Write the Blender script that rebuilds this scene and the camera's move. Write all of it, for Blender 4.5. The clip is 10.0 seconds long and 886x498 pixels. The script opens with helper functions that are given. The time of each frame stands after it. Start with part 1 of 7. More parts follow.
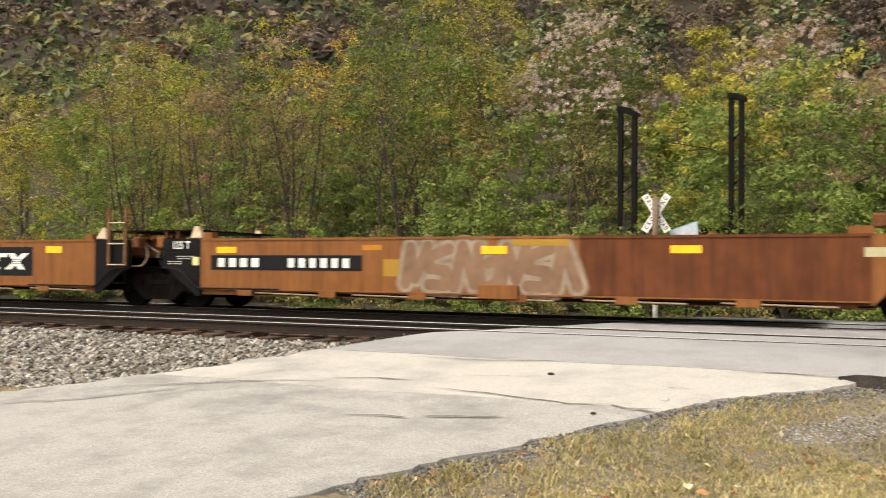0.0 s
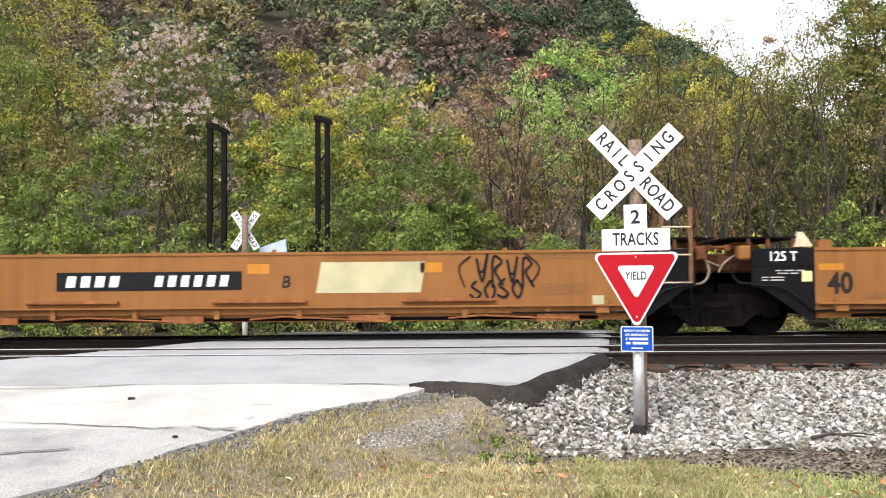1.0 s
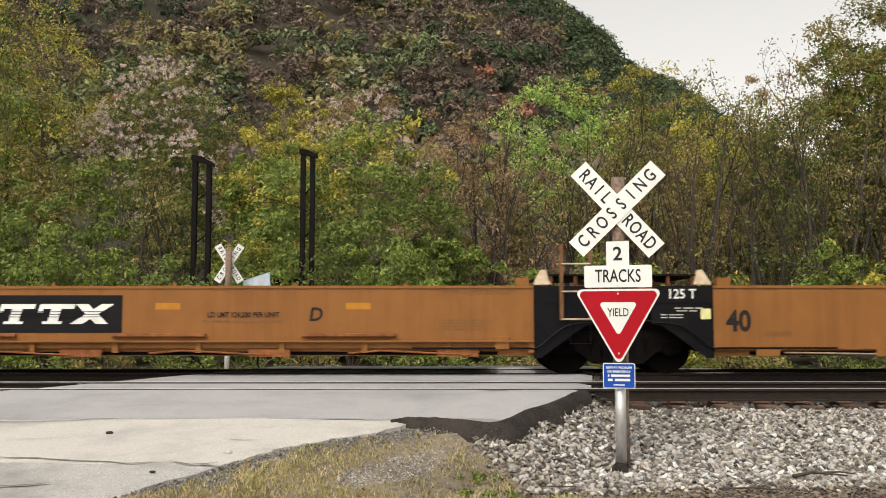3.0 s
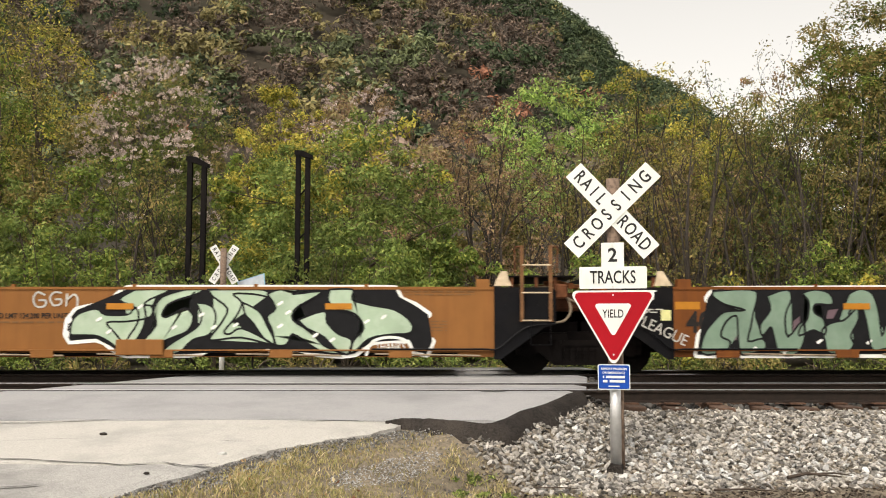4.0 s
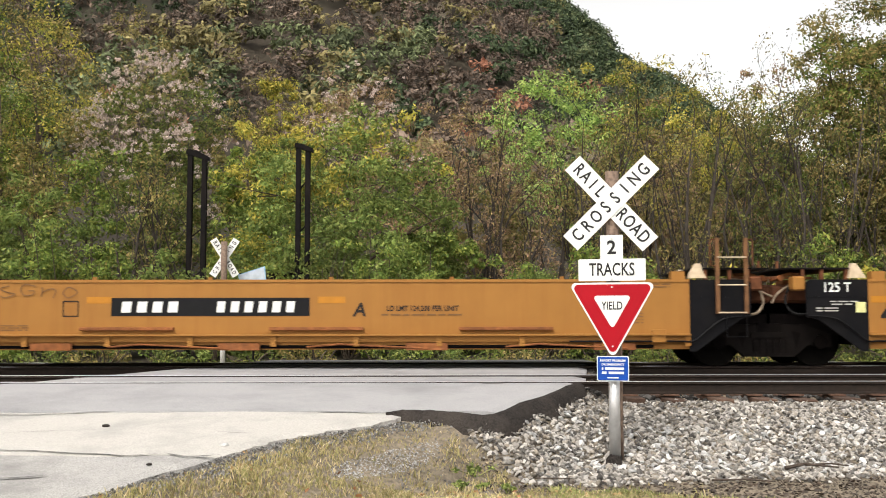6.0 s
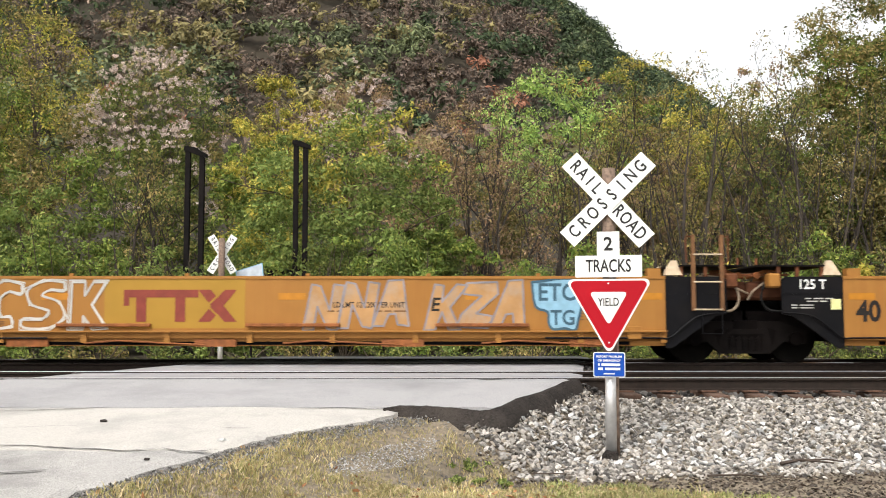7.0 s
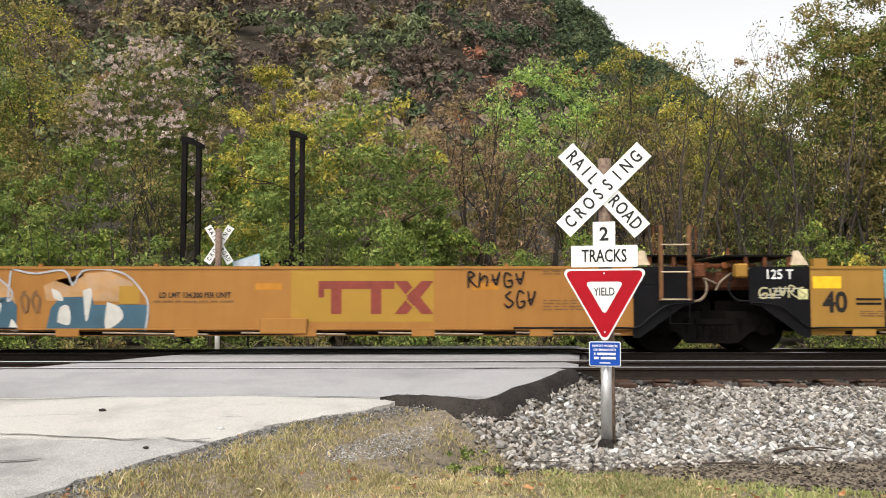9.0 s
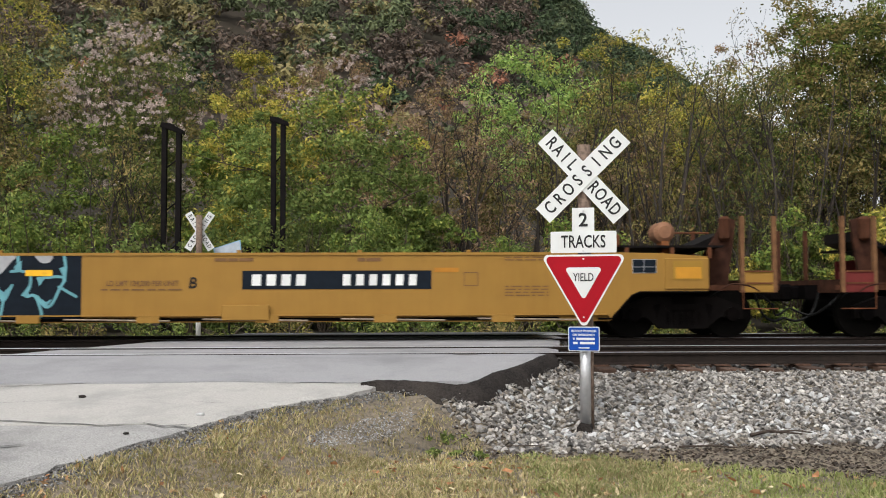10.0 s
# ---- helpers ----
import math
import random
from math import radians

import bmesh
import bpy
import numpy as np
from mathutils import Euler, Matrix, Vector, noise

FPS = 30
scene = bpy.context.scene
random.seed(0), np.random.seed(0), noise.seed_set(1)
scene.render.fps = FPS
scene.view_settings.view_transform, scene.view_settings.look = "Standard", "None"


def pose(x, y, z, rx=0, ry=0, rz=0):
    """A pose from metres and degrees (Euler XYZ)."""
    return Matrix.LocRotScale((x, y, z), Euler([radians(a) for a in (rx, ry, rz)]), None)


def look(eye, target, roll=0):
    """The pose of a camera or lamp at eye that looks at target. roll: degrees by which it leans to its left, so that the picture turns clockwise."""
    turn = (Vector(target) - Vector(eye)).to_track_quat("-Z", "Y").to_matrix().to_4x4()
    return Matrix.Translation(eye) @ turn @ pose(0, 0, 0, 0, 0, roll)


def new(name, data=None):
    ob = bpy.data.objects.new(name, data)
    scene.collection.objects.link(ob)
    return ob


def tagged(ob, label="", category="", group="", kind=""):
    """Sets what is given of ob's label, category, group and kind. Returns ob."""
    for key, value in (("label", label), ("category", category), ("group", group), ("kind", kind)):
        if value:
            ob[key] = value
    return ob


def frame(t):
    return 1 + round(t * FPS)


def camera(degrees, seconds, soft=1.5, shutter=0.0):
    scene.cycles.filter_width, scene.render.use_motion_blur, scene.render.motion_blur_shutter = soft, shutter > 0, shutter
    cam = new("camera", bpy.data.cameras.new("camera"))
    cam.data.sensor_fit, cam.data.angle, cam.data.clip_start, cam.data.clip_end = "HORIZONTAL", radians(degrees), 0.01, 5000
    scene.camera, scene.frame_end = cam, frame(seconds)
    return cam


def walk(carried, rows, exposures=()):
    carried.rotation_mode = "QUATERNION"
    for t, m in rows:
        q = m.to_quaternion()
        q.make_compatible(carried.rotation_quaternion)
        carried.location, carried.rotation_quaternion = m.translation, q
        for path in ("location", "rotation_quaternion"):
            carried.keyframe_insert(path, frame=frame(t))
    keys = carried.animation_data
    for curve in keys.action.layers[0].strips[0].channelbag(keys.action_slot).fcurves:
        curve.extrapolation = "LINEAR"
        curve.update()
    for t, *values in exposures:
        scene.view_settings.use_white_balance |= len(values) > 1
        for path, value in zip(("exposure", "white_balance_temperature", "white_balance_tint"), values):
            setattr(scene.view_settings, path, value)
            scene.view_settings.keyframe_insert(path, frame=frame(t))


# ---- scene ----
# ---- camera ----
cam = camera(50.0, 10.0, soft=1.0, shutter=0.08)
PATH = [
    (0.0, -0.096, 0.046, 1.618, 25.30, 1.38, 0.56),
    (0.3, -0.069, 0.045, 1.606, 13.27, 1.75, -0.11),
    (0.5, -0.053, 0.048, 1.616, 7.35, 1.90, -0.27),
    (0.7, -0.035, 0.049, 1.605, 3.36, 2.18, -0.65),
    (1.0, -0.009, 0.057, 1.627, 1.13, 2.43, -0.47),
    (1.5, -0.004, 0.055, 1.636, 1.00, 3.14, -0.31),
    (2.0, 0.000, 0.049, 1.636, 0.71, 3.82, -0.17),
    (2.5, 0.010, 0.045, 1.636, 0.44, 4.32, -0.09),
    (4.0, 0.016, 0.054, 1.635, -0.09, 4.57, 0.00),
    (4.5, 0.016, 0.048, 1.639, -0.08, 4.45, -0.04),
    (5.0, 0.017, 0.027, 1.633, -0.05, 4.36, 0.01),
    (5.5, 0.018, 0.010, 1.633, -0.03, 4.24, -0.05),
    (7.0, 0.027, -0.032, 1.612, -0.21, 3.99, -0.01),
    (7.5, 0.021, -0.052, 1.615, -0.34, 3.89, 0.08),
    (8.0, 0.021, -0.060, 1.611, -0.40, 3.79, 0.04),
    (8.5, 0.019, -0.068, 1.610, -0.43, 3.64, 0.06),
    (9.0, 0.024, -0.084, 1.603, -0.42, 3.42, -0.04),
    (9.5, 0.032, -0.105, 1.598, -0.40, 3.06, -0.03),
    (10.0, 0.048, -0.121, 1.592, -1.48, 2.62, -0.15),
]
EXPOSURES = [(0.0, 0.1, 7500), (0.5, 0.32, 6700), (1.0, 0.38, 6400), (1.7, 0.2, 6400), (2.5, -0.2, 6900), (3.5, -0.15, 7200), (4.5, 0.0, 7300), (5.5, 0.08, 7000), (7.5, 0.2, 6700), (8.5, 0.1, 6800), (9.3, -0.1, 6600), (10.0, -0.4, 6400)]
walk(cam, [(t, pose(x, y, z, 90 + pitch, -roll, yaw)) for t, x, y, z, yaw, pitch, roll in PATH],
     exposures=[(t, e, k, 10) for t, e, k in EXPOSURES])

# ---- overcast daylight ----
world = bpy.data.worlds.new("overcast_sky")
scene.world = world
world.use_nodes = True
wn = world.node_tree.nodes
wl = world.node_tree.links
sky = wn.new("ShaderNodeTexSky")
sky.sky_type = 'NISHITA'
sky.sun_disc = False
sky.sun_elevation = radians(48)
sky.sun_rotation = radians(205)
sky.air_density, sky.dust_density, sky.ozone_density = 1.0, 4.0, 1.0
veil = wn.new("ShaderNodeHueSaturation")
veil.inputs["Saturation"].default_value = 0.12
veil.inputs["Value"].default_value = 1.7
wl.new(sky.outputs["Color"], veil.inputs["Color"])
wl.new(veil.outputs["Color"], wn["Background"].inputs["Color"])
wn["Background"].inputs["Strength"].default_value = 0.15
sun_data = bpy.data.lights.new("sun", 'SUN')
sun_data.energy, sun_data.angle, sun_data.color = 1.3, radians(14), (1.0, 0.96, 0.9)
sun = new("sun", sun_data)
sun.matrix_world = look((0, 0, 40), (15, 25, -5))

RAIL = 0.761            # top of the rails
NEAR = 13.82            # centre line of the near track
FAR = NEAR + 4.1        # centre line of the track under the train
HALF = 1.592            # half the width of a well car, as drawn


# ---- materials ----
def mat(name, colour, rough=0.8, metal=0.0, vary=0.15, scale=6.0, bump=0.0, stain=None, stain_scale=1.2, stain_amount=0.5,
        island=0.0, hues=None, streak=False, spec=0.3):
    """A painted or natural surface: base colour, fine grain, large stains, optional relief and variation per loose piece."""
    m = bpy.data.materials.new(name)
    m.use_nodes = True
    n, l = m.node_tree.nodes, m.node_tree.links
    b = n["Principled BSDF"]
    b.inputs["Roughness"].default_value = rough
    b.inputs["Metallic"].default_value = metal
    b.inputs["Specular IOR Level"].default_value = spec
    co = n.new("ShaderNodeTexCoord")
    fine = n.new("ShaderNodeTexNoise")
    fine.inputs["Scale"].default_value = scale
    fine.inputs["Detail"].default_value = 6
    l.new(co.outputs["Object"], fine.inputs["Vector"])
    ramp = n.new("ShaderNodeMapRange")
    ramp.inputs["From Min"].default_value, ramp.inputs["From Max"].default_value = 0.3, 0.7
    ramp.inputs["To Min"].default_value, ramp.inputs["To Max"].default_value = 1 - vary, 1 + vary
    l.new(fine.outputs["Fac"], ramp.inputs["Value"])
    base = None
    if hues:
        geo = n.new("ShaderNodeNewGeometry")
        cr = n.new("ShaderNodeValToRGB")
        cr.color_ramp.elements.remove(cr.color_ramp.elements[1])
        for i, h in enumerate(hues):
            e = cr.color_ramp.elements[0] if i == 0 else cr.color_ramp.elements.new(i / len(hues))
            e.position, e.color = i / len(hues), (*h, 1)
        cr.color_ramp.interpolation = 'LINEAR'
        l.new(geo.outputs["Random Per Island"], cr.inputs["Fac"])
        base = cr.outputs["Color"]
    mul = n.new("ShaderNodeMixRGB")
    mul.blend_type, mul.inputs["Fac"].default_value = 'MULTIPLY', 1.0
    mul.inputs["Color1"].default_value = (*colour, 1)
    if base:
        l.new(base, mul.inputs["Color1"])
    l.new(ramp.outputs["Result"], mul.inputs["Color2"])
    out = mul.outputs["Color"]
    if stain:
        big = n.new("ShaderNodeTexNoise")
        big.inputs["Scale"].default_value = stain_scale
        big.inputs["Detail"].default_value = 8
        big.inputs["Roughness"].default_value = 0.65
        if streak:
            mp = n.new("ShaderNodeMapping")
            mp.inputs["Scale"].default_value = (5, 5, 0.35)
            l.new(co.outputs["Object"], mp.inputs["Vector"])
            l.new(mp.outputs["Vector"], big.inputs["Vector"])
        else:
            l.new(co.outputs["Object"], big.inputs["Vector"])
        br = n.new("ShaderNodeMapRange")
        br.inputs["From Min"].default_value, br.inputs["From Max"].default_value = 0.45, 0.72
        br.inputs["To Max"].default_value = stain_amount
        l.new(big.outputs["Fac"], br.inputs["Value"])
        mx = n.new("ShaderNodeMixRGB")
        mx.inputs["Color2"].default_value = (*stain, 1)
        l.new(br.outputs["Result"], mx.inputs["Fac"])
        l.new(out, mx.inputs["Color1"])
        out = mx.outputs["Color"]
    if island:
        info = n.new("ShaderNodeObjectInfo")
        ir = n.new("ShaderNodeMapRange")
        ir.inputs["To Min"].default_value, ir.inputs["To Max"].default_value = 1 - island, 1 + island
        l.new(info.outputs["Random"], ir.inputs["Value"])
        im = n.new("ShaderNodeMixRGB")
        im.blend_type, im.inputs["Fac"].default_value = 'MULTIPLY', 1.0
        l.new(out, im.inputs["Color1"])
        l.new(ir.outputs["Result"], im.inputs["Color2"])
        out = im.outputs["Color"]
    l.new(out, b.inputs["Base Color"])
    if bump:
        bp = n.new("ShaderNodeBump")
        bp.inputs["Strength"].default_value = bump
        bp.inputs["Distance"].default_value = 0.02
        l.new(fine.outputs["Fac"], bp.inputs["Height"])
        l.new(bp.outputs["Normal"], b.inputs["Normal"])
    return m


def leaf_mat(name, hues, trans=0.3, patch=0.35, reach=0.6):
    """Leaves: a spread of hues from leaf to leaf and, more slowly, over the crown; some light passes through."""
    hues = [(r * 1.02 * k, g * k, (b * 1.12 + 0.003) * k) for (r, g, b), k in zip(hues, (0.72, 1.3) * 4)]
    m = mat(name, hues[0], rough=0.6, vary=patch, scale=reach, hues=hues)
    n, l = m.node_tree.nodes, m.node_tree.links
    b = n["Principled BSDF"]
    b.inputs["Specular IOR Level"].default_value = 0.12
    src = b.inputs["Base Color"].links[0].from_socket
    tr = n.new("ShaderNodeBsdfTranslucent")
    l.new(src, tr.inputs["Color"])
    mix = n.new("ShaderNodeMixShader")
    mix.inputs["Fac"].default_value = trans
    l.new(b.outputs["BSDF"], mix.inputs[1])
    l.new(tr.outputs["BSDF"], mix.inputs[2])
    l.new(mix.outputs["Shader"], n["Material Output"].inputs["Surface"])
    return m


M = {}
M["asphalt_old"] = mat("asphalt_old", (0.452, 0.433, 0.403), 0.9, vary=0.16, scale=55, bump=0.35, stain=(0.27, 0.262, 0.25), stain_scale=1.1, stain_amount=0.8)
M["asphalt_new"] = mat("asphalt_new", (0.325, 0.320, 0.325), 0.85, vary=0.14, scale=60, bump=0.3, stain=(0.19, 0.19, 0.195), stain_scale=0.8, stain_amount=0.7)
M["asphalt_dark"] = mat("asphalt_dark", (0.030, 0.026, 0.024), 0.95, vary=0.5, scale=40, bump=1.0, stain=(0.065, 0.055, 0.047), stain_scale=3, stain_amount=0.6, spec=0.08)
M["asphalt_grey"] = mat("asphalt_grey", (0.37, 0.36, 0.345), 0.9, vary=0.34, scale=75, bump=0.5, stain=(0.20, 0.195, 0.19), stain_scale=1.7, stain_amount=0.85)
M["crack"] = mat("crack", (0.11, 0.105, 0.10), 0.95, vary=0.3, scale=30)
M["earth"] = mat("earth", (0.19, 0.157, 0.115), 0.95, vary=0.4, scale=25, bump=0.8, stain=(0.085, 0.07, 0.052), stain_scale=1.3, stain_amount=0.8)
M["gravel_bed"] = mat("gravel_bed", (0.14, 0.13, 0.12), 0.95, vary=0.5, scale=45, bump=1.0, stain=(0.07, 0.06, 0.05), stain_scale=1.2, stain_amount=0.7)
M["stone"] = mat("stone", (0.4, 0.4, 0.4), 0.85, vary=0.25, scale=18, bump=0.3,
                 hues=[(0.04, 0.037, 0.034), (0.36, 0.335, 0.30), (0.15, 0.14, 0.127), (0.54, 0.51, 0.465), (0.07, 0.06, 0.05), (0.27, 0.235, 0.19), (0.41, 0.39, 0.365), (0.10, 0.094, 0.088)])
M["gravel_pale"] = mat("gravel_pale", (0.4, 0.4, 0.4), 0.9, vary=0.2, scale=18, hues=[(0.28, 0.275, 0.265), (0.36, 0.355, 0.345), (0.22, 0.215, 0.21), (0.42, 0.41, 0.40)])
M["mulch"] = mat("mulch", (0.1, 0.08, 0.06), 0.95, vary=0.3, scale=20, hues=[(0.05, 0.04, 0.032), (0.09, 0.07, 0.055), (0.035, 0.03, 0.026), (0.15, 0.125, 0.10), (0.07, 0.05, 0.036)])
M["stone_piece"] = mat("stone_piece", (0.42, 0.42, 0.41), 0.85, vary=0.25, scale=18, bump=0.3, island=0.5)
# dark track stone; the train's shadow is put into these hues as well
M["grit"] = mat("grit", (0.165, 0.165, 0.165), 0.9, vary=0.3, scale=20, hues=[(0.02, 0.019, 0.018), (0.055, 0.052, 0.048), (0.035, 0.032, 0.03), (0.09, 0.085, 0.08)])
M["grit_edge"] = mat("grit_edge", (0.1, 0.1, 0.1), 0.9, vary=0.3, scale=20, hues=[(0.07, 0.067, 0.063), (0.21, 0.20, 0.195), (0.13, 0.125, 0.12), (0.33, 0.325, 0.31), (0.10, 0.096, 0.09)])
M["rail_steel"] = mat("rail_steel", (0.024, 0.016, 0.012), 0.75, metal=0.3, vary=0.3, scale=12, stain=(0.02, 0.015, 0.012), stain_amount=0.6)
M["twig"] = mat("twig", (0.06, 0.045, 0.035), 0.9, vary=0.3, scale=30)
M["rail_head"] = mat("rail_head", (0.60, 0.60, 0.62), 0.32, metal=1.0, vary=0.1, scale=9)
M["tie"] = mat("tie", (0.07, 0.04, 0.027), 0.9, vary=0.4, scale=14, bump=0.5, stain=(0.14, 0.10, 0.075), stain_scale=3, stain_amount=0.5, island=0.35)
M["tie_plate"] = mat("tie_plate", (0.11, 0.06, 0.04), 0.85, metal=0.2, vary=0.3)
M["sign_white"] = mat("sign_white", (0.70, 0.71, 0.69), 0.45, vary=0.05, scale=4, stain=(0.6, 0.6, 0.55), stain_scale=3, stain_amount=0.25)
M["sign_black"] = mat("sign_black", (0.012, 0.012, 0.012), 0.5)
M["sign_red"] = mat("sign_red", (0.34, 0.005, 0.013), 0.4, vary=0.06, scale=4, spec=0.13)
M["sign_blue"] = mat("sign_blue", (0.008, 0.06, 0.33), 0.4, vary=0.06, spec=0.13)
M["galvanised"] = mat("galvanised", (0.62, 0.62, 0.62), 0.4, metal=0.7, vary=0.12, scale=15)
M["wood_post"] = mat("wood_post", (0.17, 0.12, 0.09), 0.9, vary=0.4, scale=22, bump=0.5)
M["black_steel"] = mat("black_steel", (0.006, 0.005, 0.005), 0.7, vary=0.3, scale=4, stain=(0.018, 0.013, 0.011), stain_scale=1.5, stain_amount=0.5, spec=0.08)
M["car_black"] = mat("car_black", (0.0060, 0.0060, 0.0072), 0.5, vary=0.2, scale=5, stain=(0.0165, 0.0138, 0.0121), stain_scale=2.2, stain_amount=0.4, spec=0.08)
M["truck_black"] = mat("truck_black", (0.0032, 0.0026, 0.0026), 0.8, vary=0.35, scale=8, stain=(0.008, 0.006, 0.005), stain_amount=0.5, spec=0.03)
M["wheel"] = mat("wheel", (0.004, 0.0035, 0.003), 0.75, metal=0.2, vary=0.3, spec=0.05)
M["rust"] = mat("rust", (0.136, 0.052, 0.024), 0.85, vary=0.35, scale=8, stain=(0.056, 0.024, 0.014), stain_amount=0.7, spec=0.13)
M["rust_orange"] = mat("rust_orange", (0.240, 0.088, 0.032), 0.8, vary=0.3, scale=8, stain=(0.096, 0.040, 0.024), stain_amount=0.7, spec=0.13)
M["post_brown"] = mat("post_brown", (0.17, 0.085, 0.04), 0.8, vary=0.3, scale=8, stain=(0.09, 0.045, 0.025), stain_amount=0.6, spec=0.13)
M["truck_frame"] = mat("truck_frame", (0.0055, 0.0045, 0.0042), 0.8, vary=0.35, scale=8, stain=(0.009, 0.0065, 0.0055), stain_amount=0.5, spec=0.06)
M["rust_mid"] = mat("rust_mid", (0.075, 0.030, 0.016), 0.85, vary=0.4, scale=6, stain=(0.03, 0.014, 0.010), stain_scale=3, stain_amount=0.6, spec=0.1)
M["rust_dark"] = mat("rust_dark", (0.045, 0.02, 0.013), 0.85, vary=0.4, scale=6, stain=(0.09, 0.035, 0.018), stain_scale=3, stain_amount=0.5, spec=0.08)
M["drum"] = mat("drum", (0.26, 0.13, 0.07), 0.75, vary=0.2, scale=6, stain=(0.18, 0.07, 0.035), stain_scale=4, stain_amount=0.6)
M["hose"] = mat("hose", (0.01, 0.01, 0.01), 0.6, spec=0.08)
M["hose_grey"] = mat("hose_grey", (0.26, 0.20, 0.14), 0.6, vary=0.3, scale=9)
M["cone_white"] = mat("cone_white", (0.5, 0.40, 0.28), 0.7, vary=0.25, stain=(0.3, 0.2, 0.12), stain_scale=4, stain_amount=0.6)
M["reflector"] = mat("reflector", (0.85, 0.47, 0.02), 0.4)
M["reflector_orange"] = mat("reflector_orange", (0.52, 0.24, 0.02), 0.5, vary=0.1)
M["reflector_dull"] = mat("reflector_dull", (0.406, 0.164, 0.013), 0.5, vary=0.1)
M["tag_yellow"] = mat("tag_yellow", (0.62, 0.60, 0.28), 0.5)
M["ink"] = mat("ink", (0.012, 0.009, 0.007), 0.7)
M["ink_soft"] = mat("ink_soft", (0.16, 0.08, 0.03), 0.7)
M["paint_white"] = mat("paint_white", (0.75, 0.75, 0.72), 0.6, vary=0.12, scale=3)
M["paint_chalk"] = mat("paint_chalk", (0.4650, 0.4500, 0.4125), 0.7, vary=0.15, scale=3)
M["paint_mint"] = mat("paint_mint", (0.33, 0.43, 0.31), 0.6, vary=0.12, scale=2, stain=(0.50, 0.58, 0.48), stain_scale=2.5, stain_amount=0.6)
M["paint_mint_dark"] = mat("paint_mint_dark", (0.160, 0.240, 0.176), 0.6, vary=0.15, scale=2, stain=(0.240, 0.320, 0.256), stain_scale=2.5, stain_amount=0.6)
M["paint_black"] = mat("paint_black", (0.009, 0.009, 0.010), 0.6, vary=0.2, spec=0.12)
M["paint_teal"] = mat("paint_teal", (0.13, 0.33, 0.37), 0.6, vary=0.15)
M["paint_navy"] = mat("paint_navy", (0.006, 0.010, 0.016), 0.6, vary=0.2, spec=0.12)
M["paint_blue"] = mat("paint_blue", (0.035, 0.085, 0.12), 0.6, vary=0.2, scale=2)
M["paint_sky"] = mat("paint_sky", (0.22, 0.40, 0.52), 0.6, vary=0.15)
M["board_pale"] = mat("board_pale", (0.42, 0.47, 0.52), 0.6, vary=0.2, scale=4)
M["paint_plum"] = mat("paint_plum", (0.13, 0.085, 0.10), 0.7, vary=0.25, scale=4)
M["paint_lilac"] = mat("paint_lilac", (0.22, 0.20, 0.21), 0.7, vary=0.25, scale=4)
M["paint_haze"] = mat("paint_haze", (0.38, 0.21, 0.085), 0.7, vary=0.2, scale=2.5, stain=(0.34, 0.30, 0.26), stain_scale=3.0, stain_amount=0.55)
M["paint_wash"] = mat("paint_wash", (0.43, 0.225, 0.095), 0.7, vary=0.3, scale=2.5, stain=(0.36, 0.30, 0.25), stain_scale=2.5, stain_amount=0.7)
M["paint_grey"] = mat("paint_grey", (0.36, 0.36, 0.37), 0.6, vary=0.15)
M["paint_dust"] = mat("paint_dust", (0.26, 0.20, 0.15), 0.7, vary=0.3, scale=4)
M["paint_pale"] = mat("paint_pale", (0.4125, 0.3750, 0.2250), 0.6, vary=0.15, scale=2)
M["paint_maroon"] = mat("paint_maroon", (0.19, 0.035, 0.022), 0.6, vary=0.15)
M["paint_brown"] = mat("paint_brown", (0.14, 0.055, 0.05), 0.6, vary=0.15)
M["paint_ghost"] = mat("paint_ghost", (0.20, 0.115, 0.07), 0.7, vary=0.2, scale=3)
M["car_a"] = mat("car_a", (0.2125, 0.0856, 0.0276), 0.6, vary=0.12, scale=3, stain=(0.0810, 0.0248, 0.0129), stain_scale=1.6, stain_amount=0.6, streak=True, spec=0.13)
M["car_a_rust"] = mat("car_a_rust", (0.115, 0.039, 0.016), 0.75, vary=0.2, scale=3, stain=(0.061, 0.019, 0.012), stain_scale=1.4, stain_amount=0.8, streak=True, spec=0.13)
M["car_b"] = mat("car_b", (0.2338, 0.1003, 0.0306), 0.55, vary=0.07, scale=2.5, stain=(0.1683, 0.0654, 0.0213), stain_scale=0.9, stain_amount=0.65, streak=True, spec=0.13)
M["panel_orange"] = mat("panel_orange", (0.27, 0.085, 0.018), 0.6, vary=0.2, scale=6)
M["car_b_worn"] = mat("car_b_worn", (0.160, 0.054, 0.014), 0.6, vary=0.1, scale=2.5, stain=(0.0814, 0.0289, 0.0118), stain_scale=1.1, stain_amount=0.6, streak=True, spec=0.13)
M["car_c"] = mat("car_c", (0.3027, 0.1408, 0.0359), 0.5, vary=0.05, scale=2.5, stain=(0.2530, 0.1086, 0.0276), stain_scale=0.9, stain_amount=0.65, streak=True, spec=0.13)
M["car_c_gold"] = mat("car_c_gold", (0.302, 0.165, 0.036), 0.5, vary=0.05, scale=2.5, stain=(0.247, 0.126, 0.027), stain_scale=0.9, stain_amount=0.4, streak=True, spec=0.13)
M["car_d"] = mat("car_d", (0.14, 0.025, 0.022), 0.6, vary=0.15, scale=3, stain=(0.06, 0.02, 0.015), stain_amount=0.6, spec=0.13)
M["gold_patch"] = mat("gold_patch", (0.323, 0.185, 0.032), 0.5, vary=0.05, scale=3, spec=0.13)
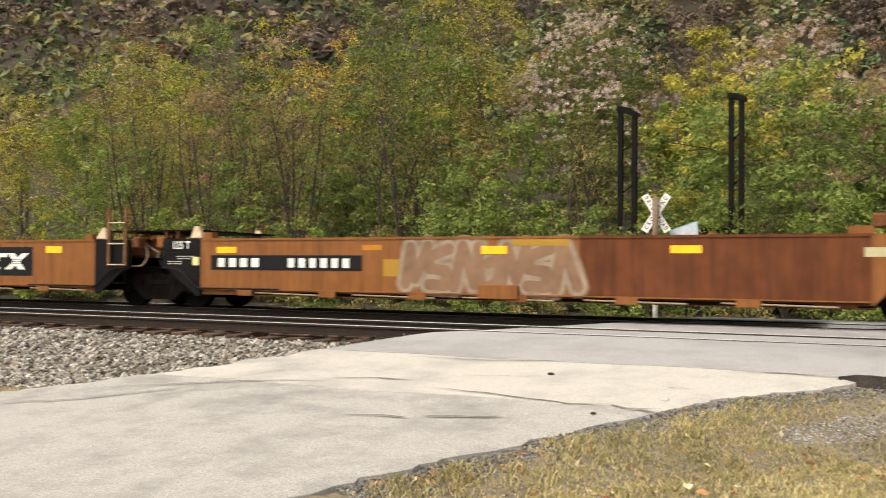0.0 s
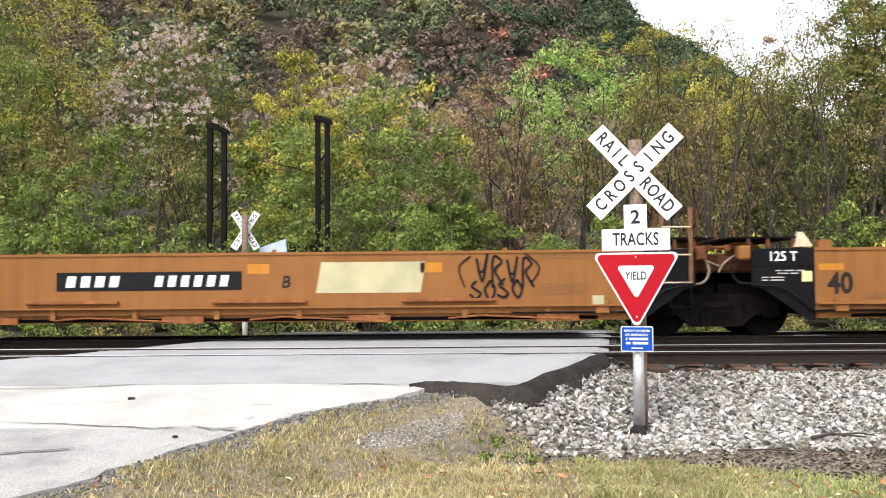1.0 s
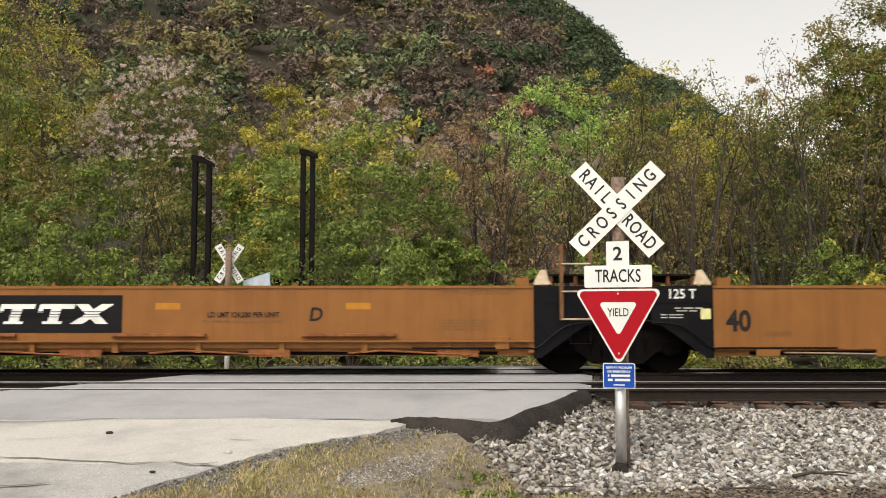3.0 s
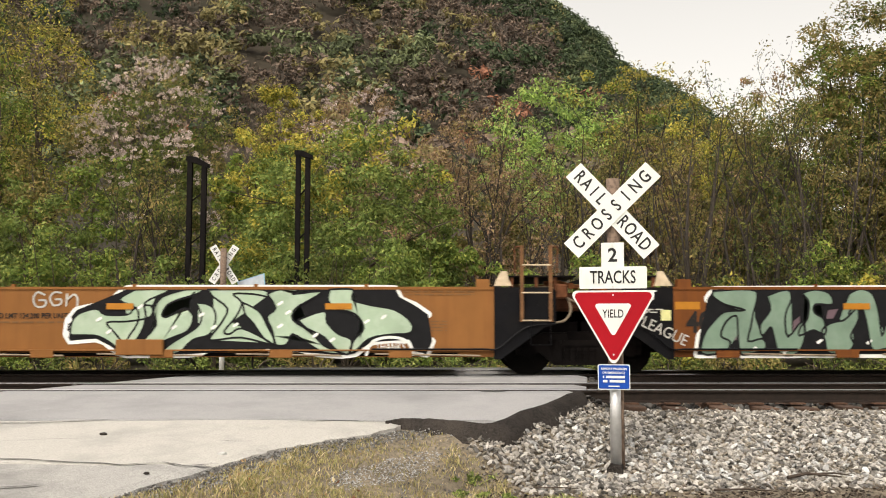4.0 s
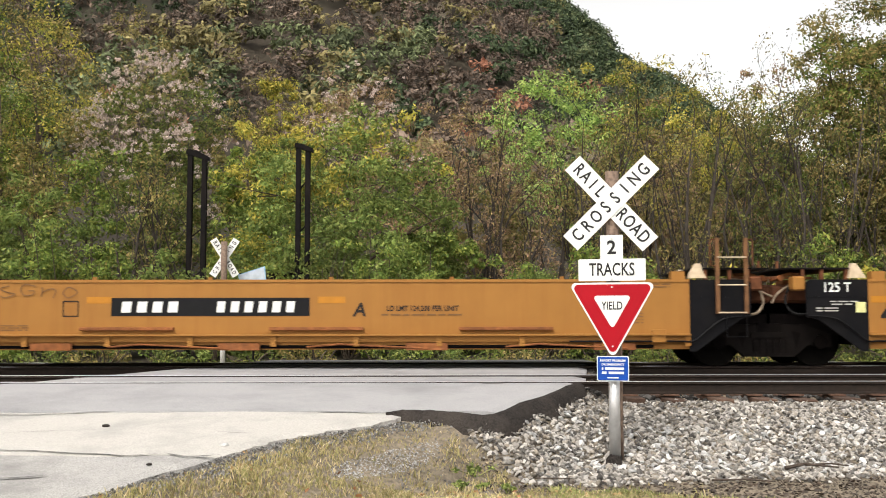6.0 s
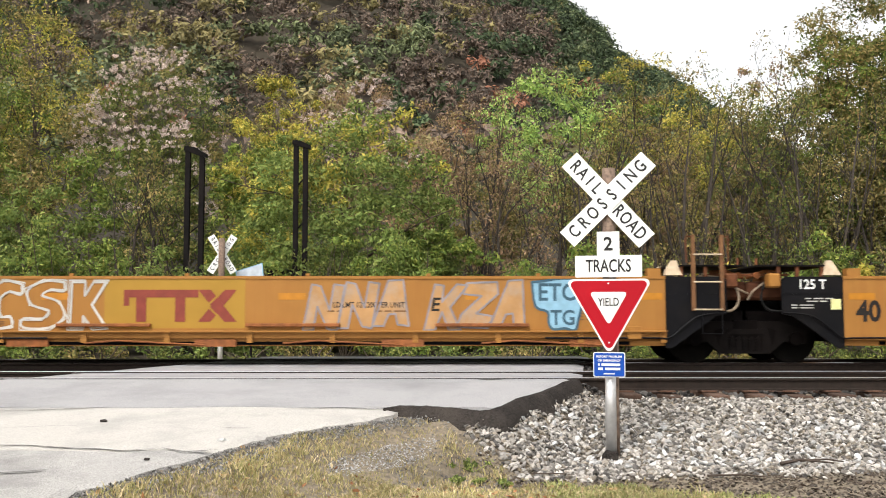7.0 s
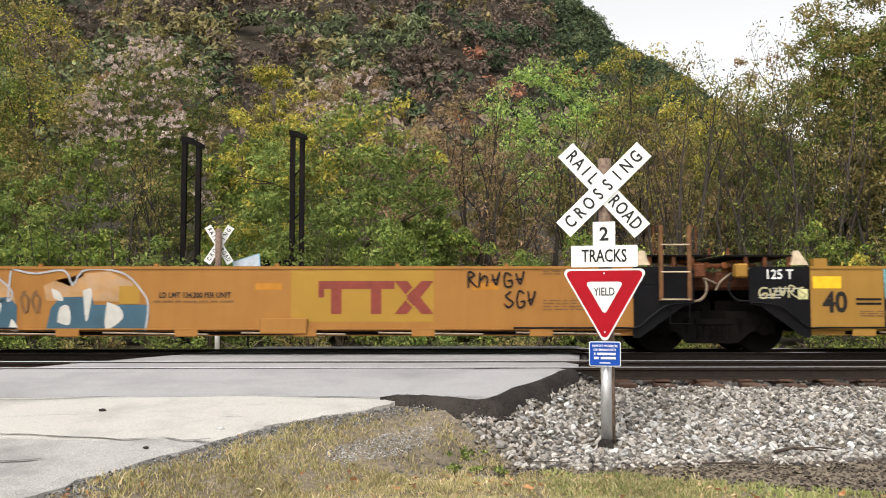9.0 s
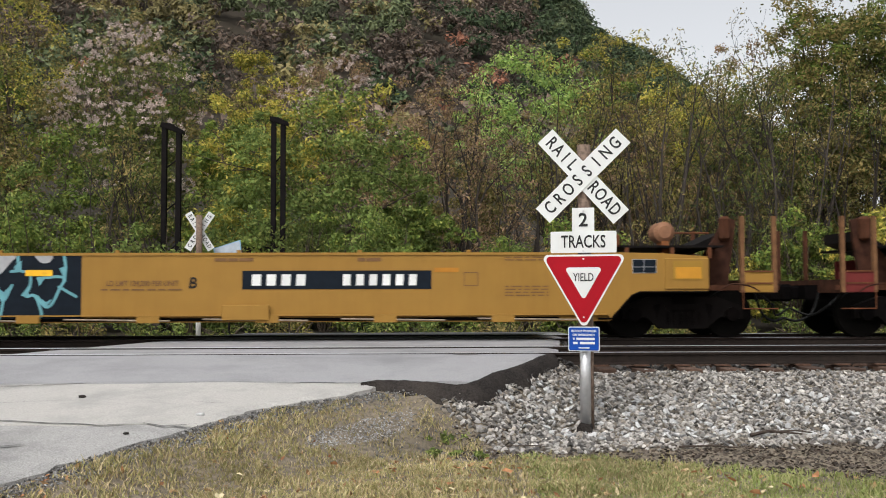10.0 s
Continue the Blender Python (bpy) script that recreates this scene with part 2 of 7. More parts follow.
M["bark"] = mat("bark", (0.075, 0.058, 0.042), 0.95, vary=0.4, scale=9, bump=0.6)
M["bark_grey"] = mat("bark_grey", (0.048, 0.039, 0.032), 0.95, vary=0.35, scale=9)
M["grass"] = mat("grass", (0.2, 0.18, 0.08), 0.85, vary=0.25, scale=0.9,
                 hues=[(0.23, 0.225, 0.08), (0.50, 0.40, 0.22), (0.29, 0.265, 0.105), (0.60, 0.49, 0.30), (0.36, 0.26, 0.14), (0.20, 0.21, 0.075), (0.43, 0.35, 0.17), (0.30, 0.275, 0.11)])
M["grass_green"] = mat("grass_green", (0.14, 0.2, 0.05), 0.85, vary=0.25, scale=0.9,
                       hues=[(0.20, 0.24, 0.07), (0.28, 0.29, 0.10), (0.38, 0.34, 0.17), (0.22, 0.27, 0.08)])
M["dry_leaf"] = mat("dry_leaf", (0.3, 0.16, 0.08), 0.8, vary=0.3, scale=20, hues=[(0.30, 0.14, 0.06), (0.22, 0.10, 0.05), (0.42, 0.28, 0.14), (0.55, 0.46, 0.28), (0.34, 0.22, 0.10)])
M["pale_leaf"] = mat("pale_leaf", (0.62, 0.53, 0.33), 0.7, vary=0.15, scale=20)
M["brown_leaf"] = mat("brown_leaf", (0.42, 0.20, 0.09), 0.7, vary=0.2, scale=20)
M["weed"] = leaf_mat("weed", [(0.17, 0.23, 0.05), (0.26, 0.31, 0.08), (0.12, 0.17, 0.04)])
L_GREEN = leaf_mat("leaf_green", [(0.101, 0.162, 0.027), (0.176, 0.243, 0.043), (0.074, 0.121, 0.024), (0.257, 0.284, 0.055), (0.135, 0.203, 0.036)])
L_DOME = leaf_mat("leaf_dome", [(0.15, 0.22, 0.05), (0.215, 0.285, 0.068), (0.10, 0.155, 0.036), (0.265, 0.30, 0.075), (0.17, 0.245, 0.056)], 0.35)
L_YELLOW = leaf_mat("leaf_yellow", [(0.216, 0.243, 0.036), (0.324, 0.311, 0.049), (0.149, 0.189, 0.036), (0.405, 0.338, 0.061)])
L_BRIGHT = leaf_mat("leaf_bright", [(0.20, 0.34, 0.07), (0.27, 0.41, 0.10), (0.15, 0.25, 0.06), (0.31, 0.39, 0.10)])
L_DARK = leaf_mat("leaf_dark", [(0.061, 0.095, 0.022), (0.101, 0.135, 0.027), (0.047, 0.074, 0.019), (0.149, 0.162, 0.036)])
L_OLIVE = leaf_mat("leaf_olive", [(0.135, 0.142, 0.036), (0.189, 0.176, 0.049), (0.101, 0.115, 0.032), (0.243, 0.189, 0.061)])
L_BROWN = leaf_mat("leaf_brown", [(0.230, 0.149, 0.073), (0.311, 0.203, 0.103), (0.162, 0.115, 0.061), (0.270, 0.216, 0.073), (0.365, 0.257, 0.158)])
L_WHITE = leaf_mat("seed_heads", [(0.56, 0.48, 0.38), (0.56, 0.49, 0.40), (0.44, 0.34, 0.26), (0.48, 0.40, 0.32)])
L_GOLD = leaf_mat("leaf_gold", [(0.459, 0.324, 0.049), (0.567, 0.392, 0.061), (0.351, 0.270, 0.061)])
# far crowns: hues lifted paler and bluer, distance haze put into the leaf colour
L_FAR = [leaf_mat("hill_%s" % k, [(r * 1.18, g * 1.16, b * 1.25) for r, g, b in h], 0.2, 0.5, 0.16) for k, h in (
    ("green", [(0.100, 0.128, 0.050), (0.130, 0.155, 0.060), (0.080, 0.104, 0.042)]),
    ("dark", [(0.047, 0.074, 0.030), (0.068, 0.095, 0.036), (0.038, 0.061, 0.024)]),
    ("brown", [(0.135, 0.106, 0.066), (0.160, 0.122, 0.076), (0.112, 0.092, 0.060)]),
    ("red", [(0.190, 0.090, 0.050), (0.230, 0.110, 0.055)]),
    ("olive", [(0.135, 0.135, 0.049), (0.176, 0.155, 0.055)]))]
# dark slope ground; the deep shade between the trees is put into this colour
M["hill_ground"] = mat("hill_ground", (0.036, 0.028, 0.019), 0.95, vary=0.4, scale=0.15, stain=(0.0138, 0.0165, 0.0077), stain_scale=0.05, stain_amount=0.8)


# ---- building helpers ----
def finish(name, bm, material, parent=None, smooth=False):
    me = bpy.data.meshes.new(name)
    bm.to_mesh(me)
    bm.free()
    me.materials.append(material)
    if smooth:
        for p in me.polygons:
            p.use_smooth = True
    ob = new(name, me)
    ob.parent = parent
    return ob


def part(name, bm, material, parent=None, label="", smooth=False):
    ob = finish(name, bm, material, parent, smooth)
    return tagged(ob, label) if label else ob


def box(bm, x0, x1, y0, y1, z0, z1, bevel=0.0):
    vs = [bm.verts.new((x, y, z)) for x in (x0, x1) for y in (y0, y1) for z in (z0, z1)]
    fs = [bm.faces.new([vs[i] for i in q]) for q in ((0, 1, 3, 2), (4, 6, 7, 5), (0, 4, 5, 1), (2, 3, 7, 6), (0, 2, 6, 4), (1, 5, 7, 3))]
    if bevel:
        bmesh.ops.bevel(bm, geom=list({e for f in fs for e in f.edges}), offset=bevel, segments=1, affect='EDGES', profile=0.5)
    return bm


def bx(*a, bevel=0.0):
    return box(bmesh.new(), *a, bevel=bevel)


def prism(bm, outline, y0, y1):
    """An outline of (x, z) points drawn out from y0 to y1."""
    a = [bm.verts.new((x, y0, z)) for x, z in outline]
    b = [bm.verts.new((x, y1, z)) for x, z in outline]
    bm.faces.new(a)
    bm.faces.new(b[::-1])
    k = len(a)
    for i in range(k):
        bm.faces.new((a[i], b[i], b[(i + 1) % k], a[(i + 1) % k]))
    bmesh.ops.recalc_face_normals(bm, faces=bm.faces)
    return bm


def tube(bm, pts, r, sides=8, taper=None):
    """A round bar along points."""
    pts = [Vector(p) for p in pts]
    rings = []
    for i, p in enumerate(pts):
        d = (pts[min(i + 1, len(pts) - 1)] - pts[max(i - 1, 0)]).normalized()
        side = d.cross(Vector((0, 0, 1)) if abs(d.z) < 0.95 else Vector((0, 1, 0))).normalized()
        up = side.cross(d)
        rr = r if taper is None else r + (taper - r) * i / (len(pts) - 1)
        rings.append([bm.verts.new(p + rr * (math.cos(2 * math.pi * k / sides) * side + math.sin(2 * math.pi * k / sides) * up)) for k in range(sides)])
    for a, b in zip(rings, rings[1:]):
        for k in range(sides):
            bm.faces.new((a[k], a[(k + 1) % sides], b[(k + 1) % sides], b[k]))
    bm.faces.new(rings[0][::-1])
    bm.faces.new(rings[-1])
    return bm


def disc(bm, cx, y0, y1, cz, r, sides=20):
    return tube(bm, [(cx, y0, cz), (cx, y1, cz)], r, sides)


def lettering(body, size, material, name="lettering", shear=0.0, extrude=0.001, width=1.0, bold=0.022):
    """Raised words as a mesh in the x-z plane, read from -y; the middle is the origin."""
    cu = bpy.data.curves.new(name, 'FONT')
    cu.body, cu.size, cu.shear, cu.extrude = body, size, shear, extrude
    cu.align_x, cu.align_y = 'CENTER', 'CENTER'
    cu.resolution_u = 3
    cu.offset = bold * size
    tmp = bpy.data.objects.new(name, cu)
    scene.collection.objects.link(tmp)
    bpy.context.view_layer.update()
    me = bpy.data.meshes.new_from_object(tmp.evaluated_get(bpy.context.evaluated_depsgraph_get()))
    bpy.data.objects.remove(tmp)
    bpy.data.curves.remove(cu)
    me.transform(Matrix.Rotation(radians(90), 4, 'X') @ Matrix.Diagonal((width, 1, 1, 1)))
    me.materials.clear()
    me.materials.append(material)
    return me


def put_mesh(name, me, parent, loc, ry=0.0):
    ob = new(name, me)
    ob.parent = parent
    ob.location = loc
    ob.rotation_euler = (0, radians(ry), 0)
    return ob


def from_arrays(name, verts, faces, material, parent=None):
    me = bpy.data.meshes.new(name)
    me.from_pydata(verts.tolist() if hasattr(verts, "tolist") else verts, [], faces.tolist() if hasattr(faces, "tolist") else faces)
    me.materials.append(material)
    ob = new(name, me)
    ob.parent = parent
    return ob


def lerp_list(v, table):
    """Linear interpolation in a table of (key, value) pairs in rising order."""
    return float(np.interp(v, [a for a, b in table], [b for a, b in table]))


# ---- ground ----
ROAD_RIGHT = [(-12, -9), (-5, -7.4), (0, -5.6), (2, -4.9), (5, -3.95), (6.1, -3.55), (7.0, -3.02), (7.75, -2.58), (8.2, -2.36), (8.6, -2.10), (9.0, -1.84), (9.4, -1.55), (9.8, -1.18), (10.15, -0.72), (10.42, -0.40),
              (10.50, 0.56), (10.76, 0.76), (11.2, 0.98), (11.7, 1.34), (12.3, 1.66), (12.75, 1.84), (13.22, 2.0), (18.09, 2.77), (19.2, 3.0), (24, 4.0), (75, 16)]
ROAD_LEFT = [(-12, -19), (-5, -16), (0, -13.4), (4, -11.2), (7.42, -8.93), (8.38, -8.24), (9.53, -7.52), (10.76, -7.0), (11.47, -6.73), (12.81, -6.05), (17.2, -4.56), (20, -3.8), (24, -3.0), (75, 8)]


def road_height(y):
    if y > 20.1:
        return max(0.3, RAIL - 0.01 - 0.08 * (y - 20.1))
    return max(0.0, RAIL - 0.01 - 0.092 * max(0.0, 12.4 - y))


def hill_height(x, y):
    """The wooded bank behind the tracks, and the long hill whose end falls away to the east."""
    bank = 3.2 * max(0.0, min(1.0, (y - 37) / 30)) * max(0.0, min(1.0, (14 - x) / 30))
    ridge = lerp_list(x * 260 / max(y, 60.0), [(-500, 114), (-60, 110), (0, 98), (28, 86), (33.4, 82.5), (42.7, 75.5), (47, 71), (50, 66.5), (64, 60.5), (78, 50), (100, 32), (130, 8), (200, 0)])
    s = max(0.0, min(1.0, (y - 55) / 205))
    back = max(0.0, min(1.0, (700 - y) / 300))
    return bank + ridge * (0.25 * s + 0.75 * s * s * (3 - 2 * s)) * back


LIP = [(-0.60, 10.56), (-0.40, 10.70), (-0.12, 10.70), (0.18, 10.54), (0.52, 10.42), (0.72, 10.72), (0.93, 11.18), (1.25, 11.62), (1.56, 12.2), (1.84, 12.85)]


def mound_height(x, y):
    """The bank of earth that falls away from the crossing's broken edge."""
    if not (-2.5 < x < 4 and 8.3 < y < 13):
        return 0.0
    best = 0.0
    for (ax, ay), (bx_, by) in zip(LIP, LIP[1:]):
        k = max(0.0, min(1.0, ((x - ax) * (bx_ - ax) + (y - ay) * (by - ay)) / ((bx_ - ax) ** 2 + (by - ay) ** 2)))
        d = math.hypot(x - ax - k * (bx_ - ax), y - ay - k * (by - ay))
        best = max(best, road_height(ay + k * (by - ay)) - 0.04 - (0.44 if x < 0.2 else 0.62) * d)
    return best


def side_height(x, y):
    """The ground beside road and tracks."""
    d = max(x - lerp_list(y, ROAD_RIGHT), lerp_list(y, ROAD_LEFT) - x, 0.0)
    steep = 0.24 + (0.26 * max(0.0, min(1.0, (y - 9.5) / 0.7)) if x > 0 else 0.0)
    shoulder = road_height(y) - 0.06 - steep * d
    edge = abs(y - (NEAR + FAR) / 2) - (FAR - NEAR) / 2 - 1.40
    bed = 0.49 - 0.26 * max(0.0, edge)
    flat = 0.0 if y < 20 else 0.25
    return max(flat, bed, shoulder if y < 20 else flat, mound_height(x, y))


def ground_height(x, y):
    w = 0.03 * noise.noise(Vector((x * 0.9, y * 0.9, 0.3))) + 0.012 * noise.noise(Vector((x * 4, y * 4, 1.7)))
    base = side_height(x, y)
    inside = lerp_list(y, ROAD_LEFT) < x < lerp_list(y, ROAD_RIGHT)
    if inside and y < 30:
        return road_height(y) - 0.09
    return base + (w if base > 0.02 or y < 11 else w * 0.5) + (hill_height(x, y) if y > 35 else 0.0)


def sheet(name, xs, ys, height, material):
    verts = [(x, y, height(x, y)) for y in ys for x in xs]
    w = len(xs)
    faces = [(j * w + i, j * w + i + 1, (j + 1) * w + i + 1, (j + 1) * w + i) for j in range(len(ys) - 1) for i in range(w - 1)]
    ob = from_arrays(name, verts, faces, material)
    for p in ob.data.polygons:
        p.use_smooth = True
    return ob


def steps(*spans):
    out = []
    for a, b, n in spans:
        out += [a + (b - a) * i / n for i in range(n)]
    return out + [spans[-1][1]]


gx = steps((-2500, -400, 7), (-400, -60, 17), (-60, -14, 23), (-14, 10, 140), (10, 60, 25), (60, 400, 17), (400, 2500, 7))
gy = steps((-2500, -200, 6), (-200, -12, 8), (-12, 5, 12), (5, 21, 130), (21, 60, 36), (60, 280, 22), (280, 800, 10), (800, 4000, 6))
ground = sheet("ground", gx, gy, ground_height, M["earth"])
tagged(ground, "brown earth with gravel and thin grass beside the tracks", "ground", kind="structure")


def strip(name, y0, y1, rows, lift, material, inset=0.0, wobble=0.0, thick=0.12, left=ROAD_LEFT, right=ROAD_RIGHT, cols=40, height=road_height):
    """A sheet of paving between the road's edges, with its own broken edge and thickness."""
    bm = bmesh.new()
    grid = []
    for j in range(rows + 1):
        y = y0 + (y1 - y0) * j / rows
        a = lerp_list(y, left) + inset + wobble * noise.noise(Vector((0.0, y * 2.3, 5.0))) + 0.4 * wobble * noise.noise(Vector((0.0, y * 9, 5.0)))
        b = lerp_list(y, right) - inset + wobble * noise.noise(Vector((9.0, y * 2.3, 2.0))) + 0.4 * wobble * noise.noise(Vector((3.0, y * 11, 5.0)))
        row = []
        for i in range(cols + 1):
            x = a + (b - a) * i / cols
            yy = y
            if wobble and j in (0, rows) and 0 < i < cols:
                yy = y + wobble * 0.6 * noise.noise(Vector((x * 1.1, y, 8.0)))
            z = height(y) + lift + (0.012 if y < 10.8 else 0.004) * noise.noise(Vector((x * 0.7, y * 0.7, 4.0)))
            if i in (0, cols):
                z -= 0.03
            row.append(bm.verts.new((x, yy, z)))
        grid.append(row)
    for j in range(rows):
        for i in range(cols):
            bm.faces.new((grid[j][i], grid[j][i + 1], grid[j + 1][i + 1], grid[j + 1][i]))
    rim = [grid[0][i] for i in range(cols + 1)] + [grid[j][cols] for j in range(1, rows + 1)] + [grid[rows][i] for i in range(cols - 1, -1, -1)] + [grid[j][0] for j in range(rows - 1, 0, -1)]
    low = [bm.verts.new((v.co.x, v.co.y, v.co.z - thick)) for v in rim]
    for i in range(len(rim)):
        k = (i + 1) % len(rim)
        bm.faces.new((rim[k], rim[i], low[i], low[k]))
    return finish(name, bm, material, smooth=False)


OLD_RIGHT = [p for p in ROAD_RIGHT if p[0] < 10.2] + [(10.42, -0.50), (11.5, -0.40)]
road = strip("road", 8.70, 10.85, 60, -0.016, M["asphalt_old"], wobble=0.2, right=OLD_RIGHT, cols=60)
lower_road = strip("road_1", -12, 8.80, 190, -0.022, M["asphalt_grey"], wobble=0.2, right=OLD_RIGHT, cols=60)
tagged(lower_road, "grey weathered asphalt road with stains and cracks", "road", kind="structure")
tagged(road, "pale worn asphalt road with cracks and patches", "road", kind="structure")

paving = strip("road_2", 10.70, NEAR - 0.753 - 0.12, 20, -0.002, M["asphalt_new"], wobble=0.09)
tagged(paving, "grey asphalt approach to the level crossing", "road", kind="structure")
G = 0.753
for k, (a, b) in enumerate(((NEAR - G + 0.22, NEAR + G - 0.22), (NEAR + G + 0.12, FAR - G - 0.12), (FAR - G + 0.22, FAR + G - 0.22), (FAR + G + 0.12, 32.0))):
    s = strip("road_%d" % (k + 3), a, b, 6 if k < 3 else 30, -0.006, M["asphalt_new"], wobble=0.0 if k < 3 else 0.08, thick=0.1)
    tagged(s, "grey asphalt between the rails of the level crossing" if k < 3 else "grey asphalt road leaving the crossing", "road", kind="structure")

# the broken dark lip of asphalt along the crossing's edge
bm = bmesh.new()
lip_in = LIP
rows_ = []
for i in range(41):
    t = i / 40 * (len(lip_in) - 1)
    k = min(int(t), len(lip_in) - 2)
    x = lip_in[k][0] + (lip_in[k + 1][0] - lip_in[k][0]) * (t - k)
    y = lip_in[k][1] + (lip_in[k + 1][1] - lip_in[k][1]) * (t - k)
    z = road_height(y) + 0.014
    q = []
    for j in range(7):
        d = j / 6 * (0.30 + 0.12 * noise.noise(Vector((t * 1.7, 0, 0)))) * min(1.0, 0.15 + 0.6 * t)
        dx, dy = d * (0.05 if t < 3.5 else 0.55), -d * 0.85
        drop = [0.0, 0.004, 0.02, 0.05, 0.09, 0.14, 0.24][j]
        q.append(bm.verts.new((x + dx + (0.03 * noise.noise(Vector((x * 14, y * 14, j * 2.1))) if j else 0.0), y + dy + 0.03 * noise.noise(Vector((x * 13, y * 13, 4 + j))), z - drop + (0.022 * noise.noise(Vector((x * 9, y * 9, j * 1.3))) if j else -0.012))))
    rows_.append(q)
for a, b in zip(rows_, rows_[1:]):
    for j in range(6):
        bm.faces.new((a[j], a[j + 1], b[j + 1], b[j]))
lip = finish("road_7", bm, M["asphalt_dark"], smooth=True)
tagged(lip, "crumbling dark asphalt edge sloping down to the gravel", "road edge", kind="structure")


def on_road(x, y):
    return road_height(y) + (0.0 if y > 10.8 else -0.014) + 0.012 * noise.noise(Vector((x * 0.7, y * 0.7, 4.0)))


def crack(pts, w, name="road_crack"):
    """A thin tar-dark crack lying on the paving."""
    bm = bmesh.new()
    prev = None
    n = 30
    for i in range(n + 1):
        t = i / n * (len(pts) - 1)
        k = min(int(t), len(pts) - 2)
        x = pts[k][0] + (pts[k + 1][0] - pts[k][0]) * (t - k)
        y = pts[k][1] + (pts[k + 1][1] - pts[k][1]) * (t - k) + 0.05 * noise.noise(Vector((x * 3, w * 90, 0)))
        ww = w * (0.45 + 0.9 * abs(noise.noise(Vector((x * 5, y, 3.0))))) * min(1, 4 * i / n, 4 * (n - i) / n)
        z = on_road(x, y) + 0.007
        a, b = bm.verts.new((x, y - ww, z)), bm.verts.new((x, y + ww, z))
        if prev:
            bm.faces.new((prev[0], a, b, prev[1]))
        prev = (a, b)
    return part(name, bm, M["crack"], road)


crack([(-5.75, 10.50), (-4.81, 10.53), (-3.65, 10.71), (-2.80, 10.76)], 0.022)
crack([(-1.55, 10.64), (-1.05, 10.69), (-0.45, 10.59)], 0.024)
crack([(-4.53, 8.95), (-3.92, 8.85), (-3.34, 8.73), (-2.82, 8.65), (-2.45, 8.75)], 0.026)
crack([(-2.52, 8.78), (-2.26, 8.61), (-1.98, 8.70)], 0.03)
crack([(-4.01, 7.79), (-3.55, 7.89), (-3.21, 7.97)], 0.035)
crack([(-4.71, 7.58), (-4.31, 7.71), (-4.01, 7.69)], 0.03)
crack([(-5.73, 9.07), (-5.23, 9.22), (-4.73, 9.20)], 0.03)
crack([(-8.01, 7.83), (-7.12, 8.33), (-6.32, 8.70), (-5.63, 8.89)], 0.03)
crack([(-8.69, 6.71), (-7.70, 7.33), (-7.01, 8.08), (-6.53, 9.45), (-6.05, 10.32)], 0.035)
crack([(-2.24, 9.63), (-2.03, 9.57), (-1.84, 9.60)], 0.012)
crack([(-4.43, 9.57), (-4.04, 9.67), (-3.44, 9.77)], 0.009)
# a hole at the edge of the near rail: flat patch, its inner shade painted black
bm = bmesh.new()
for i in range(14):
    a = i / 14 * 2 * math.pi
    bm.verts.new((0.71 + 0.17 * math.cos(a) * (1 + 0.3 * noise.noise(Vector((a, 0, 0)))), 12.88 + 0.09 * math.sin(a), on_road(0.71, 12.88) + 0.007))
bm.verts.ensure_lookup_table()
bm.faces.new(bm.verts)
part("pothole", bm, M["sign_black"], paving)


def rock(x, y, z, r, seed, name, label, material):
    bm = bmesh.new()
    bmesh.ops.create_icosphere(bm, subdivisions=2, radius=r)
    for v in bm.verts:
        v.co *= 1 + 0.35 * noise.noise(v.co / r * 1.1 + Vector((seed, 0, 0)))
        v.co.x *= 1.5
        v.co.z *= 0.6
    ob = finish(name, bm, material)
    ob.location = (x, y, z + 0.35 * r)
    return tagged(ob, label, "stone")


rock(-3.46, 9.95, on_road(-3.46, 9.95), 0.028, 3, "stone", "small dark stone lying on the road", M["asphalt_dark"])
rock(-2.03, 9.04, on_road(-2.03, 9.04), 0.028, 5, "stone", "small grey stone at the road's edge", M["stone_piece"])
rock(-2.52, 8.35, on_road(-2.52, 8.35), 0.018, 8, "stone", "small dark stone at the road's edge", M["asphalt_dark"])


# ---- tracks ----
def rail_line(name, y):
    prof = [(-0.07, -0.172), (0.07, -0.172), (0.07, -0.158), (0.012, -0.14), (0.009, -0.05), (0.036, -0.038), (0.036, -0.006), (0.03, 0.0),
            (-0.03, 0.0), (-0.036, -0.006), (-0.036, -0.038), (-0.009, -0.05), (-0.012, -0.14), (-0.07, -0.158)]
    bm = bmesh.new()
    a = [bm.verts.new((-120, y + u, RAIL + w)) for u, w in prof]
    b = [bm.verts.new((120, y + u, RAIL + w)) for u, w in prof]
    k = len(prof)
    for i in range(k):
        bm.faces.new((a[i], a[(i + 1) % k], b[(i + 1) % k], b[i]))
    bmesh.ops.recalc_face_normals(bm, faces=bm.faces)
    ob = finish(name, bm, M["rail_steel"])
    ob.data.materials.append(M["rail_head"])
    for p in ob.data.polygons:
        if p.center.z > RAIL - 0.004 and abs(p.normal.z) > 0.3:
            p.material_index = 1
    return ob


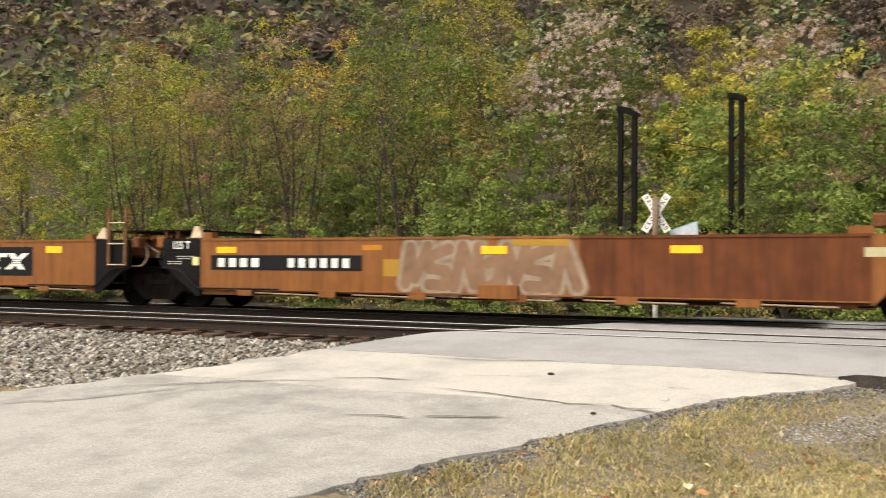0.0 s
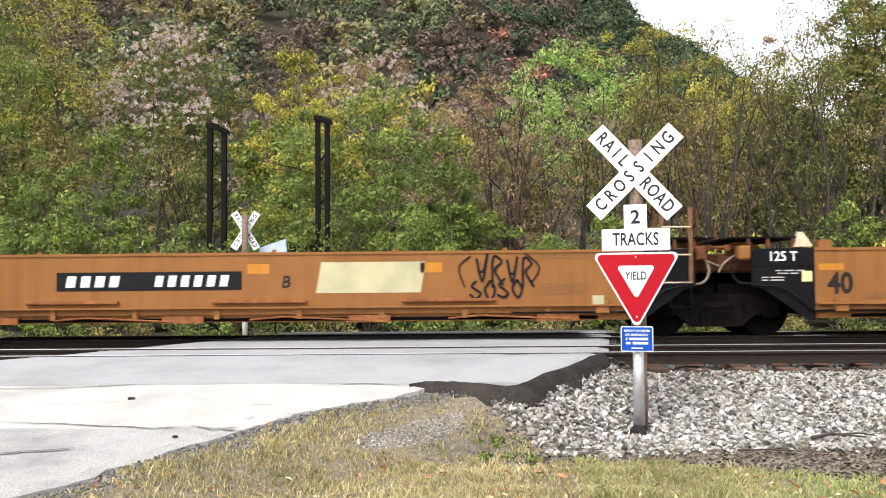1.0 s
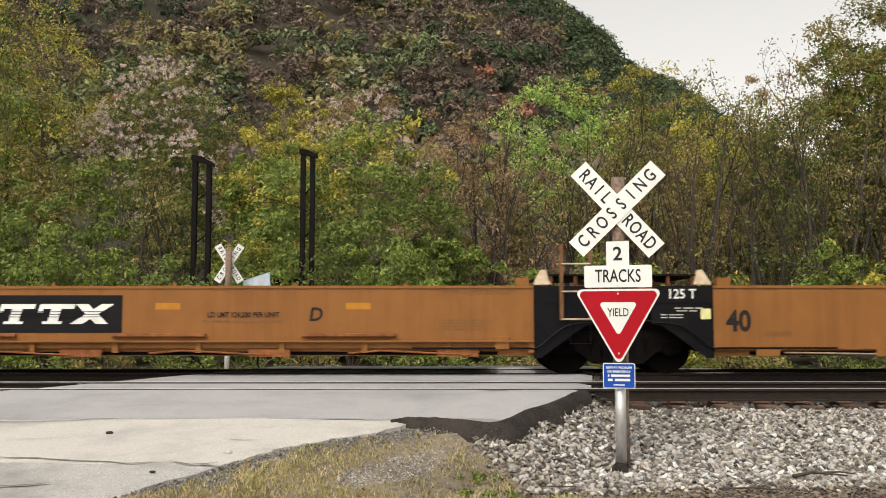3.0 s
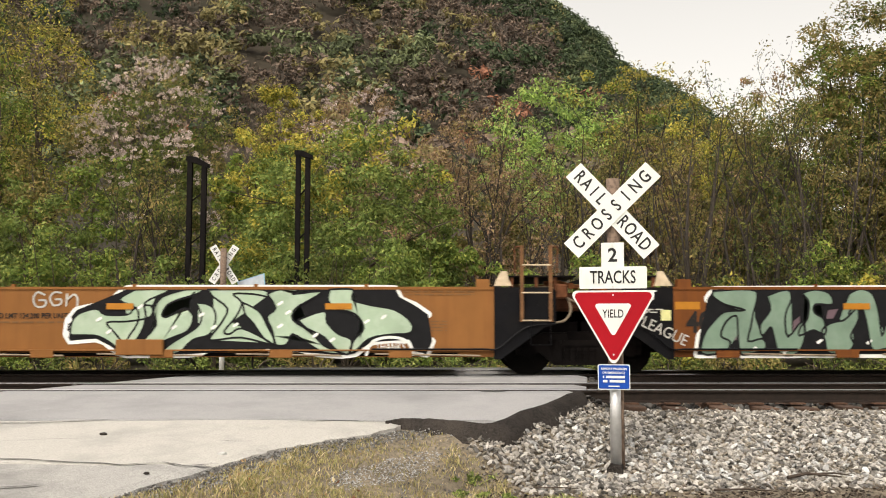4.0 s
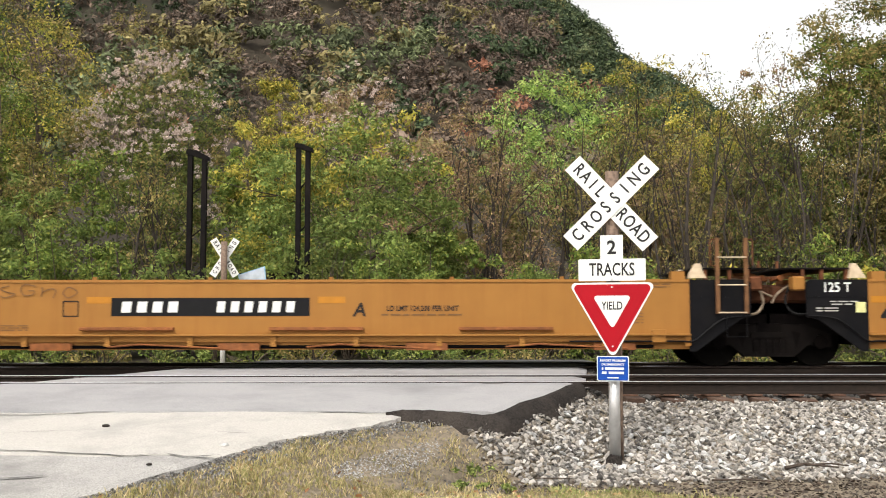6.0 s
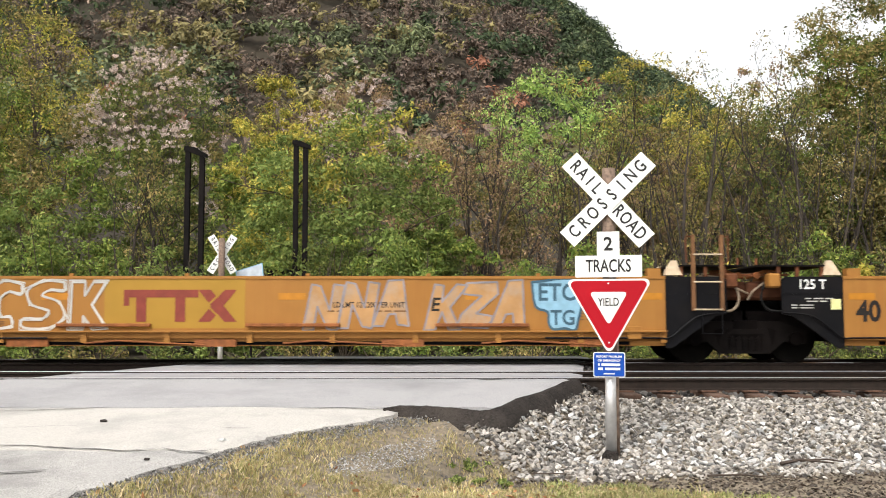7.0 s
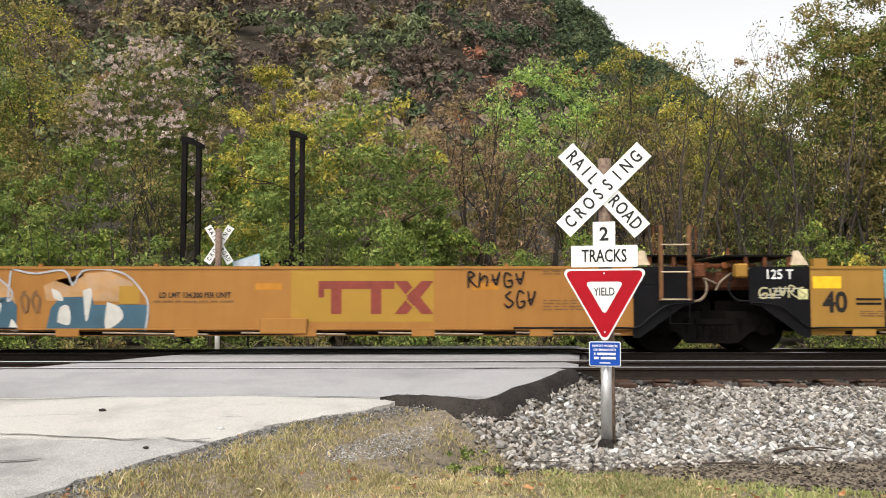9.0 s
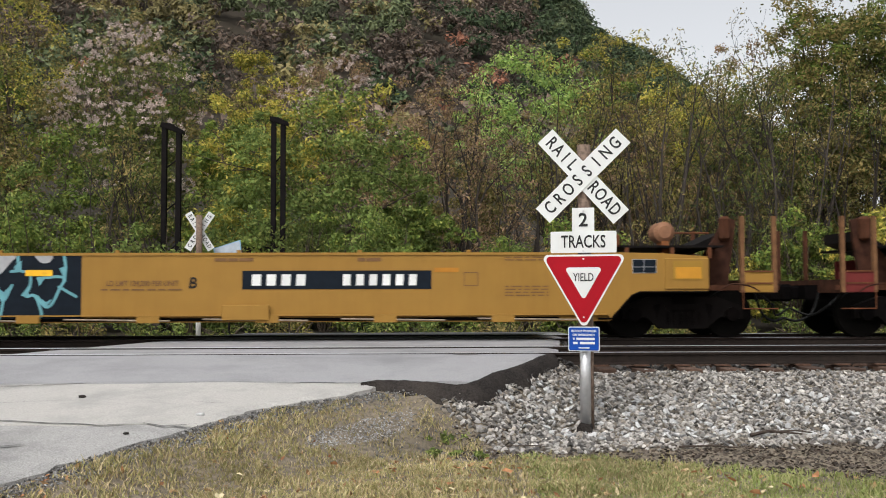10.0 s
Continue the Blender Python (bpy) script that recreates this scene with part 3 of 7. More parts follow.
crossing_ways = tagged(new("crossing_flangeways"), "dark strips filling the grooves beside the rails, groove shade in their colour", "flangeway", kind="structure")
for k, c in enumerate((NEAR, FAR)):
    track = tagged(new("railway_track", None), "railway track with bright worn rail heads on wooden ties", "railway track", "railway tracks", "structure")
    for side in (-G, G):
        part_ob = rail_line("rail", c + side)
        part_ob.parent = track
    tie_me = finish("tie", bx(-0.115, 0.115, -1.30, 1.30, -0.18, 0, bevel=0.012), M["tie"], track)
    plate_me = finish("tie_plate", bx(-0.1, 0.1, -0.17, 0.17, 0, 0.018), M["tie_plate"], track)
    first_t = first_p = True
    rnd = random.Random(11 + k)
    x = -26.0
    while x < 26.0:
        if not (lerp_list(c, ROAD_LEFT) - 0.1 < x < lerp_list(c, ROAD_RIGHT) + 0.1):
            t = tie_me if first_t else tie_me.copy()
            if not first_t:
                scene.collection.objects.link(t)
            first_t = False
            dz = rnd.uniform(-0.025, 0.0)
            t.matrix_basis = pose(x + rnd.uniform(-0.03, 0.03), c + rnd.uniform(-0.06, 0.06), RAIL - 0.19 + dz, 0, 0, rnd.uniform(-2, 2))
            for side in (-G, G):
                p = plate_me if first_p else plate_me.copy()
                if not first_p:
                    scene.collection.objects.link(p)
                first_p = False
                p.matrix_basis = pose(x, c + side, RAIL - 0.188)
        x += 0.56


# near-flush strips fill the flangeways; the grooves' shade is put into their dark colour
for c in (NEAR, FAR):
    for side in (-1, 1):
        y = c + side * G
        a, b = lerp_list(y, ROAD_LEFT) + 0.1, lerp_list(y, ROAD_RIGHT) - 0.1
        for lo, hi in ((0.038, 0.22),) if side < 0 else ((-0.22, -0.038),):
            gap = finish("flangeway", bx(a, b, y + lo, y + hi, RAIL - 0.16, RAIL - 0.016), M["asphalt_dark"], crossing_ways)
        o = -0.12 if side < 0 else 0.038
        finish("flangeway", bx(a, b, y + o, y + o + 0.082, RAIL - 0.16, RAIL - 0.016), M["asphalt_dark"], crossing_ways)


# ---- the crossing signs ----
def rounded(pts, r, n=5):
    """An outline with rounded corners."""
    out = []
    k = len(pts)
    for i in range(k):
        p, a, b = Vector(pts[i]), Vector(pts[i - 1]), Vector(pts[(i + 1) % k])
        da, db = (a - p).normalized(), (b - p).normalized()
        half = math.acos(max(-1, min(1, da.dot(db)))) / 2
        d = r / math.tan(half)
        c = p + (da + db).normalized() * (r / math.sin(half))
        s, e = p + da * d - c, p + db * d - c
        for j in range(n + 1):
            out.append(tuple(c + s.slerp(e, j / n).normalized() * r))
    return out


def blade(parent, words, gap, angle, y, length, width, size):
    bm = prism(bmesh.new(), [(-length / 2, -width / 2), (length / 2, -width / 2), (length / 2, width / 2), (-length / 2, width / 2)], y - 0.004, y)
    ob = part("blade", bm, M["sign_white"], parent, "white crossbuck blade with black lettering")
    ob.rotation_euler = (0, radians(angle), 0)
    n = len(words)
    for i, ch in enumerate(words):
        if ch == " ":
            continue
        t = (i + 0.5) / n - 0.5
        put_mesh("letter", lettering(ch, size, M["sign_black"], "letter", width=0.74, bold=0.016), ob, (t * (length - 0.10), y - 0.006, 0))
    for t in (-0.04, 0.04):
        b = bmesh.new()
        disc(b, t, y - 0.009, y - 0.003, 0, 0.009, 8)
        part("bolt", b, M["galvanised"], ob)
    return ob


def crossing_sign():
    s = tagged(new("crossing_sign"), "white railroad crossbuck above a red yield sign on one post", "crossing sign")
    bm = bmesh.new()
    tube(bm, [(0, 0.05, 0.05), (0, 0.05, 1.25)], 0.062, 16)
    part("post_sleeve", bm, M["galvanised"], s, "bright galvanised lower post", True)
    bm = bmesh.new()
    tube(bm, [(0.0, 0.06, 1.2), (0.005, 0.06, 3.27)], 0.075, 14)
    part("post", bm, M["wood_post"], s, "weathered brown wooden upper post", True)
    # dark bar added behind the sleeve to give the single post its shaded right edge
    bm = bmesh.new()
    tube(bm, [(0.045, 0.10, -0.1), (0.045, 0.10, 1.5)], 0.045, 12)
    part("post_shade_edge", bm, M["wood_post"], s, "", True)
    bm = bmesh.new()
    prism(bm, [(-0.11, -0.1), (0.10, -0.1), (0.07, 0.11), (-0.05, 0.13), (-0.09, 0.08)], -0.06, 0.15)
    part("footing", bm, M["asphalt_dark"], s, "dark footing at the foot of the post")
    xb = tagged(new("crossbuck"), "crossbuck of two white blades")
    xb.parent = s
    xb.location = (0.0, -0.03, 2.905)
    blade(xb, "RAIL  ROAD", 0, 48.0, 0.0, 1.27, 0.232, 0.20)
    blade(xb, "CROSSING", 0, -44.0, -0.012, 1.27, 0.232, 0.20)
    bm = prism(bmesh.new(), [(-0.125, 2.27), (0.125, 2.27), (0.125, 2.545), (-0.125, 2.545)], -0.035, -0.03)
    num = part("track_count", bm, M["sign_white"], s, "small white plate with the number 2")
    put_mesh("numeral", lettering("2", 0.21, M["sign_black"], "numeral"), num, (0, -0.038, 2.40))
    bm = prism(bmesh.new(), rounded([(-0.37, 2.035), (0.37, 2.035), (0.37, 2.278), (-0.37, 2.278)], 0.015), -0.042, -0.038)
    tr = part("tracks_plate", bm, M["sign_white"], s, "white plate reading TRACKS")
    put_mesh("legend", lettering("TRACKS", 0.20, M["sign_black"], "words", width=0.68, bold=0.012), tr, (0, -0.046, 2.155))
    tri = [(-0.485, 2.015), (0.485, 2.015), (0.0, 1.165)]
    yl = part("yield_plate", prism(bmesh.new(), rounded(tri, 0.05), -0.052, -0.048), M["sign_white"], s, "yield triangle edged in white")
    c = Vector((0, 1.73))
    part("red_field", prism(bmesh.new(), rounded([tuple(c + (Vector(p) - c) * 0.93) for p in tri], 0.045), -0.056, -0.052), M["sign_red"], yl, "red field of the yield sign")
    ci = Vector((0, 1.745))
    part("white_field", prism(bmesh.new(), rounded([tuple(ci + (Vector(p) - c) * 0.44) for p in tri], 0.028), -0.060, -0.056), M["sign_white"], yl, "white inner triangle")
    put_mesh("legend", lettering("YIELD", 0.128, M["sign_black"], "words", width=0.70, bold=0.008), yl, (0, -0.063, 1.755))
    for x, z in ((0, 1.965), (0, 1.31), (0, 2.055), (0, 2.515)):
        b = bmesh.new()
        disc(b, x, -0.066, -0.04, z, 0.010, 8)
        part("bolt", b, M["galvanised"], yl)
    pl = part("notice_plate", prism(bmesh.new(), rounded([(-0.175, 0.93), (0.175, 0.93), (0.175, 1.205), (-0.175, 1.205)], 0.02), -0.070, -0.066), M["sign_white"], s, "small blue emergency notice edged in white")
    part("blue_field", prism(bmesh.new(), rounded([(-0.165, 0.94), (0.165, 0.94), (0.165, 1.195), (-0.165, 1.195)], 0.016), -0.074, -0.070), M["sign_blue"], pl)
    put_mesh("legend", lettering("REPORT PROBLEM", 0.034, M["sign_white"], "words"), pl, (0, -0.0755, 1.155))
    put_mesh("legend", lettering("OR EMERGENCY", 0.034, M["sign_white"], "words"), pl, (0, -0.0755, 1.112))
    for x0, x1, z in ((-0.12, -0.105, 1.068), (-0.085, 0.12, 1.068), (-0.12, -0.07, 1.022), (-0.045, 0.12, 1.022), (-0.06, 0.06, 0.968)):
        h = 0.013 if z > 1 else 0.006
        part("bar", bx(x0, x1, -0.0765, -0.074, z - h, z + h), M["sign_white"], pl)
    s.matrix_basis = pose(1.92, 10.58, 0.0, 0, 0.0, -16)
    return s


crossing_sign()


def far_crossing_sign():
    s = tagged(new("crossing_sign"), "white crossbuck sign on a pale post across the tracks", "crossing sign")
    bm = bmesh.new()
    tube(bm, [(0, -0.15, 0.0), (0, -0.15, 1.6)], 0.07, 12)
    part("post_sleeve", bm, M["sign_white"], s, "white lower post", True)
    bm = bmesh.new()
    tube(bm, [(0, -0.15, 1.5), (0, -0.15, 3.46)], 0.085, 12)
    part("post", bm, M["wood_post"], s, "weathered wooden post", True)
    xb = tagged(new("crossbuck"), "crossbuck of two white blades")
    xb.parent = s
    xb.location = (0, -0.03, 3.03)
    blade(xb, "RAIL  ROAD", 0, 58.0, 0.0, 1.18, 0.20, 0.16)
    blade(xb, "CROSSING", 0, -57.0, -0.012, 1.18, 0.20, 0.16)
    part("plate", prism(bmesh.new(), rounded([(-0.27, 1.70), (0.27, 1.70), (0.27, 2.28), (-0.27, 2.28)], 0.02), -0.255, -0.25), M["sign_white"], s, "white plate below the crossbuck")
    s.matrix_basis = pose(-5.93, 26.0, 0.25, 0, 0, 6)
    b = tagged(new("sign_board"), "white sign board seen from behind on a thin post", "sign board")
    bm = prism(bmesh.new(), [(-0.45, -0.12), (0.30, 0.12), (0.34, -0.28), (-0.40, -0.34)], -0.004, 0.0)
    part("board", bm, M["paint_sky"], b, "pale weathered board")
    part("edge", prism(bmesh.new(), [(-0.42, -0.13), (0.27, 0.09), (0.31, -0.25), (-0.38, -0.31)], -0.008, -0.004), M["board_pale"], b)
    bm = bmesh.new()
    tube(bm, [(0.0, 0.04, -2.75), (0.0, 0.04, 0.0)], 0.03, 8)
    part("post", bm, M["black_steel"], b)
    b.matrix_basis = pose(-5.2, 26.4, 2.95)


far_crossing_sign()


# ---- old steel uprights beside the track ----
def steel_frame(x, y, width, top, z0, drop):
    f = tagged(new("steel_upright"), "pair of dark rusted steel uprights joined at the top", "steel upright", "steel uprights")
    for i, (dx, dz) in enumerate(((0, 0), (width, -drop))):
        bm = bmesh.new()
        box(bm, dx - 0.075, dx + 0.075, -0.09, -0.07, z0, top + dz)
        box(bm, dx - 0.075, dx + 0.075, 0.07, 0.09, z0, top + dz)
        box(bm, dx - 0.02, dx + 0.02, -0.07, 0.07, z0, top + dz)
        part("upright", bm, M["black_steel"], f)
    bm = prism(bmesh.new(), [(-0.12, top), (width + 0.16, top - drop - 0.06), (width + 0.16, top - drop + 0.06), (width * 0.5, top + 0.10), (-0.10, top + 0.14)], -0.12, 0.12)
    part("cap", bm, M["black_steel"], f)
    for k in range(4):
        z = z0 + (top - z0) * (0.2 + 0.2 * k)
        bm = bmesh.new()
        tube(bm, [(0, 0, z), (width, 0, z + 0.35)], 0.025, 6)
        part("lacing_bar", bm, M["black_steel"], f)
    f.matrix_basis = pose(x, y, 0)
    return f


steel_frame(-7.98, 30, 0.45, 6.85, 0.1, 0.18)
fb = steel_frame(-4.54, 30, 0.30, 7.05, 0.1, 0.10)
bm = bmesh.new()
box(bm, -1.9, 0.1, 0.1, 0.2, 2.85, 3.05)
part("beam", bm, M["black_steel"], fb)


# ---- the train ----
def polyline_faces(bm, pts, w, y, round_ends=True):
    """A broad brush stroke: quads along (x, z) points with round joints, facing -y. Each piece lies a hair above the last."""
    k = 0
    for i, (a, b) in enumerate(zip(pts, pts[1:])):
        a, b = Vector(a), Vector(b)
        d = (b - a)
        if d.length < 1e-6:
            continue
        n = Vector((-d.y, d.x)).normalized() * w / 2
        q = [a - n, b - n, b + n, a + n]
        yy = y - 0.00012 * i
        bm.faces.new([bm.verts.new((p.x, yy, p.y)) for p in q])
    if round_ends:
        for i, p in enumerate(pts):
            yy = y - 0.00012 * i - 0.00006
            bm.faces.new([bm.verts.new((p[0] + w / 2 * math.cos(t * math.pi / 5), yy, p[1] + w / 2 * math.sin(t * math.pi / 5))) for t in range(10)])


def curve_pts(pts, n=6):
    """A smooth line through (x, z) points."""
    out = []
    k = len(pts)
    for i in range(k - 1):
        p0, p1, p2, p3 = (Vector(pts[max(i - 1, 0)]), Vector(pts[i]), Vector(pts[i + 1]), Vector(pts[min(i + 2, k - 1)]))
        for j in range(n):
            t = j / n
            out.append(tuple(0.5 * ((2 * p1) + (p2 - p0) * t + (2 * p0 - 5 * p1 + 4 * p2 - p3) * t * t + (3 * p1 - p0 - 3 * p2 + p3) * t ** 3)))
    out.append(tuple(pts[-1]))
    return out


FACE = -HALF - 0.002


def decal(name, parent, x0, x1, z0, z1, material, lift=0.004, skew=0.0):
    bm = prism(bmesh.new(), [(x0, z0), (x1, z0), (x1 + skew, z1), (x0 + skew, z1)], FACE - lift, FACE)
    return part(name, bm, material, parent)


def stroke_mark(parent, lines, w, material, layer=1, name="painted_mark", label=""):
    bm = bmesh.new()
    for i, pts in enumerate(lines):
        polyline_faces(bm, pts, w, FACE - 0.003 * layer - 0.0006 * (i % 4))
    return part(name, bm, material, parent, label)


def burner(parent, x0, x1, z0, z1, seed, fill, outline, halo, count=7, accent=None):
    """A big block-letter spray painting: overlapping bent shapes, a dark outline and a pale halo."""
    r = random.Random(seed)
    shapes = []
    h = z1 - z0
    w = (x1 - x0) / count
    for i in range(count):
        cx = x0 + w * (i + 0.5)
        kind = (i + seed) % 4
        j = lambda s: r.uniform(-s, s)
        if kind == 0:
            p = [(cx - w * 0.45, z0 + 0.15 * h), (cx - w * 0.15 + j(0.1), z0 + 0.85 * h), (cx + w * 0.1 + j(0.1), z0 + 0.25 * h), (cx + w * 0.5, z0 + 0.88 * h + j(0.05))]
        elif kind == 1:
            p = [(cx + w * 0.4, z0 + 0.82 * h), (cx - w * 0.35, z0 + 0.72 * h + j(0.05)), (cx - w * 0.3 + j(0.1), z0 + 0.45 * h), (cx + w * 0.3, z0 + 0.4 * h), (cx + w * 0.25, z0 + 0.12 * h), (cx - w * 0.45, z0 + 0.14 * h)]
        elif kind == 2:
            p = [(cx - w * 0.4, z0 + 0.1 * h), (cx + j(0.1), z0 + 0.88 * h), (cx + w * 0.45, z0 + 0.12 * h + j(0.03))]
        else:
            p = [(cx - w * 0.4, z0 + 0.85 * h), (cx - w * 0.35 + j(0.08), z0 + 0.15 * h), (cx + w * 0.35, z0 + 0.2 * h + j(0.04)), (cx + w * 0.42, z0 + 0.6 * h), (cx, z0 + 0.55 * h)]
        shapes.append(curve_pts(p, 3) if kind == 3 else p)
    thick = h * 0.21
    for i, s in enumerate(shapes):
        lift = 0.25 * (i % 2)
        g = stroke_mark(parent, [s], thick + 0.25, halo, 1 + lift, "painted_letter", "sprayed block letter with dark outline and pale halo")
        stroke_mark(g, [s], thick + 0.16, outline, 2 + lift, "painted_outline")
        stroke_mark(g, [s], thick, fill, 3 + lift, "painted_fill")
    if accent:
        acc = []
        for s in shapes:
            a, b = s[0], s[len(s) // 2]
            acc.append([(a[0] * 0.6 + b[0] * 0.4, a[1] * 0.6 + b[1] * 0.4), (b[0], b[1] - 0.02)])
        for a in acc:
            stroke_mark(parent, [a], 0.045, accent, 4.5, "painted_accent")
    return g


def scrawl(parent, x0, x1, z0, z1, seed, material, w=0.035, count=5, name="painted_tag", label="", layer=5):
    """A quick handwritten spray tag: hooks, loops and crossed strokes."""
    r = random.Random(seed)
    lines = []
    s, h = (x1 - x0) / count, z1 - z0
    forms = [
        [(0.05, 0.1), (0.1, 0.95), (0.15, 0.5), (0.55, 0.85), (0.8, 0.6), (0.75, 0.05)],
        [(0.8, 0.9), (0.3, 1.0), (0.08, 0.55), (0.3, 0.05), (0.75, 0.1), (0.85, 0.45), (0.5, 0.45)],
        [(0.1, 0.9), (0.45, 0.1), (0.85, 1.0), (0.6, 0.5), (0.2, 0.45)],
        [(0.5, 1.0), (0.1, 0.75), (0.45, 0.5), (0.85, 0.25), (0.4, 0.0), (0.05, 0.2)],
        [(0.1, 0.0), (0.2, 1.0), (0.75, 0.85), (0.3, 0.5), (0.9, 0.0)],
        [(0.45, 0.95), (0.1, 0.5), (0.45, 0.05), (0.85, 0.5), (0.5, 0.98), (0.35, 0.9)]]
    for i in range(count):
        f = forms[r.randrange(len(forms))]
        dz = r.uniform(-0.1, 0.1) * h
        p = [(x0 + s * (i + 0.92 * a + r.uniform(-0.05, 0.05)), z0 + dz + h * (b + r.uniform(-0.06, 0.06))) for a, b in f]
        lines.append(curve_pts(p, 5))
    for i, ln in enumerate(lines):
        stroke_mark(parent, [ln], w, material, layer + 0.2 * (i % 3), name, label)


def outline_letters(parent, x0, x1, z0, z1, forms, line, fill, w, slant=0.1):
    """Angular sprayed letters: a thin outline round a faint wash."""
    shapes = {
        "k": [(0, 0), (0.06, 1), (0.34, 0.97), (0.38, 0.62), (0.72, 1), (1.06, 0.98), (0.66, 0.5), (1.1, 0.02), (0.76, 0), (0.44, 0.4), (0.34, 0.02)],
        "a": [(0, 0), (0.3, 0.98), (0.72, 1), (1.05, 0), (0.72, 0.03), (0.62, 0.27), (0.42, 0.25), (0.32, 0)],
        "s": [(0.04, 0.98), (0.95, 1), (1.05, 0.74), (0.5, 0.32), (1.02, 0.26), (0.94, 0), (0, 0.03), (0.05, 0.3), (0.56, 0.7), (0, 0.74)],
        "n": [(0, 0), (0.1, 1), (0.36, 0.96), (0.7, 0.45), (0.74, 1), (1.05, 0.97), (0.98, 0), (0.7, 0.04), (0.34, 0.52), (0.3, 0)]}
    s, h = (x1 - x0) / len(forms), z1 - z0
    for i, f in enumerate(forms):
        lift = 0.0012 * (i % 2)
        p = [(x0 + s * (i + a) + slant * b * h, z0 + h * b + 0.05 * h * (i % 3 - 1)) for a, b in shapes[f]]
        g = part("painted_letter", prism(bmesh.new(), p, FACE - 0.005 - lift, FACE - 0.003), fill, parent, "faint sprayed letter with thin outline")
        stroke_mark(g, [p + p[:2]], w, line, 3 + 0.4 * (i % 2), "painted_outline")


STEP = 0.01028          # one step of the drawing grid of the sprayed pictures


def grid(x, z):
    """Sprayed pictures are drawn on a grid, steps to the right and down from a corner; this brings them to the car's side."""
    return lambda pts: [(x + a * STEP, z - b * STEP) for a, b in pts]


def fill(parent, pts, material, layer, name="painted_fill", label=""):
    """A sprayed patch of colour."""
    bm = bmesh.new()
    y = FACE - 0.003 * layer
    bm.faces.new([bm.verts.new((px, y, pz)) for px, pz in pts])
    bmesh.ops.triangulate(bm, faces=bm.faces)
    for f in bm.faces:
        f.normal_update()
        if f.normal.y > 0:
            f.normal_flip()
    return part(name, bm, material, parent, label)


def soft(pts, n=3):
    return curve_pts(list(pts) + [pts[0]], n)[:-1]


def piece(parent, g, body, shapes, fill_m, dark, halo, glints=(), edge=0.035):
    """A large sprayed picture: dark body with a pale halo, filled letters lined in dark, pale glints."""
    b = g(body)
    p = stroke_mark(parent, [b + b[:2]], 0.13, halo, 1, "painted_halo", "large sprayed picture with pale outline")
    fill(p, b, dark, 2.4)
    for i, sh in enumerate(shapes):
        q = soft(g(sh))
        fill(p, q, fill_m, 3.0 + 0.35 * i, "painted_letter")
        stroke_mark(p, [q + q[:2]], edge, dark, 3.2 + 0.35 * i, "painted_outline")
    for a, c in glints:
        x, z = g([(a, c)])[0]
        stroke_mark(p, [[(x - 0.03, z - 0.02), (x + 0.03, z + 0.02)]], 0.05, halo, 4 + 0.35 * len(shapes), "painted_glint")
    return p


def bars(parent, x0, x1, z, h, material, seed, gap=0.04, lift=0.006):
    """Small print that cannot be read, as short bars."""
    r = random.Random(seed)
    bm = bmesh.new()
    x = x0
    while x < x1:
        w = min(r.uniform(0.06, 0.28), x1 - x)
        box(bm, x, x + w, FACE - lift, FACE - lift + 0.002, z - h / 2, z + h / 2)
        x += w + gap
    return part("small_print", bm, material, parent)


def number_panel(parent, x0, x1, z0, z1, ground_m, white, slant, split=0.40):
    """The car's mark and number: a dark panel with one plain slanted bar block for each character."""
    p = decal("number_panel", parent, x0, x1, z0, z1, ground_m)
    tagged(p, "dark panel with white mark bars")
    h = z1 - z0
    za, zb = z0 + 0.2 * h, z1 - 0.2 * h
    L = x1 - x0
    spans = [(x0 + L * (0.05 + 0.078 * i), x0 + L * (0.05 + 0.078 * i) + L * 0.048) for i in range(4)]
    spans += [(x0 + L * (0.53 + 0.070 * i), x0 + L * (0.53 + 0.070 * i) + L * 0.040) for i in range(6)]
    for a, b in spans:
        sk = slant * (zb - za)
        bm = prism(bmesh.new(), [(a, za), (b, za), (b + sk, zb), (a + sk, zb)], FACE - 0.009, FACE - 0.004)
        part("mark_bar", bm, white, p)
    return p


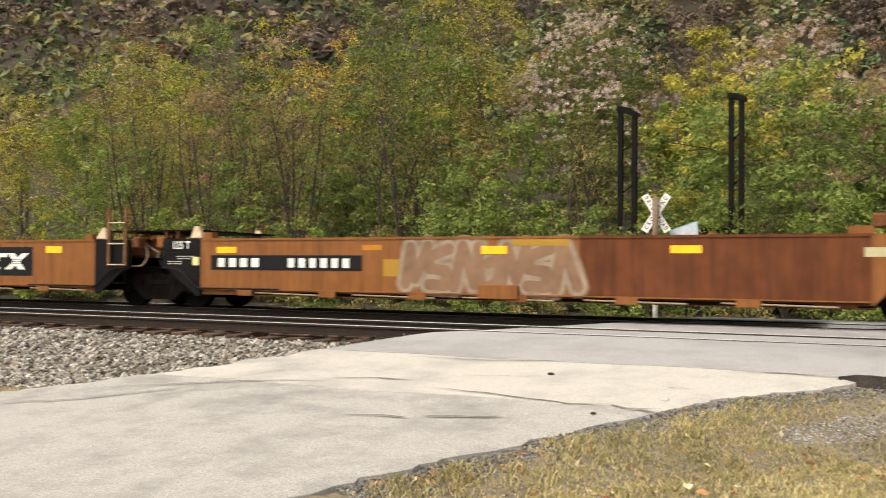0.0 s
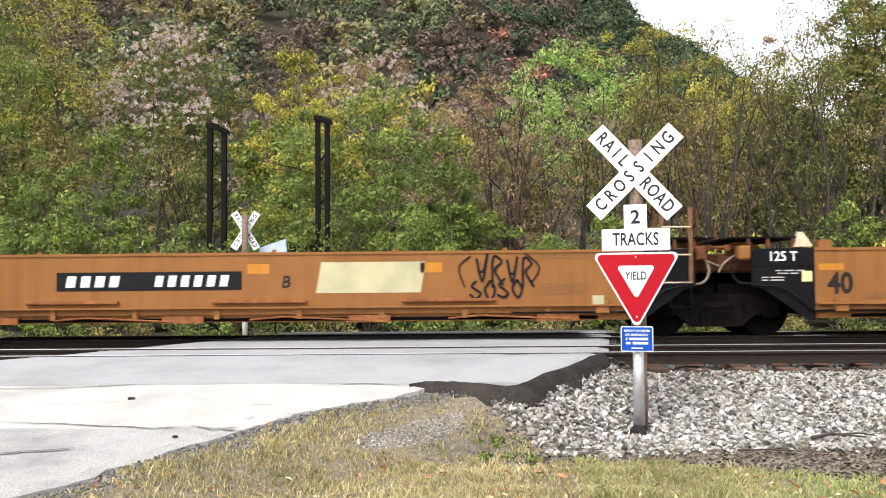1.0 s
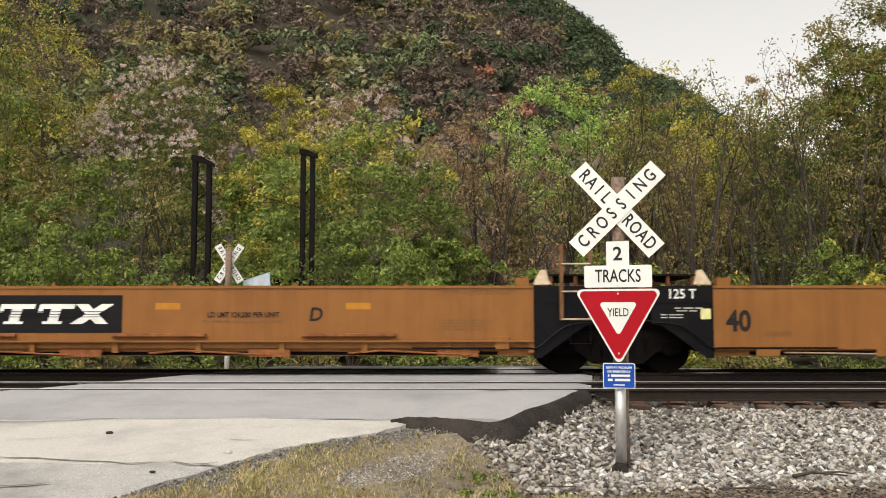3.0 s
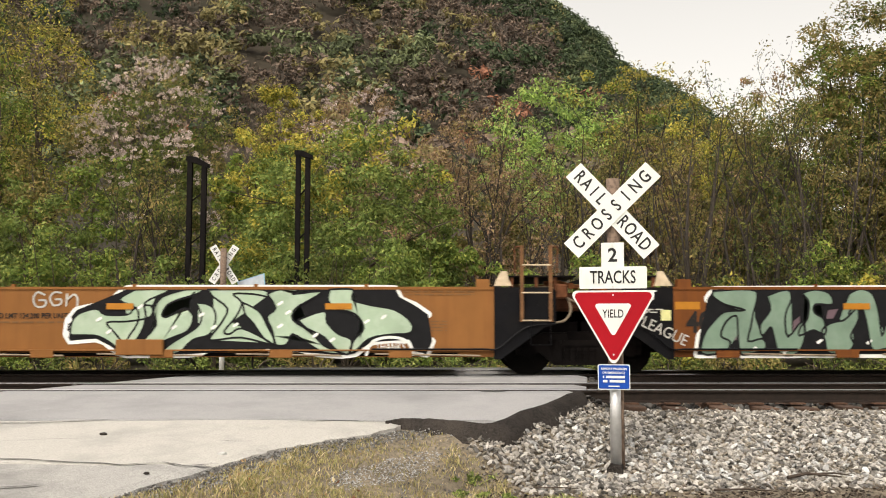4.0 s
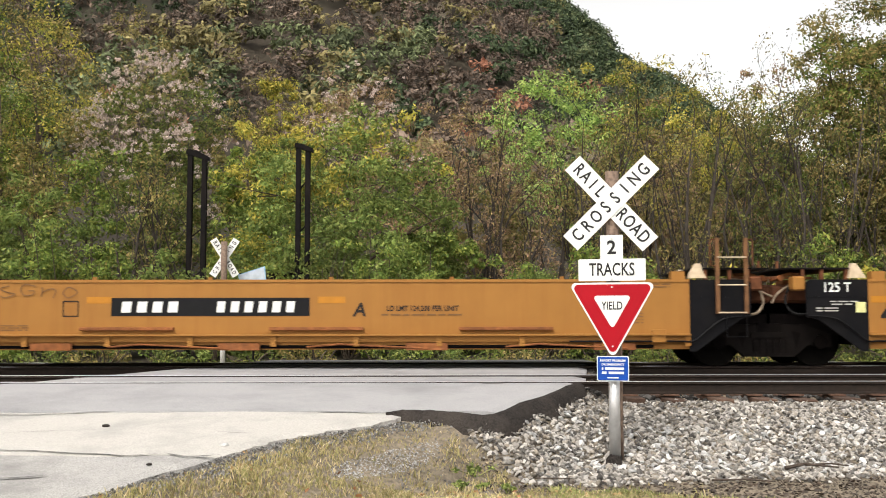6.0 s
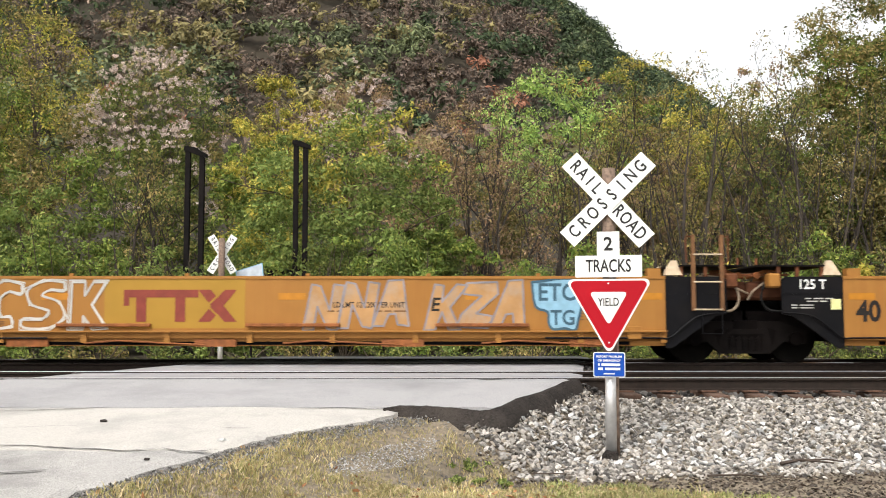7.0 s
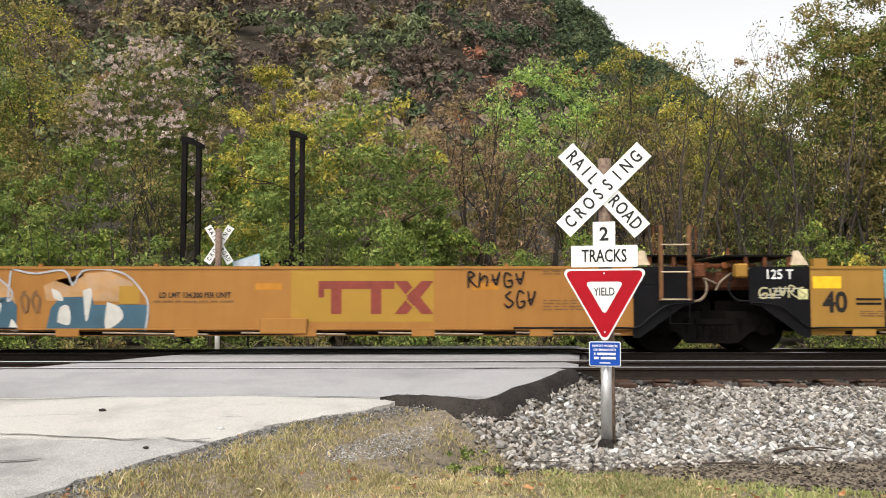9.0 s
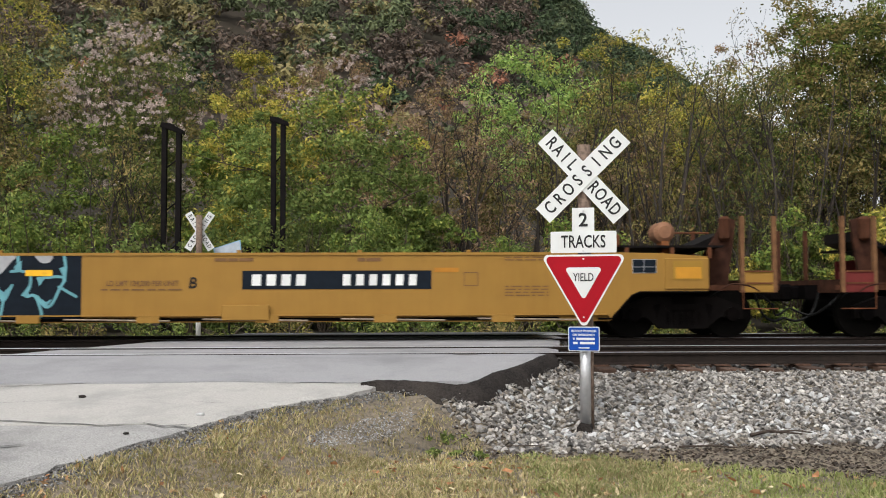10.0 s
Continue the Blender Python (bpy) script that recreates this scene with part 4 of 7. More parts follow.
def emblem(parent, x0, x1, z0, z1, material, back=None):
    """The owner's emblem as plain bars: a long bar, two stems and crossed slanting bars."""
    if back:
        e = decal("emblem_panel", parent, x0 - 0.25, x1 + 0.25, z0 - 0.16, z1 + 0.16, back, 0.004)
    else:
        e = parent
    L, h = x1 - x0, z1 - z0
    y0, y1 = FACE - 0.009, FACE - 0.004
    t = h * 0.24
    sk = h * 0.30 if back else 0.0
    def bar(pts):
        part("emblem_bar", prism(bmesh.new(), [(x + sk * (z - z0) / h, z) for x, z in pts], y0, y1), material, e)
    if back:
        bar([(x0, z1 - t), (x0 + L * 0.305, z1 - t), (x0 + L * 0.305, z1), (x0, z1)])
        bar([(x0 + L * 0.345, z1 - t), (x0 + L * 0.655, z1 - t), (x0 + L * 0.655, z1), (x0 + L * 0.345, z1)])
    else:
        bar([(x0, z1 - t), (x0 + L * 0.66, z1 - t), (x0 + L * 0.66, z1), (x0, z1)])
    if not back:
        bar([(x0, z1 - 0.5 * h), (x0 + 0.10, z1 - 0.5 * h), (x0 + 0.10, z1 - t), (x0, z1 - t)])
    for c in (0.155, 0.50):
        bar([(x0 + L * (c - 0.045), z0), (x0 + L * (c + 0.045), z0), (x0 + L * (c + 0.045), z1 - t), (x0 + L * (c - 0.045), z1 - t)])
        if back:
            bar([(x0 + L * (c - 0.085), z0), (x0 + L * (c - 0.045), z0), (x0 + L * (c - 0.045), z0 + 0.13 * h), (x0 + L * (c - 0.085), z0 + 0.13 * h)])
            bar([(x0 + L * (c + 0.045), z0), (x0 + L * (c + 0.085), z0), (x0 + L * (c + 0.085), z0 + 0.13 * h), (x0 + L * (c + 0.045), z0 + 0.13 * h)])
            bar([(x0 + L * (c - 0.155), z1 - 0.42 * h), (x0 + L * (c - 0.115), z1 - 0.42 * h), (x0 + L * (c - 0.115), z1 - t), (x0 + L * (c - 0.155), z1 - t)])
    w = L * 0.11
    a, b = x0 + L * 0.66, x1
    bar([(a, z0), (a + w, z0), (b, z1), (b - w, z1)])
    y0, y1 = FACE - 0.0115, FACE - 0.0092
    bar([(a, z1), (a + w, z1), (b, z0), (b - w, z0)])
    y0, y1 = FACE - 0.014, FACE - 0.0117
    if not back:
        m = (z0 + z1) / 2
        part("emblem_line", prism(bmesh.new(), [(b - w * 1.15, z1), (b - w * 0.95, z1), (b - w * 2.25, m), (b - w * 0.95, z0), (b - w * 1.15, z0), (b - w * 2.45, m)], y0, y1), M["gold_patch"], e)
    else:
        for k in range(3):
            z = z0 + h * (0.34 + 0.13 * k)
            part("emblem_line", prism(bmesh.new(), [(x0, z), (x1, z), (x1, z + 0.012), (x0, z + 0.012)], y0, y1), back, e)
    return e


TOP, LOW = 1.61, 0.34      # of the car's side above the rails


def wheelset(parent, x):
    """An axle with two flanged wheels; its origin is on the axle so that it can roll."""
    bm = bmesh.new()
    for s in (-1, 1):
        disc(bm, 0, s * 0.73, s * 0.87, 0, 0.455, 28)
        disc(bm, 0, s * 0.71, s * 0.73, 0, 0.48, 28)
        disc(bm, 0, s * 0.87, s * 0.95, 0, 0.10, 10)
        for k in range(4):
            a = k * math.pi / 2
            disc(bm, 0.27 * math.cos(a), s * 0.87, s * 0.876, 0.27 * math.sin(a), 0.035, 6)
    disc(bm, 0, -0.9, 0.9, 0, 0.08, 10)
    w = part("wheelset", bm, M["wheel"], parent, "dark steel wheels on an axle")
    w.location = (x, 0, 0.455)
    WHEELS.append(w)
    return w


WHEELS = []


def truck(parent, cx, half):
    """A freight truck: two side frames with springs, bolster, two wheelsets. A part of the unit."""
    t = tagged(new("truck"), "black cast-steel freight truck with roller bearings")
    t.parent = parent
    t.location = (cx, 0, 0)
    wheelset(t, -half)
    wheelset(t, half)
    for s in (-1, 1):
        y0, y1 = (-1.10, -0.93) if s < 0 else (0.93, 1.10)
        bm = bmesh.new()
        prism(bm, [(-half - 0.22, 0.36), (-half - 0.22, 0.60), (-half + 0.28, 0.78), (half - 0.28, 0.78), (half + 0.22, 0.60), (half + 0.22, 0.36), (half - 0.22, 0.40), (half - 0.48, 0.18), (-half + 0.48, 0.18), (-half + 0.22, 0.40)], y0, y1)
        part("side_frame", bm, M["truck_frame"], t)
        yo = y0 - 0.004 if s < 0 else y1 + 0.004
        # frame openings are thin plates on the casting, their shade put into the black
        part("frame_window_shade", bx(-0.32, 0.32, min(yo, yo + 0.002), max(yo, yo + 0.002), 0.25, 0.50), M["truck_black"], t)
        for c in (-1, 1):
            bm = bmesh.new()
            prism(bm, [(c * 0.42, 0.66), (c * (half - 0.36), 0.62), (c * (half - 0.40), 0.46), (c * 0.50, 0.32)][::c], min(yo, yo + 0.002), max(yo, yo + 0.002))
            part("frame_window_shade", bm, M["truck_black"], t)
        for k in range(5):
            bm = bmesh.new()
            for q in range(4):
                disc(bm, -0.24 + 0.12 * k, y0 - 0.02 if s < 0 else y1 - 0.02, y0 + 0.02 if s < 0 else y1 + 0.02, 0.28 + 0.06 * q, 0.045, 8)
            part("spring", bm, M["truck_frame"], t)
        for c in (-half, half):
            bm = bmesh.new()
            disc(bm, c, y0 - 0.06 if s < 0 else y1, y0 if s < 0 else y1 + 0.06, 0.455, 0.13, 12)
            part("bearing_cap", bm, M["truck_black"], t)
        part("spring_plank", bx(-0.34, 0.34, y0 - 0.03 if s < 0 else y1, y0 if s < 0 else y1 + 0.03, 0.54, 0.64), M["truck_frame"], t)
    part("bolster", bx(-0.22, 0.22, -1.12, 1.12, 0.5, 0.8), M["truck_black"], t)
    return t


def guide_cone(parent, x, y, z, h=0.30, material=None, turn=1):
    """A pointed container guide."""
    bm = bmesh.new()
    base = [bm.verts.new((x + a, y + b, z)) for a, b in ((-0.16, -0.09), (0.16, -0.09), (0.16, 0.09), (-0.16, 0.09))]
    mid = [bm.verts.new((x + a, y + b, z + h * 0.35)) for a, b in ((-0.13, -0.07), (0.11, -0.07), (0.11, 0.07), (-0.13, 0.07))]
    tip = [bm.verts.new((x + a + 0.03 * turn, y + b, z + h)) for a, b in ((-0.06, -0.03), (0.04, -0.03), (0.04, 0.03), (-0.06, 0.03))]
    for u, v in ((base, mid), (mid, tip)):
        for i in range(4):
            bm.faces.new((u[i], u[(i + 1) % 4], v[(i + 1) % 4], v[i]))
    bm.faces.new(tip)
    return part("guide_cone", bm, material or M["cone_white"], parent, "worn pale container guide")


def ladder(parent, x0, x1, z0, z1, material, y=-HALF - 0.06):
    for x, dx in ((x0, -1), (x1, 1)):
        part("ladder_post", bx(x - 0.032, x + 0.032, y - 0.03, y + 0.03, z0, z1), material, parent)
        bm = bmesh.new()
        tube(bm, [(x, y, z1 - 0.03), (x + 0.12 * dx, y, z1 - 0.03), (x + 0.13 * dx, y, z1 - 0.08), (x + 0.12 * dx, y, z1 - 0.5), (x, y, z1 - 0.52)], 0.013, 6)
        part("grab_handle", bm, M["rust"], parent)
    for k in range(3):
        z = z0 + 0.02 + k * 0.5
        bm = bmesh.new()
        tube(bm, [(x0, y - 0.03, z), (x1, y - 0.03, z)], 0.016, 6)
        part("rung", bm, M["cone_white"], parent)
    bm = bmesh.new()
    tube(bm, [(x0 + 0.15, y, z0), (x0 + 0.16, y, z0 - 0.42), (x1, y, z0 - 0.42), (x1, y, z0)], 0.012, 6)
    part("stirrup", bm, M["car_black"], parent)


def middle_end(u, face, front, paint):
    """The black end of a unit above a shared truck. face: where the coloured side stops; front: its front or its rear."""
    d = -1 if front else 1
    X = lambda a: face + d * a
    for s in (-1, 1):
        y0, y1 = (-HALF, -HALF + 0.05) if s < 0 else (HALF - 0.05, HALF)
        bm = prism(bmesh.new(), [(X(0), LOW - 0.04), (X(0), TOP - 0.01), (X(1.05), TOP - 0.01), (X(1.12), TOP - 0.07), (X(1.12), 0.92), (X(0.92), 0.88), (X(0.12), LOW - 0.04)], y0, y1)
        part("end_panel", bm, M["car_black"], u, "black end panel over the truck")
        part("panel_rib", bx(*sorted((X(0.02), X(1.1))), y0 - 0.012 if s < 0 else y1, y0 if s < 0 else y1 + 0.012, 1.285, 1.31), M["car_black"], u)
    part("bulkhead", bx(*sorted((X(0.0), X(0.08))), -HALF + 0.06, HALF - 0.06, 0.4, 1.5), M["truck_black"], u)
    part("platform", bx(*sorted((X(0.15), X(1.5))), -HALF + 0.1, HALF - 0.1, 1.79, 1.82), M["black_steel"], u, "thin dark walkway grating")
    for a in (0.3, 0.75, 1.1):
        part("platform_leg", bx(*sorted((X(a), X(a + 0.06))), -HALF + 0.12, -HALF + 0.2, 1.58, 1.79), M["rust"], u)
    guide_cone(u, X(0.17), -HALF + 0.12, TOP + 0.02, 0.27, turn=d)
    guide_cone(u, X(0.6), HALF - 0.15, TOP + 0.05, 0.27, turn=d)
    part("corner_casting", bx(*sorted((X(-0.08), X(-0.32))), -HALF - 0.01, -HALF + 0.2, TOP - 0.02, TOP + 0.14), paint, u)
    # near-black box added to close the see-through gap, standing in for the shade there
    part("dark_gap_filler", bx(*sorted((X(0.06), X(1.66))), -1.0, 1.0, 0.56, 0.98), M["truck_black"], u)
    # rusty connector, pipes and hoses over the truck
    part("draft_casting", bx(*sorted((X(0.6), X(1.63))), -1.15, 0.5, 1.18, 1.52, bevel=0.05), M["rust_mid"], u, "dark rusted casting over the joint")
    bm = prism(bmesh.new(), [(X(0.9), 1.60), (X(1.05), 1.66), (X(1.62), 1.34), (X(1.60), 1.24)][::-d], -1.02, -0.95)
    part("diagonal_arm", bm, M["rust"], u)
    bm = bmesh.new()
    tube(bm, [(X(0.95), -1.08, 1.70), (X(1.25), -1.08, 1.72), (X(1.6), -1.05, 1.60)], 0.035, 7)
    part("brake_pipe", bm, M["rust_orange"], u)
    part("corner_bracket", bx(*sorted((X(1.12), X(1.34))), -HALF + 0.02, -HALF + 0.3, 1.40, 1.66, bevel=0.03), M["rust"] if not front else paint, u)
    part("connector", bx(*sorted((X(1.0), X(1.62))), -0.35, 0.35, 0.92, 1.25, bevel=0.03), M["truck_black"], u, "greasy black articulated connector")
    part("connector_block", bx(*sorted((X(0.98), X(1.32))), -0.95, -0.55, 1.38, 1.62, bevel=0.03), M["rust_orange"], u)
    part("cross_pipe", bx(*sorted((X(0.85), X(1.62))), -1.2, -1.12, 1.62, 1.67, bevel=0.01), M["rust"], u)
    for a, zz in ((1.18, 1.66), (1.45, 1.64)):
        bm = bmesh.new()
        disc(bm, X(a), -1.24, -1.14, zz, 0.06, 10)
        part("pipe_clamp", bm, M["rust_orange"], u)
    bm = bmesh.new()
    disc(bm, X(1.35), -1.05, -0.8, 1.42, 0.12, 14)
    part("valve", bm, M["rust"], u)
    bm = bmesh.new()
    tube(bm, curve3([(X(1.1), -1.3, 1.55), (X(1.33), -1.32, 1.46), (X(1.42), -1.35, 1.2), (X(1.3), -1.38, 1.0), (X(1.05), -1.4, 0.97), (X(0.8), -1.41, 0.99)]), 0.024, 6)
    part("hose", bm, M["hose_grey"] if not front else M["hose"], u)
    hx = [(0.85, 1.58), (1.2, 1.55), (1.5, 1.36), (1.62, 1.18)] if front else [(0.7, 1.62), (1.1, 1.6), (1.38, 1.42), (1.64, 1.30)]
    bm = bmesh.new()
    tube(bm, curve3([(X(a), -1.2, z) for a, z in hx]), 0.02, 6)
    part("hose", bm, M["hose_grey"], u, "dusty tan air hose")
    # air line along the side, rising over the truck
    bm = bmesh.new()
    yb = -HALF - 0.05
    tube(bm, curve3([(X(-2.2), yb, LOW + 0.145), (X(-0.3), yb, LOW + 0.145), (X(0.05), yb, LOW + 0.15), (X(0.3), yb, 0.68), (X(0.55), yb, 0.86), (X(0.8), yb, 0.92), (X(1.1), yb, 0.94)]), 0.018, 6)
    part("air_line", bm, M["car_black"], u)
    if front:
        for q in (0.35, 0.75):
            bm = bmesh.new()
            tube(bm, [(X(q + 0.2), HALF - 0.1, 1.8), (X(q + 0.2), HALF - 0.1, 2.12)], 0.03, 6)
            part("far_post", bm, M["rust"], u)
    else:
        ladder(u, X(0.5), X(1.02), 0.98, 2.36, M["post_brown"])


def outer_end(u, face, front, paint):
    """The outer end of a car: raised body over its own truck, deck, end posts, coupler. face: where the side's full depth stops."""
    d = -1 if front else 1
    X = lambda a: face + d * a
    for s in (-1, 1):
        y0, y1 = (-HALF, -HALF + 0.06) if s < 0 else (HALF - 0.06, HALF)
        bm = prism(bmesh.new(), [(X(0), LOW), (X(0), TOP), (X(1.0), TOP - 0.02), (X(1.85), TOP - 0.08), (X(1.85), 0.86), (X(0.56), 0.86), (X(0.42), 0.80), (X(0.06), LOW + 0.02)], y0, y1)
        part("end_side", bm, paint, u)
        yb = y0 - 0.02 if s < 0 else y1 + 0.02
        bm = bmesh.new()
        tube(bm, [(X(-0.2), yb, LOW + 0.05), (X(0.06), yb, LOW + 0.05), (X(0.44), yb, 0.81), (X(0.58), yb, 0.87), (X(1.85), yb, 0.87)], 0.022, 6)
        part("edge_bead", bm, paint if front else M["truck_black"], u)
    part("bulkhead", bx(*sorted((X(0.1), X(0.18))), -HALF + 0.06, HALF - 0.06, 0.4, 1.5), M["truck_black"], u)
    part("side_box", bx(*sorted((X(1.05), X(1.87))), -HALF - 0.03, -HALF + 0.3, 0.92, 1.50, bevel=0.015), paint, u, "raised equipment box")
    part("deck", bx(*sorted((X(0.5), X(3.35))), -0.45, 0.45, 0.72, 1.0), M["truck_black"], u)
    part("deck_side", bx(*sorted((X(1.85), X(3.2))), -HALF + 0.05, -HALF + 0.15, 0.9, 1.0), M["rust_mid"], u)
    part("end_box", bx(*sorted((X(2.52), X(3.08))), -HALF - 0.02, -HALF + 0.25, 0.86, 1.24, bevel=0.012), paint, u, "painted box step at the end sill")
    part("end_sill", bx(*sorted((X(2.9), X(3.1))), -HALF, HALF, 0.85, 1.1), M["rust_dark"], u)
    for a, w in ((2.50, 0.036), (3.10, 0.036)):
        part("end_post", bx(*sorted((X(a - w), X(a + w))), -HALF - 0.02, -HALF + 0.06, 0.86, 2.28), M["post_brown"], u, "tall rusty end post")
        part("end_post", bx(*sorted((X(a - w), X(a + w))), HALF - 0.06, HALF + 0.02, 0.86, 2.2), M["rust_mid"], u)
    for z in (1.24, 1.02):
        part("step", bx(*sorted((X(2.55), X(3.05))), -HALF - 0.04, -HALF + 0.1, z, z + 0.025), M["rust"], u)
    bm = bmesh.new()
    tube(bm, [(X(2.5), -HALF - 0.02, 0.9), (X(2.5), -HALF - 0.02, 0.56), (X(3.15), -HALF - 0.02, 0.56)], 0.014, 6)
    part("stirrup", bm, M["rust"], u)
    # brake stand and slanting rusty plates
    bm = prism(bmesh.new(), [(X(1.6), 1.0), (X(2.45), 1.0), (X(2.62), 2.25), (X(2.40), 2.32), (X(2.2), 1.9)], -0.9, -0.8)
    part("end_plate", bm, M["rust_dark"], u, "tall rusted end plate")
    bm = prism(bmesh.new(), [(X(1.7), 1.55), (X(2.45), 1.85), (X(2.45), 2.05), (X(1.9), 1.8)], -0.7, 0.7)
    part("slope_plate", bm, M["black_steel"], u)
    part("vent_cap", bx(*sorted((X(2.28), X(2.48))), -1.05, -0.85, 1.85, 2.32, bevel=0.05), M["rust_mid"], u)
    part("platform", bx(*sorted((X(0.2), X(2.2))), -HALF + 0.12, HALF - 0.12, 1.70, 1.74), M["black_steel"], u, "dark walkway planking")
    for a in (0.35, 1.2, 1.9):
        part("platform_leg", bx(*sorted((X(a), X(a + 0.07))), -HALF + 0.12, -HALF + 0.2, 1.5, 1.7), M["rust"], u)
    if not front:
        bm = bmesh.new()
        tube(bm, [(X(1.22), -1.0, 2.02), (X(1.22), -0.93, 2.02)], 0.12, 20, 0.20)
        disc(bm, X(1.22), -0.93, -0.5, 2.02, 0.20, 20)
        part("roller", bm, M["drum"], u, "round weathered drum on a stand")
        part("drum_stand", bx(*sorted((X(1.16), X(1.30))), -0.97, -0.6, 1.55, 1.85), M["rust_orange"], u)
        bm = bmesh.new()
        tube(bm, [(X(1.4), -0.9, 2.0), (X(2.1), -0.9, 2.0)], 0.02, 6)
        part("brake_rod", bm, M["rust"], u)
    else:
        part("drum", bx(*sorted((X(0.95), X(1.3))), -1.0, -0.6, 1.74, 1.98, bevel=0.06), M["rust_orange"], u, "rusted brake cylinder")
    part("corner_casting", bx(*sorted((X(-0.35), X(0.05))), -HALF - 0.01, -HALF + 0.2, TOP - 0.01, TOP + 0.13), paint, u)
    part("guide_block", bx(*sorted((X(0.02), X(0.24))), -HALF + 0.05, -HALF + 0.25, TOP + 0.1, TOP + 0.34, bevel=0.03), M["rust"], u)
    bm = box(bmesh.new(), *sorted((X(3.05), X(3.62))), -0.14, 0.14, 0.72, 0.98, bevel=0.03)
    box(bm, *sorted((X(3.5), X(3.74))), -0.22, 0.18, 0.68, 1.02, bevel=0.05)
    part("coupler", bm, M["truck_black"], u, "black knuckle coupler")
    bm = bmesh.new()
    tube(bm, curve3([(X(3.1), -0.5, 0.85), (X(3.25), -0.5, 0.45), (X(3.5), -0.4, 0.30), (X(3.74), -0.3, 0.36)]), 0.028, 6)
    part("air_hose", bm, M["hose"], u)
    bm = bmesh.new()
    tube(bm, curve3([(X(2.95), -1.2, 0.85), (X(3.2), -1.2, 0.62), (X(3.4), -0.8, 0.42), (X(3.72), -0.6, 0.55)]), 0.022, 6)
    part("air_hose", bm, M["hose"], u)
    bm = bmesh.new()
    tube(bm, curve3([(X(2.1), -HALF - 0.02, 0.92), (X(2.3), -HALF - 0.02, 1.02), (X(2.62), -HALF - 0.02, 0.98), (X(2.8), -HALF - 0.02, 0.88)]), 0.015, 6)
    part("brake_rod", bm, M["rust_dark"], u)
    truck(u, X(1.52), 0.93)


def curve3(pts, n=5):
    a = curve_pts([(p[0], p[2]) for p in pts], n)
    ys = np.interp(np.linspace(0, len(pts) - 1, len(a)), range(len(pts)), [p[1] for p in pts])
    return [(x, float(y), z) for (x, z), y in zip(a, ys)]


def well_unit(label, paint, style, front, rear, cut=None, longer=0.0):
    """One unit of an articulated well car. x = 0 lies 0.45 m behind the start of its coloured side, z = 0 on the rails."""
    u = tagged(new("well_car_unit"), label, "rail car", "units of the passing train")
    x0, x1 = -0.45 - longer, 12.95
    a = x0 if front == "middle" else -0.6
    b = x1 if rear == "middle" else 13.2
    spans = [(a, b, paint)] if cut is None else [(a, cut[0], paint), (cut[0], b, cut[1])]
    for s in (-1, 1):
        y0, y1 = (-HALF, -HALF + 0.05) if s < 0 else (HALF - 0.05, HALF)
        for p, q, m in spans:
            part("side_wall", bx(p, q, y0, y1, LOW + 0.14, TOP - 0.05), m, u)
            part("top_chord", bx(p, q, y0 - 0.02, y1 + 0.02, TOP - 0.05, TOP), m, u)
            part("sill", bx(p, q, y0 + 0.07, y1 + 0.05, LOW, LOW + 0.14) if s < 0 else bx(p, q, y0 - 0.05, y1 - 0.07, LOW, LOW + 0.14), m, u)
    lo = M["rust_orange"] if style == "ribbed" else paint
    if style == "ribbed":
        part("flange", bx(a, b, -HALF - 0.10, -HALF, LOW + 0.25, LOW + 0.28), paint, u)
        for k in range(4):
            c = 2.75 + 3.43 * k
            if c + 0.85 < b:
                part("step_bar", bx(c - 0.85, c + 0.85, -HALF - 0.09, -HALF, LOW + 0.35, LOW + 0.41, bevel=0.008), lo, u)
        for k in range(9):
            c = 0.9 + 1.5 * k
            part("bracket", bx(c - 0.05, c + 0.05, -HALF - 0.045, -HALF, LOW + 0.06, LOW + 0.245), paint, u)
        part("jack_pad", bx(-0.22 + 0.1, 0.12, -HALF - 0.07, -HALF, LOW + 0.12, LOW + 0.36, bevel=0.01), paint, u)
        if rear == "middle":
            part("jack_pad", bx(12.25, 12.5, -HALF - 0.07, -HALF, LOW + 0.12, LOW + 0.36, bevel=0.01), paint, u)
        for k in range(3):
            bm = bmesh.new()
            c = 2.4 + 3.6 * k
            tube(bm, [(c, -HALF - 0.02, LOW + 0.05), (c + 0.6, -HALF - 0.03, LOW + 0.10), (c + 2.2, -HALF - 0.03, LOW + 0.02)], 0.018, 6)
            part("pipe", bm, M["rust_orange"], u)
        for k in range(4):
            c = 1.0 + 3.4 * k
            part("sill_box", bx(c, c + 0.75, -HALF - 0.03, -HALF + 0.02, LOW - 0.01, LOW + 0.12), lo, u)
    else:
        part("flange", bx(a, b, -HALF - 0.05, -HALF, LOW + 0.115, LOW + 0.14), paint, u)
        part("side_box", bx(6.15, 7.0, -HALF - 0.09, -HALF, LOW + 0.04, LOW + 0.32, bevel=0.012), paint, u)
        for k in range(6):
            c = 0.3 + 2.15 * k
            part("jack_pad", bx(c, c + 0.42, -HALF - 0.05, -HALF, LOW - 0.01, LOW + 0.12, bevel=0.008), paint, u)
        for k in range(5):
            bm = bmesh.new()
            c = 0.8 + 2.5 * k
            tube(bm, [(c, -HALF - 0.02, LOW + 0.06), (c + 1.9, -HALF - 0.03, LOW + 0.03)], 0.018, 6)
            part("pipe", bm, M["hose_grey"], u)
    part("floor", bx(0.2, 12.3, -HALF + 0.05, HALF - 0.05, LOW + 0.02, LOW + 0.08), M["truck_black"], u)
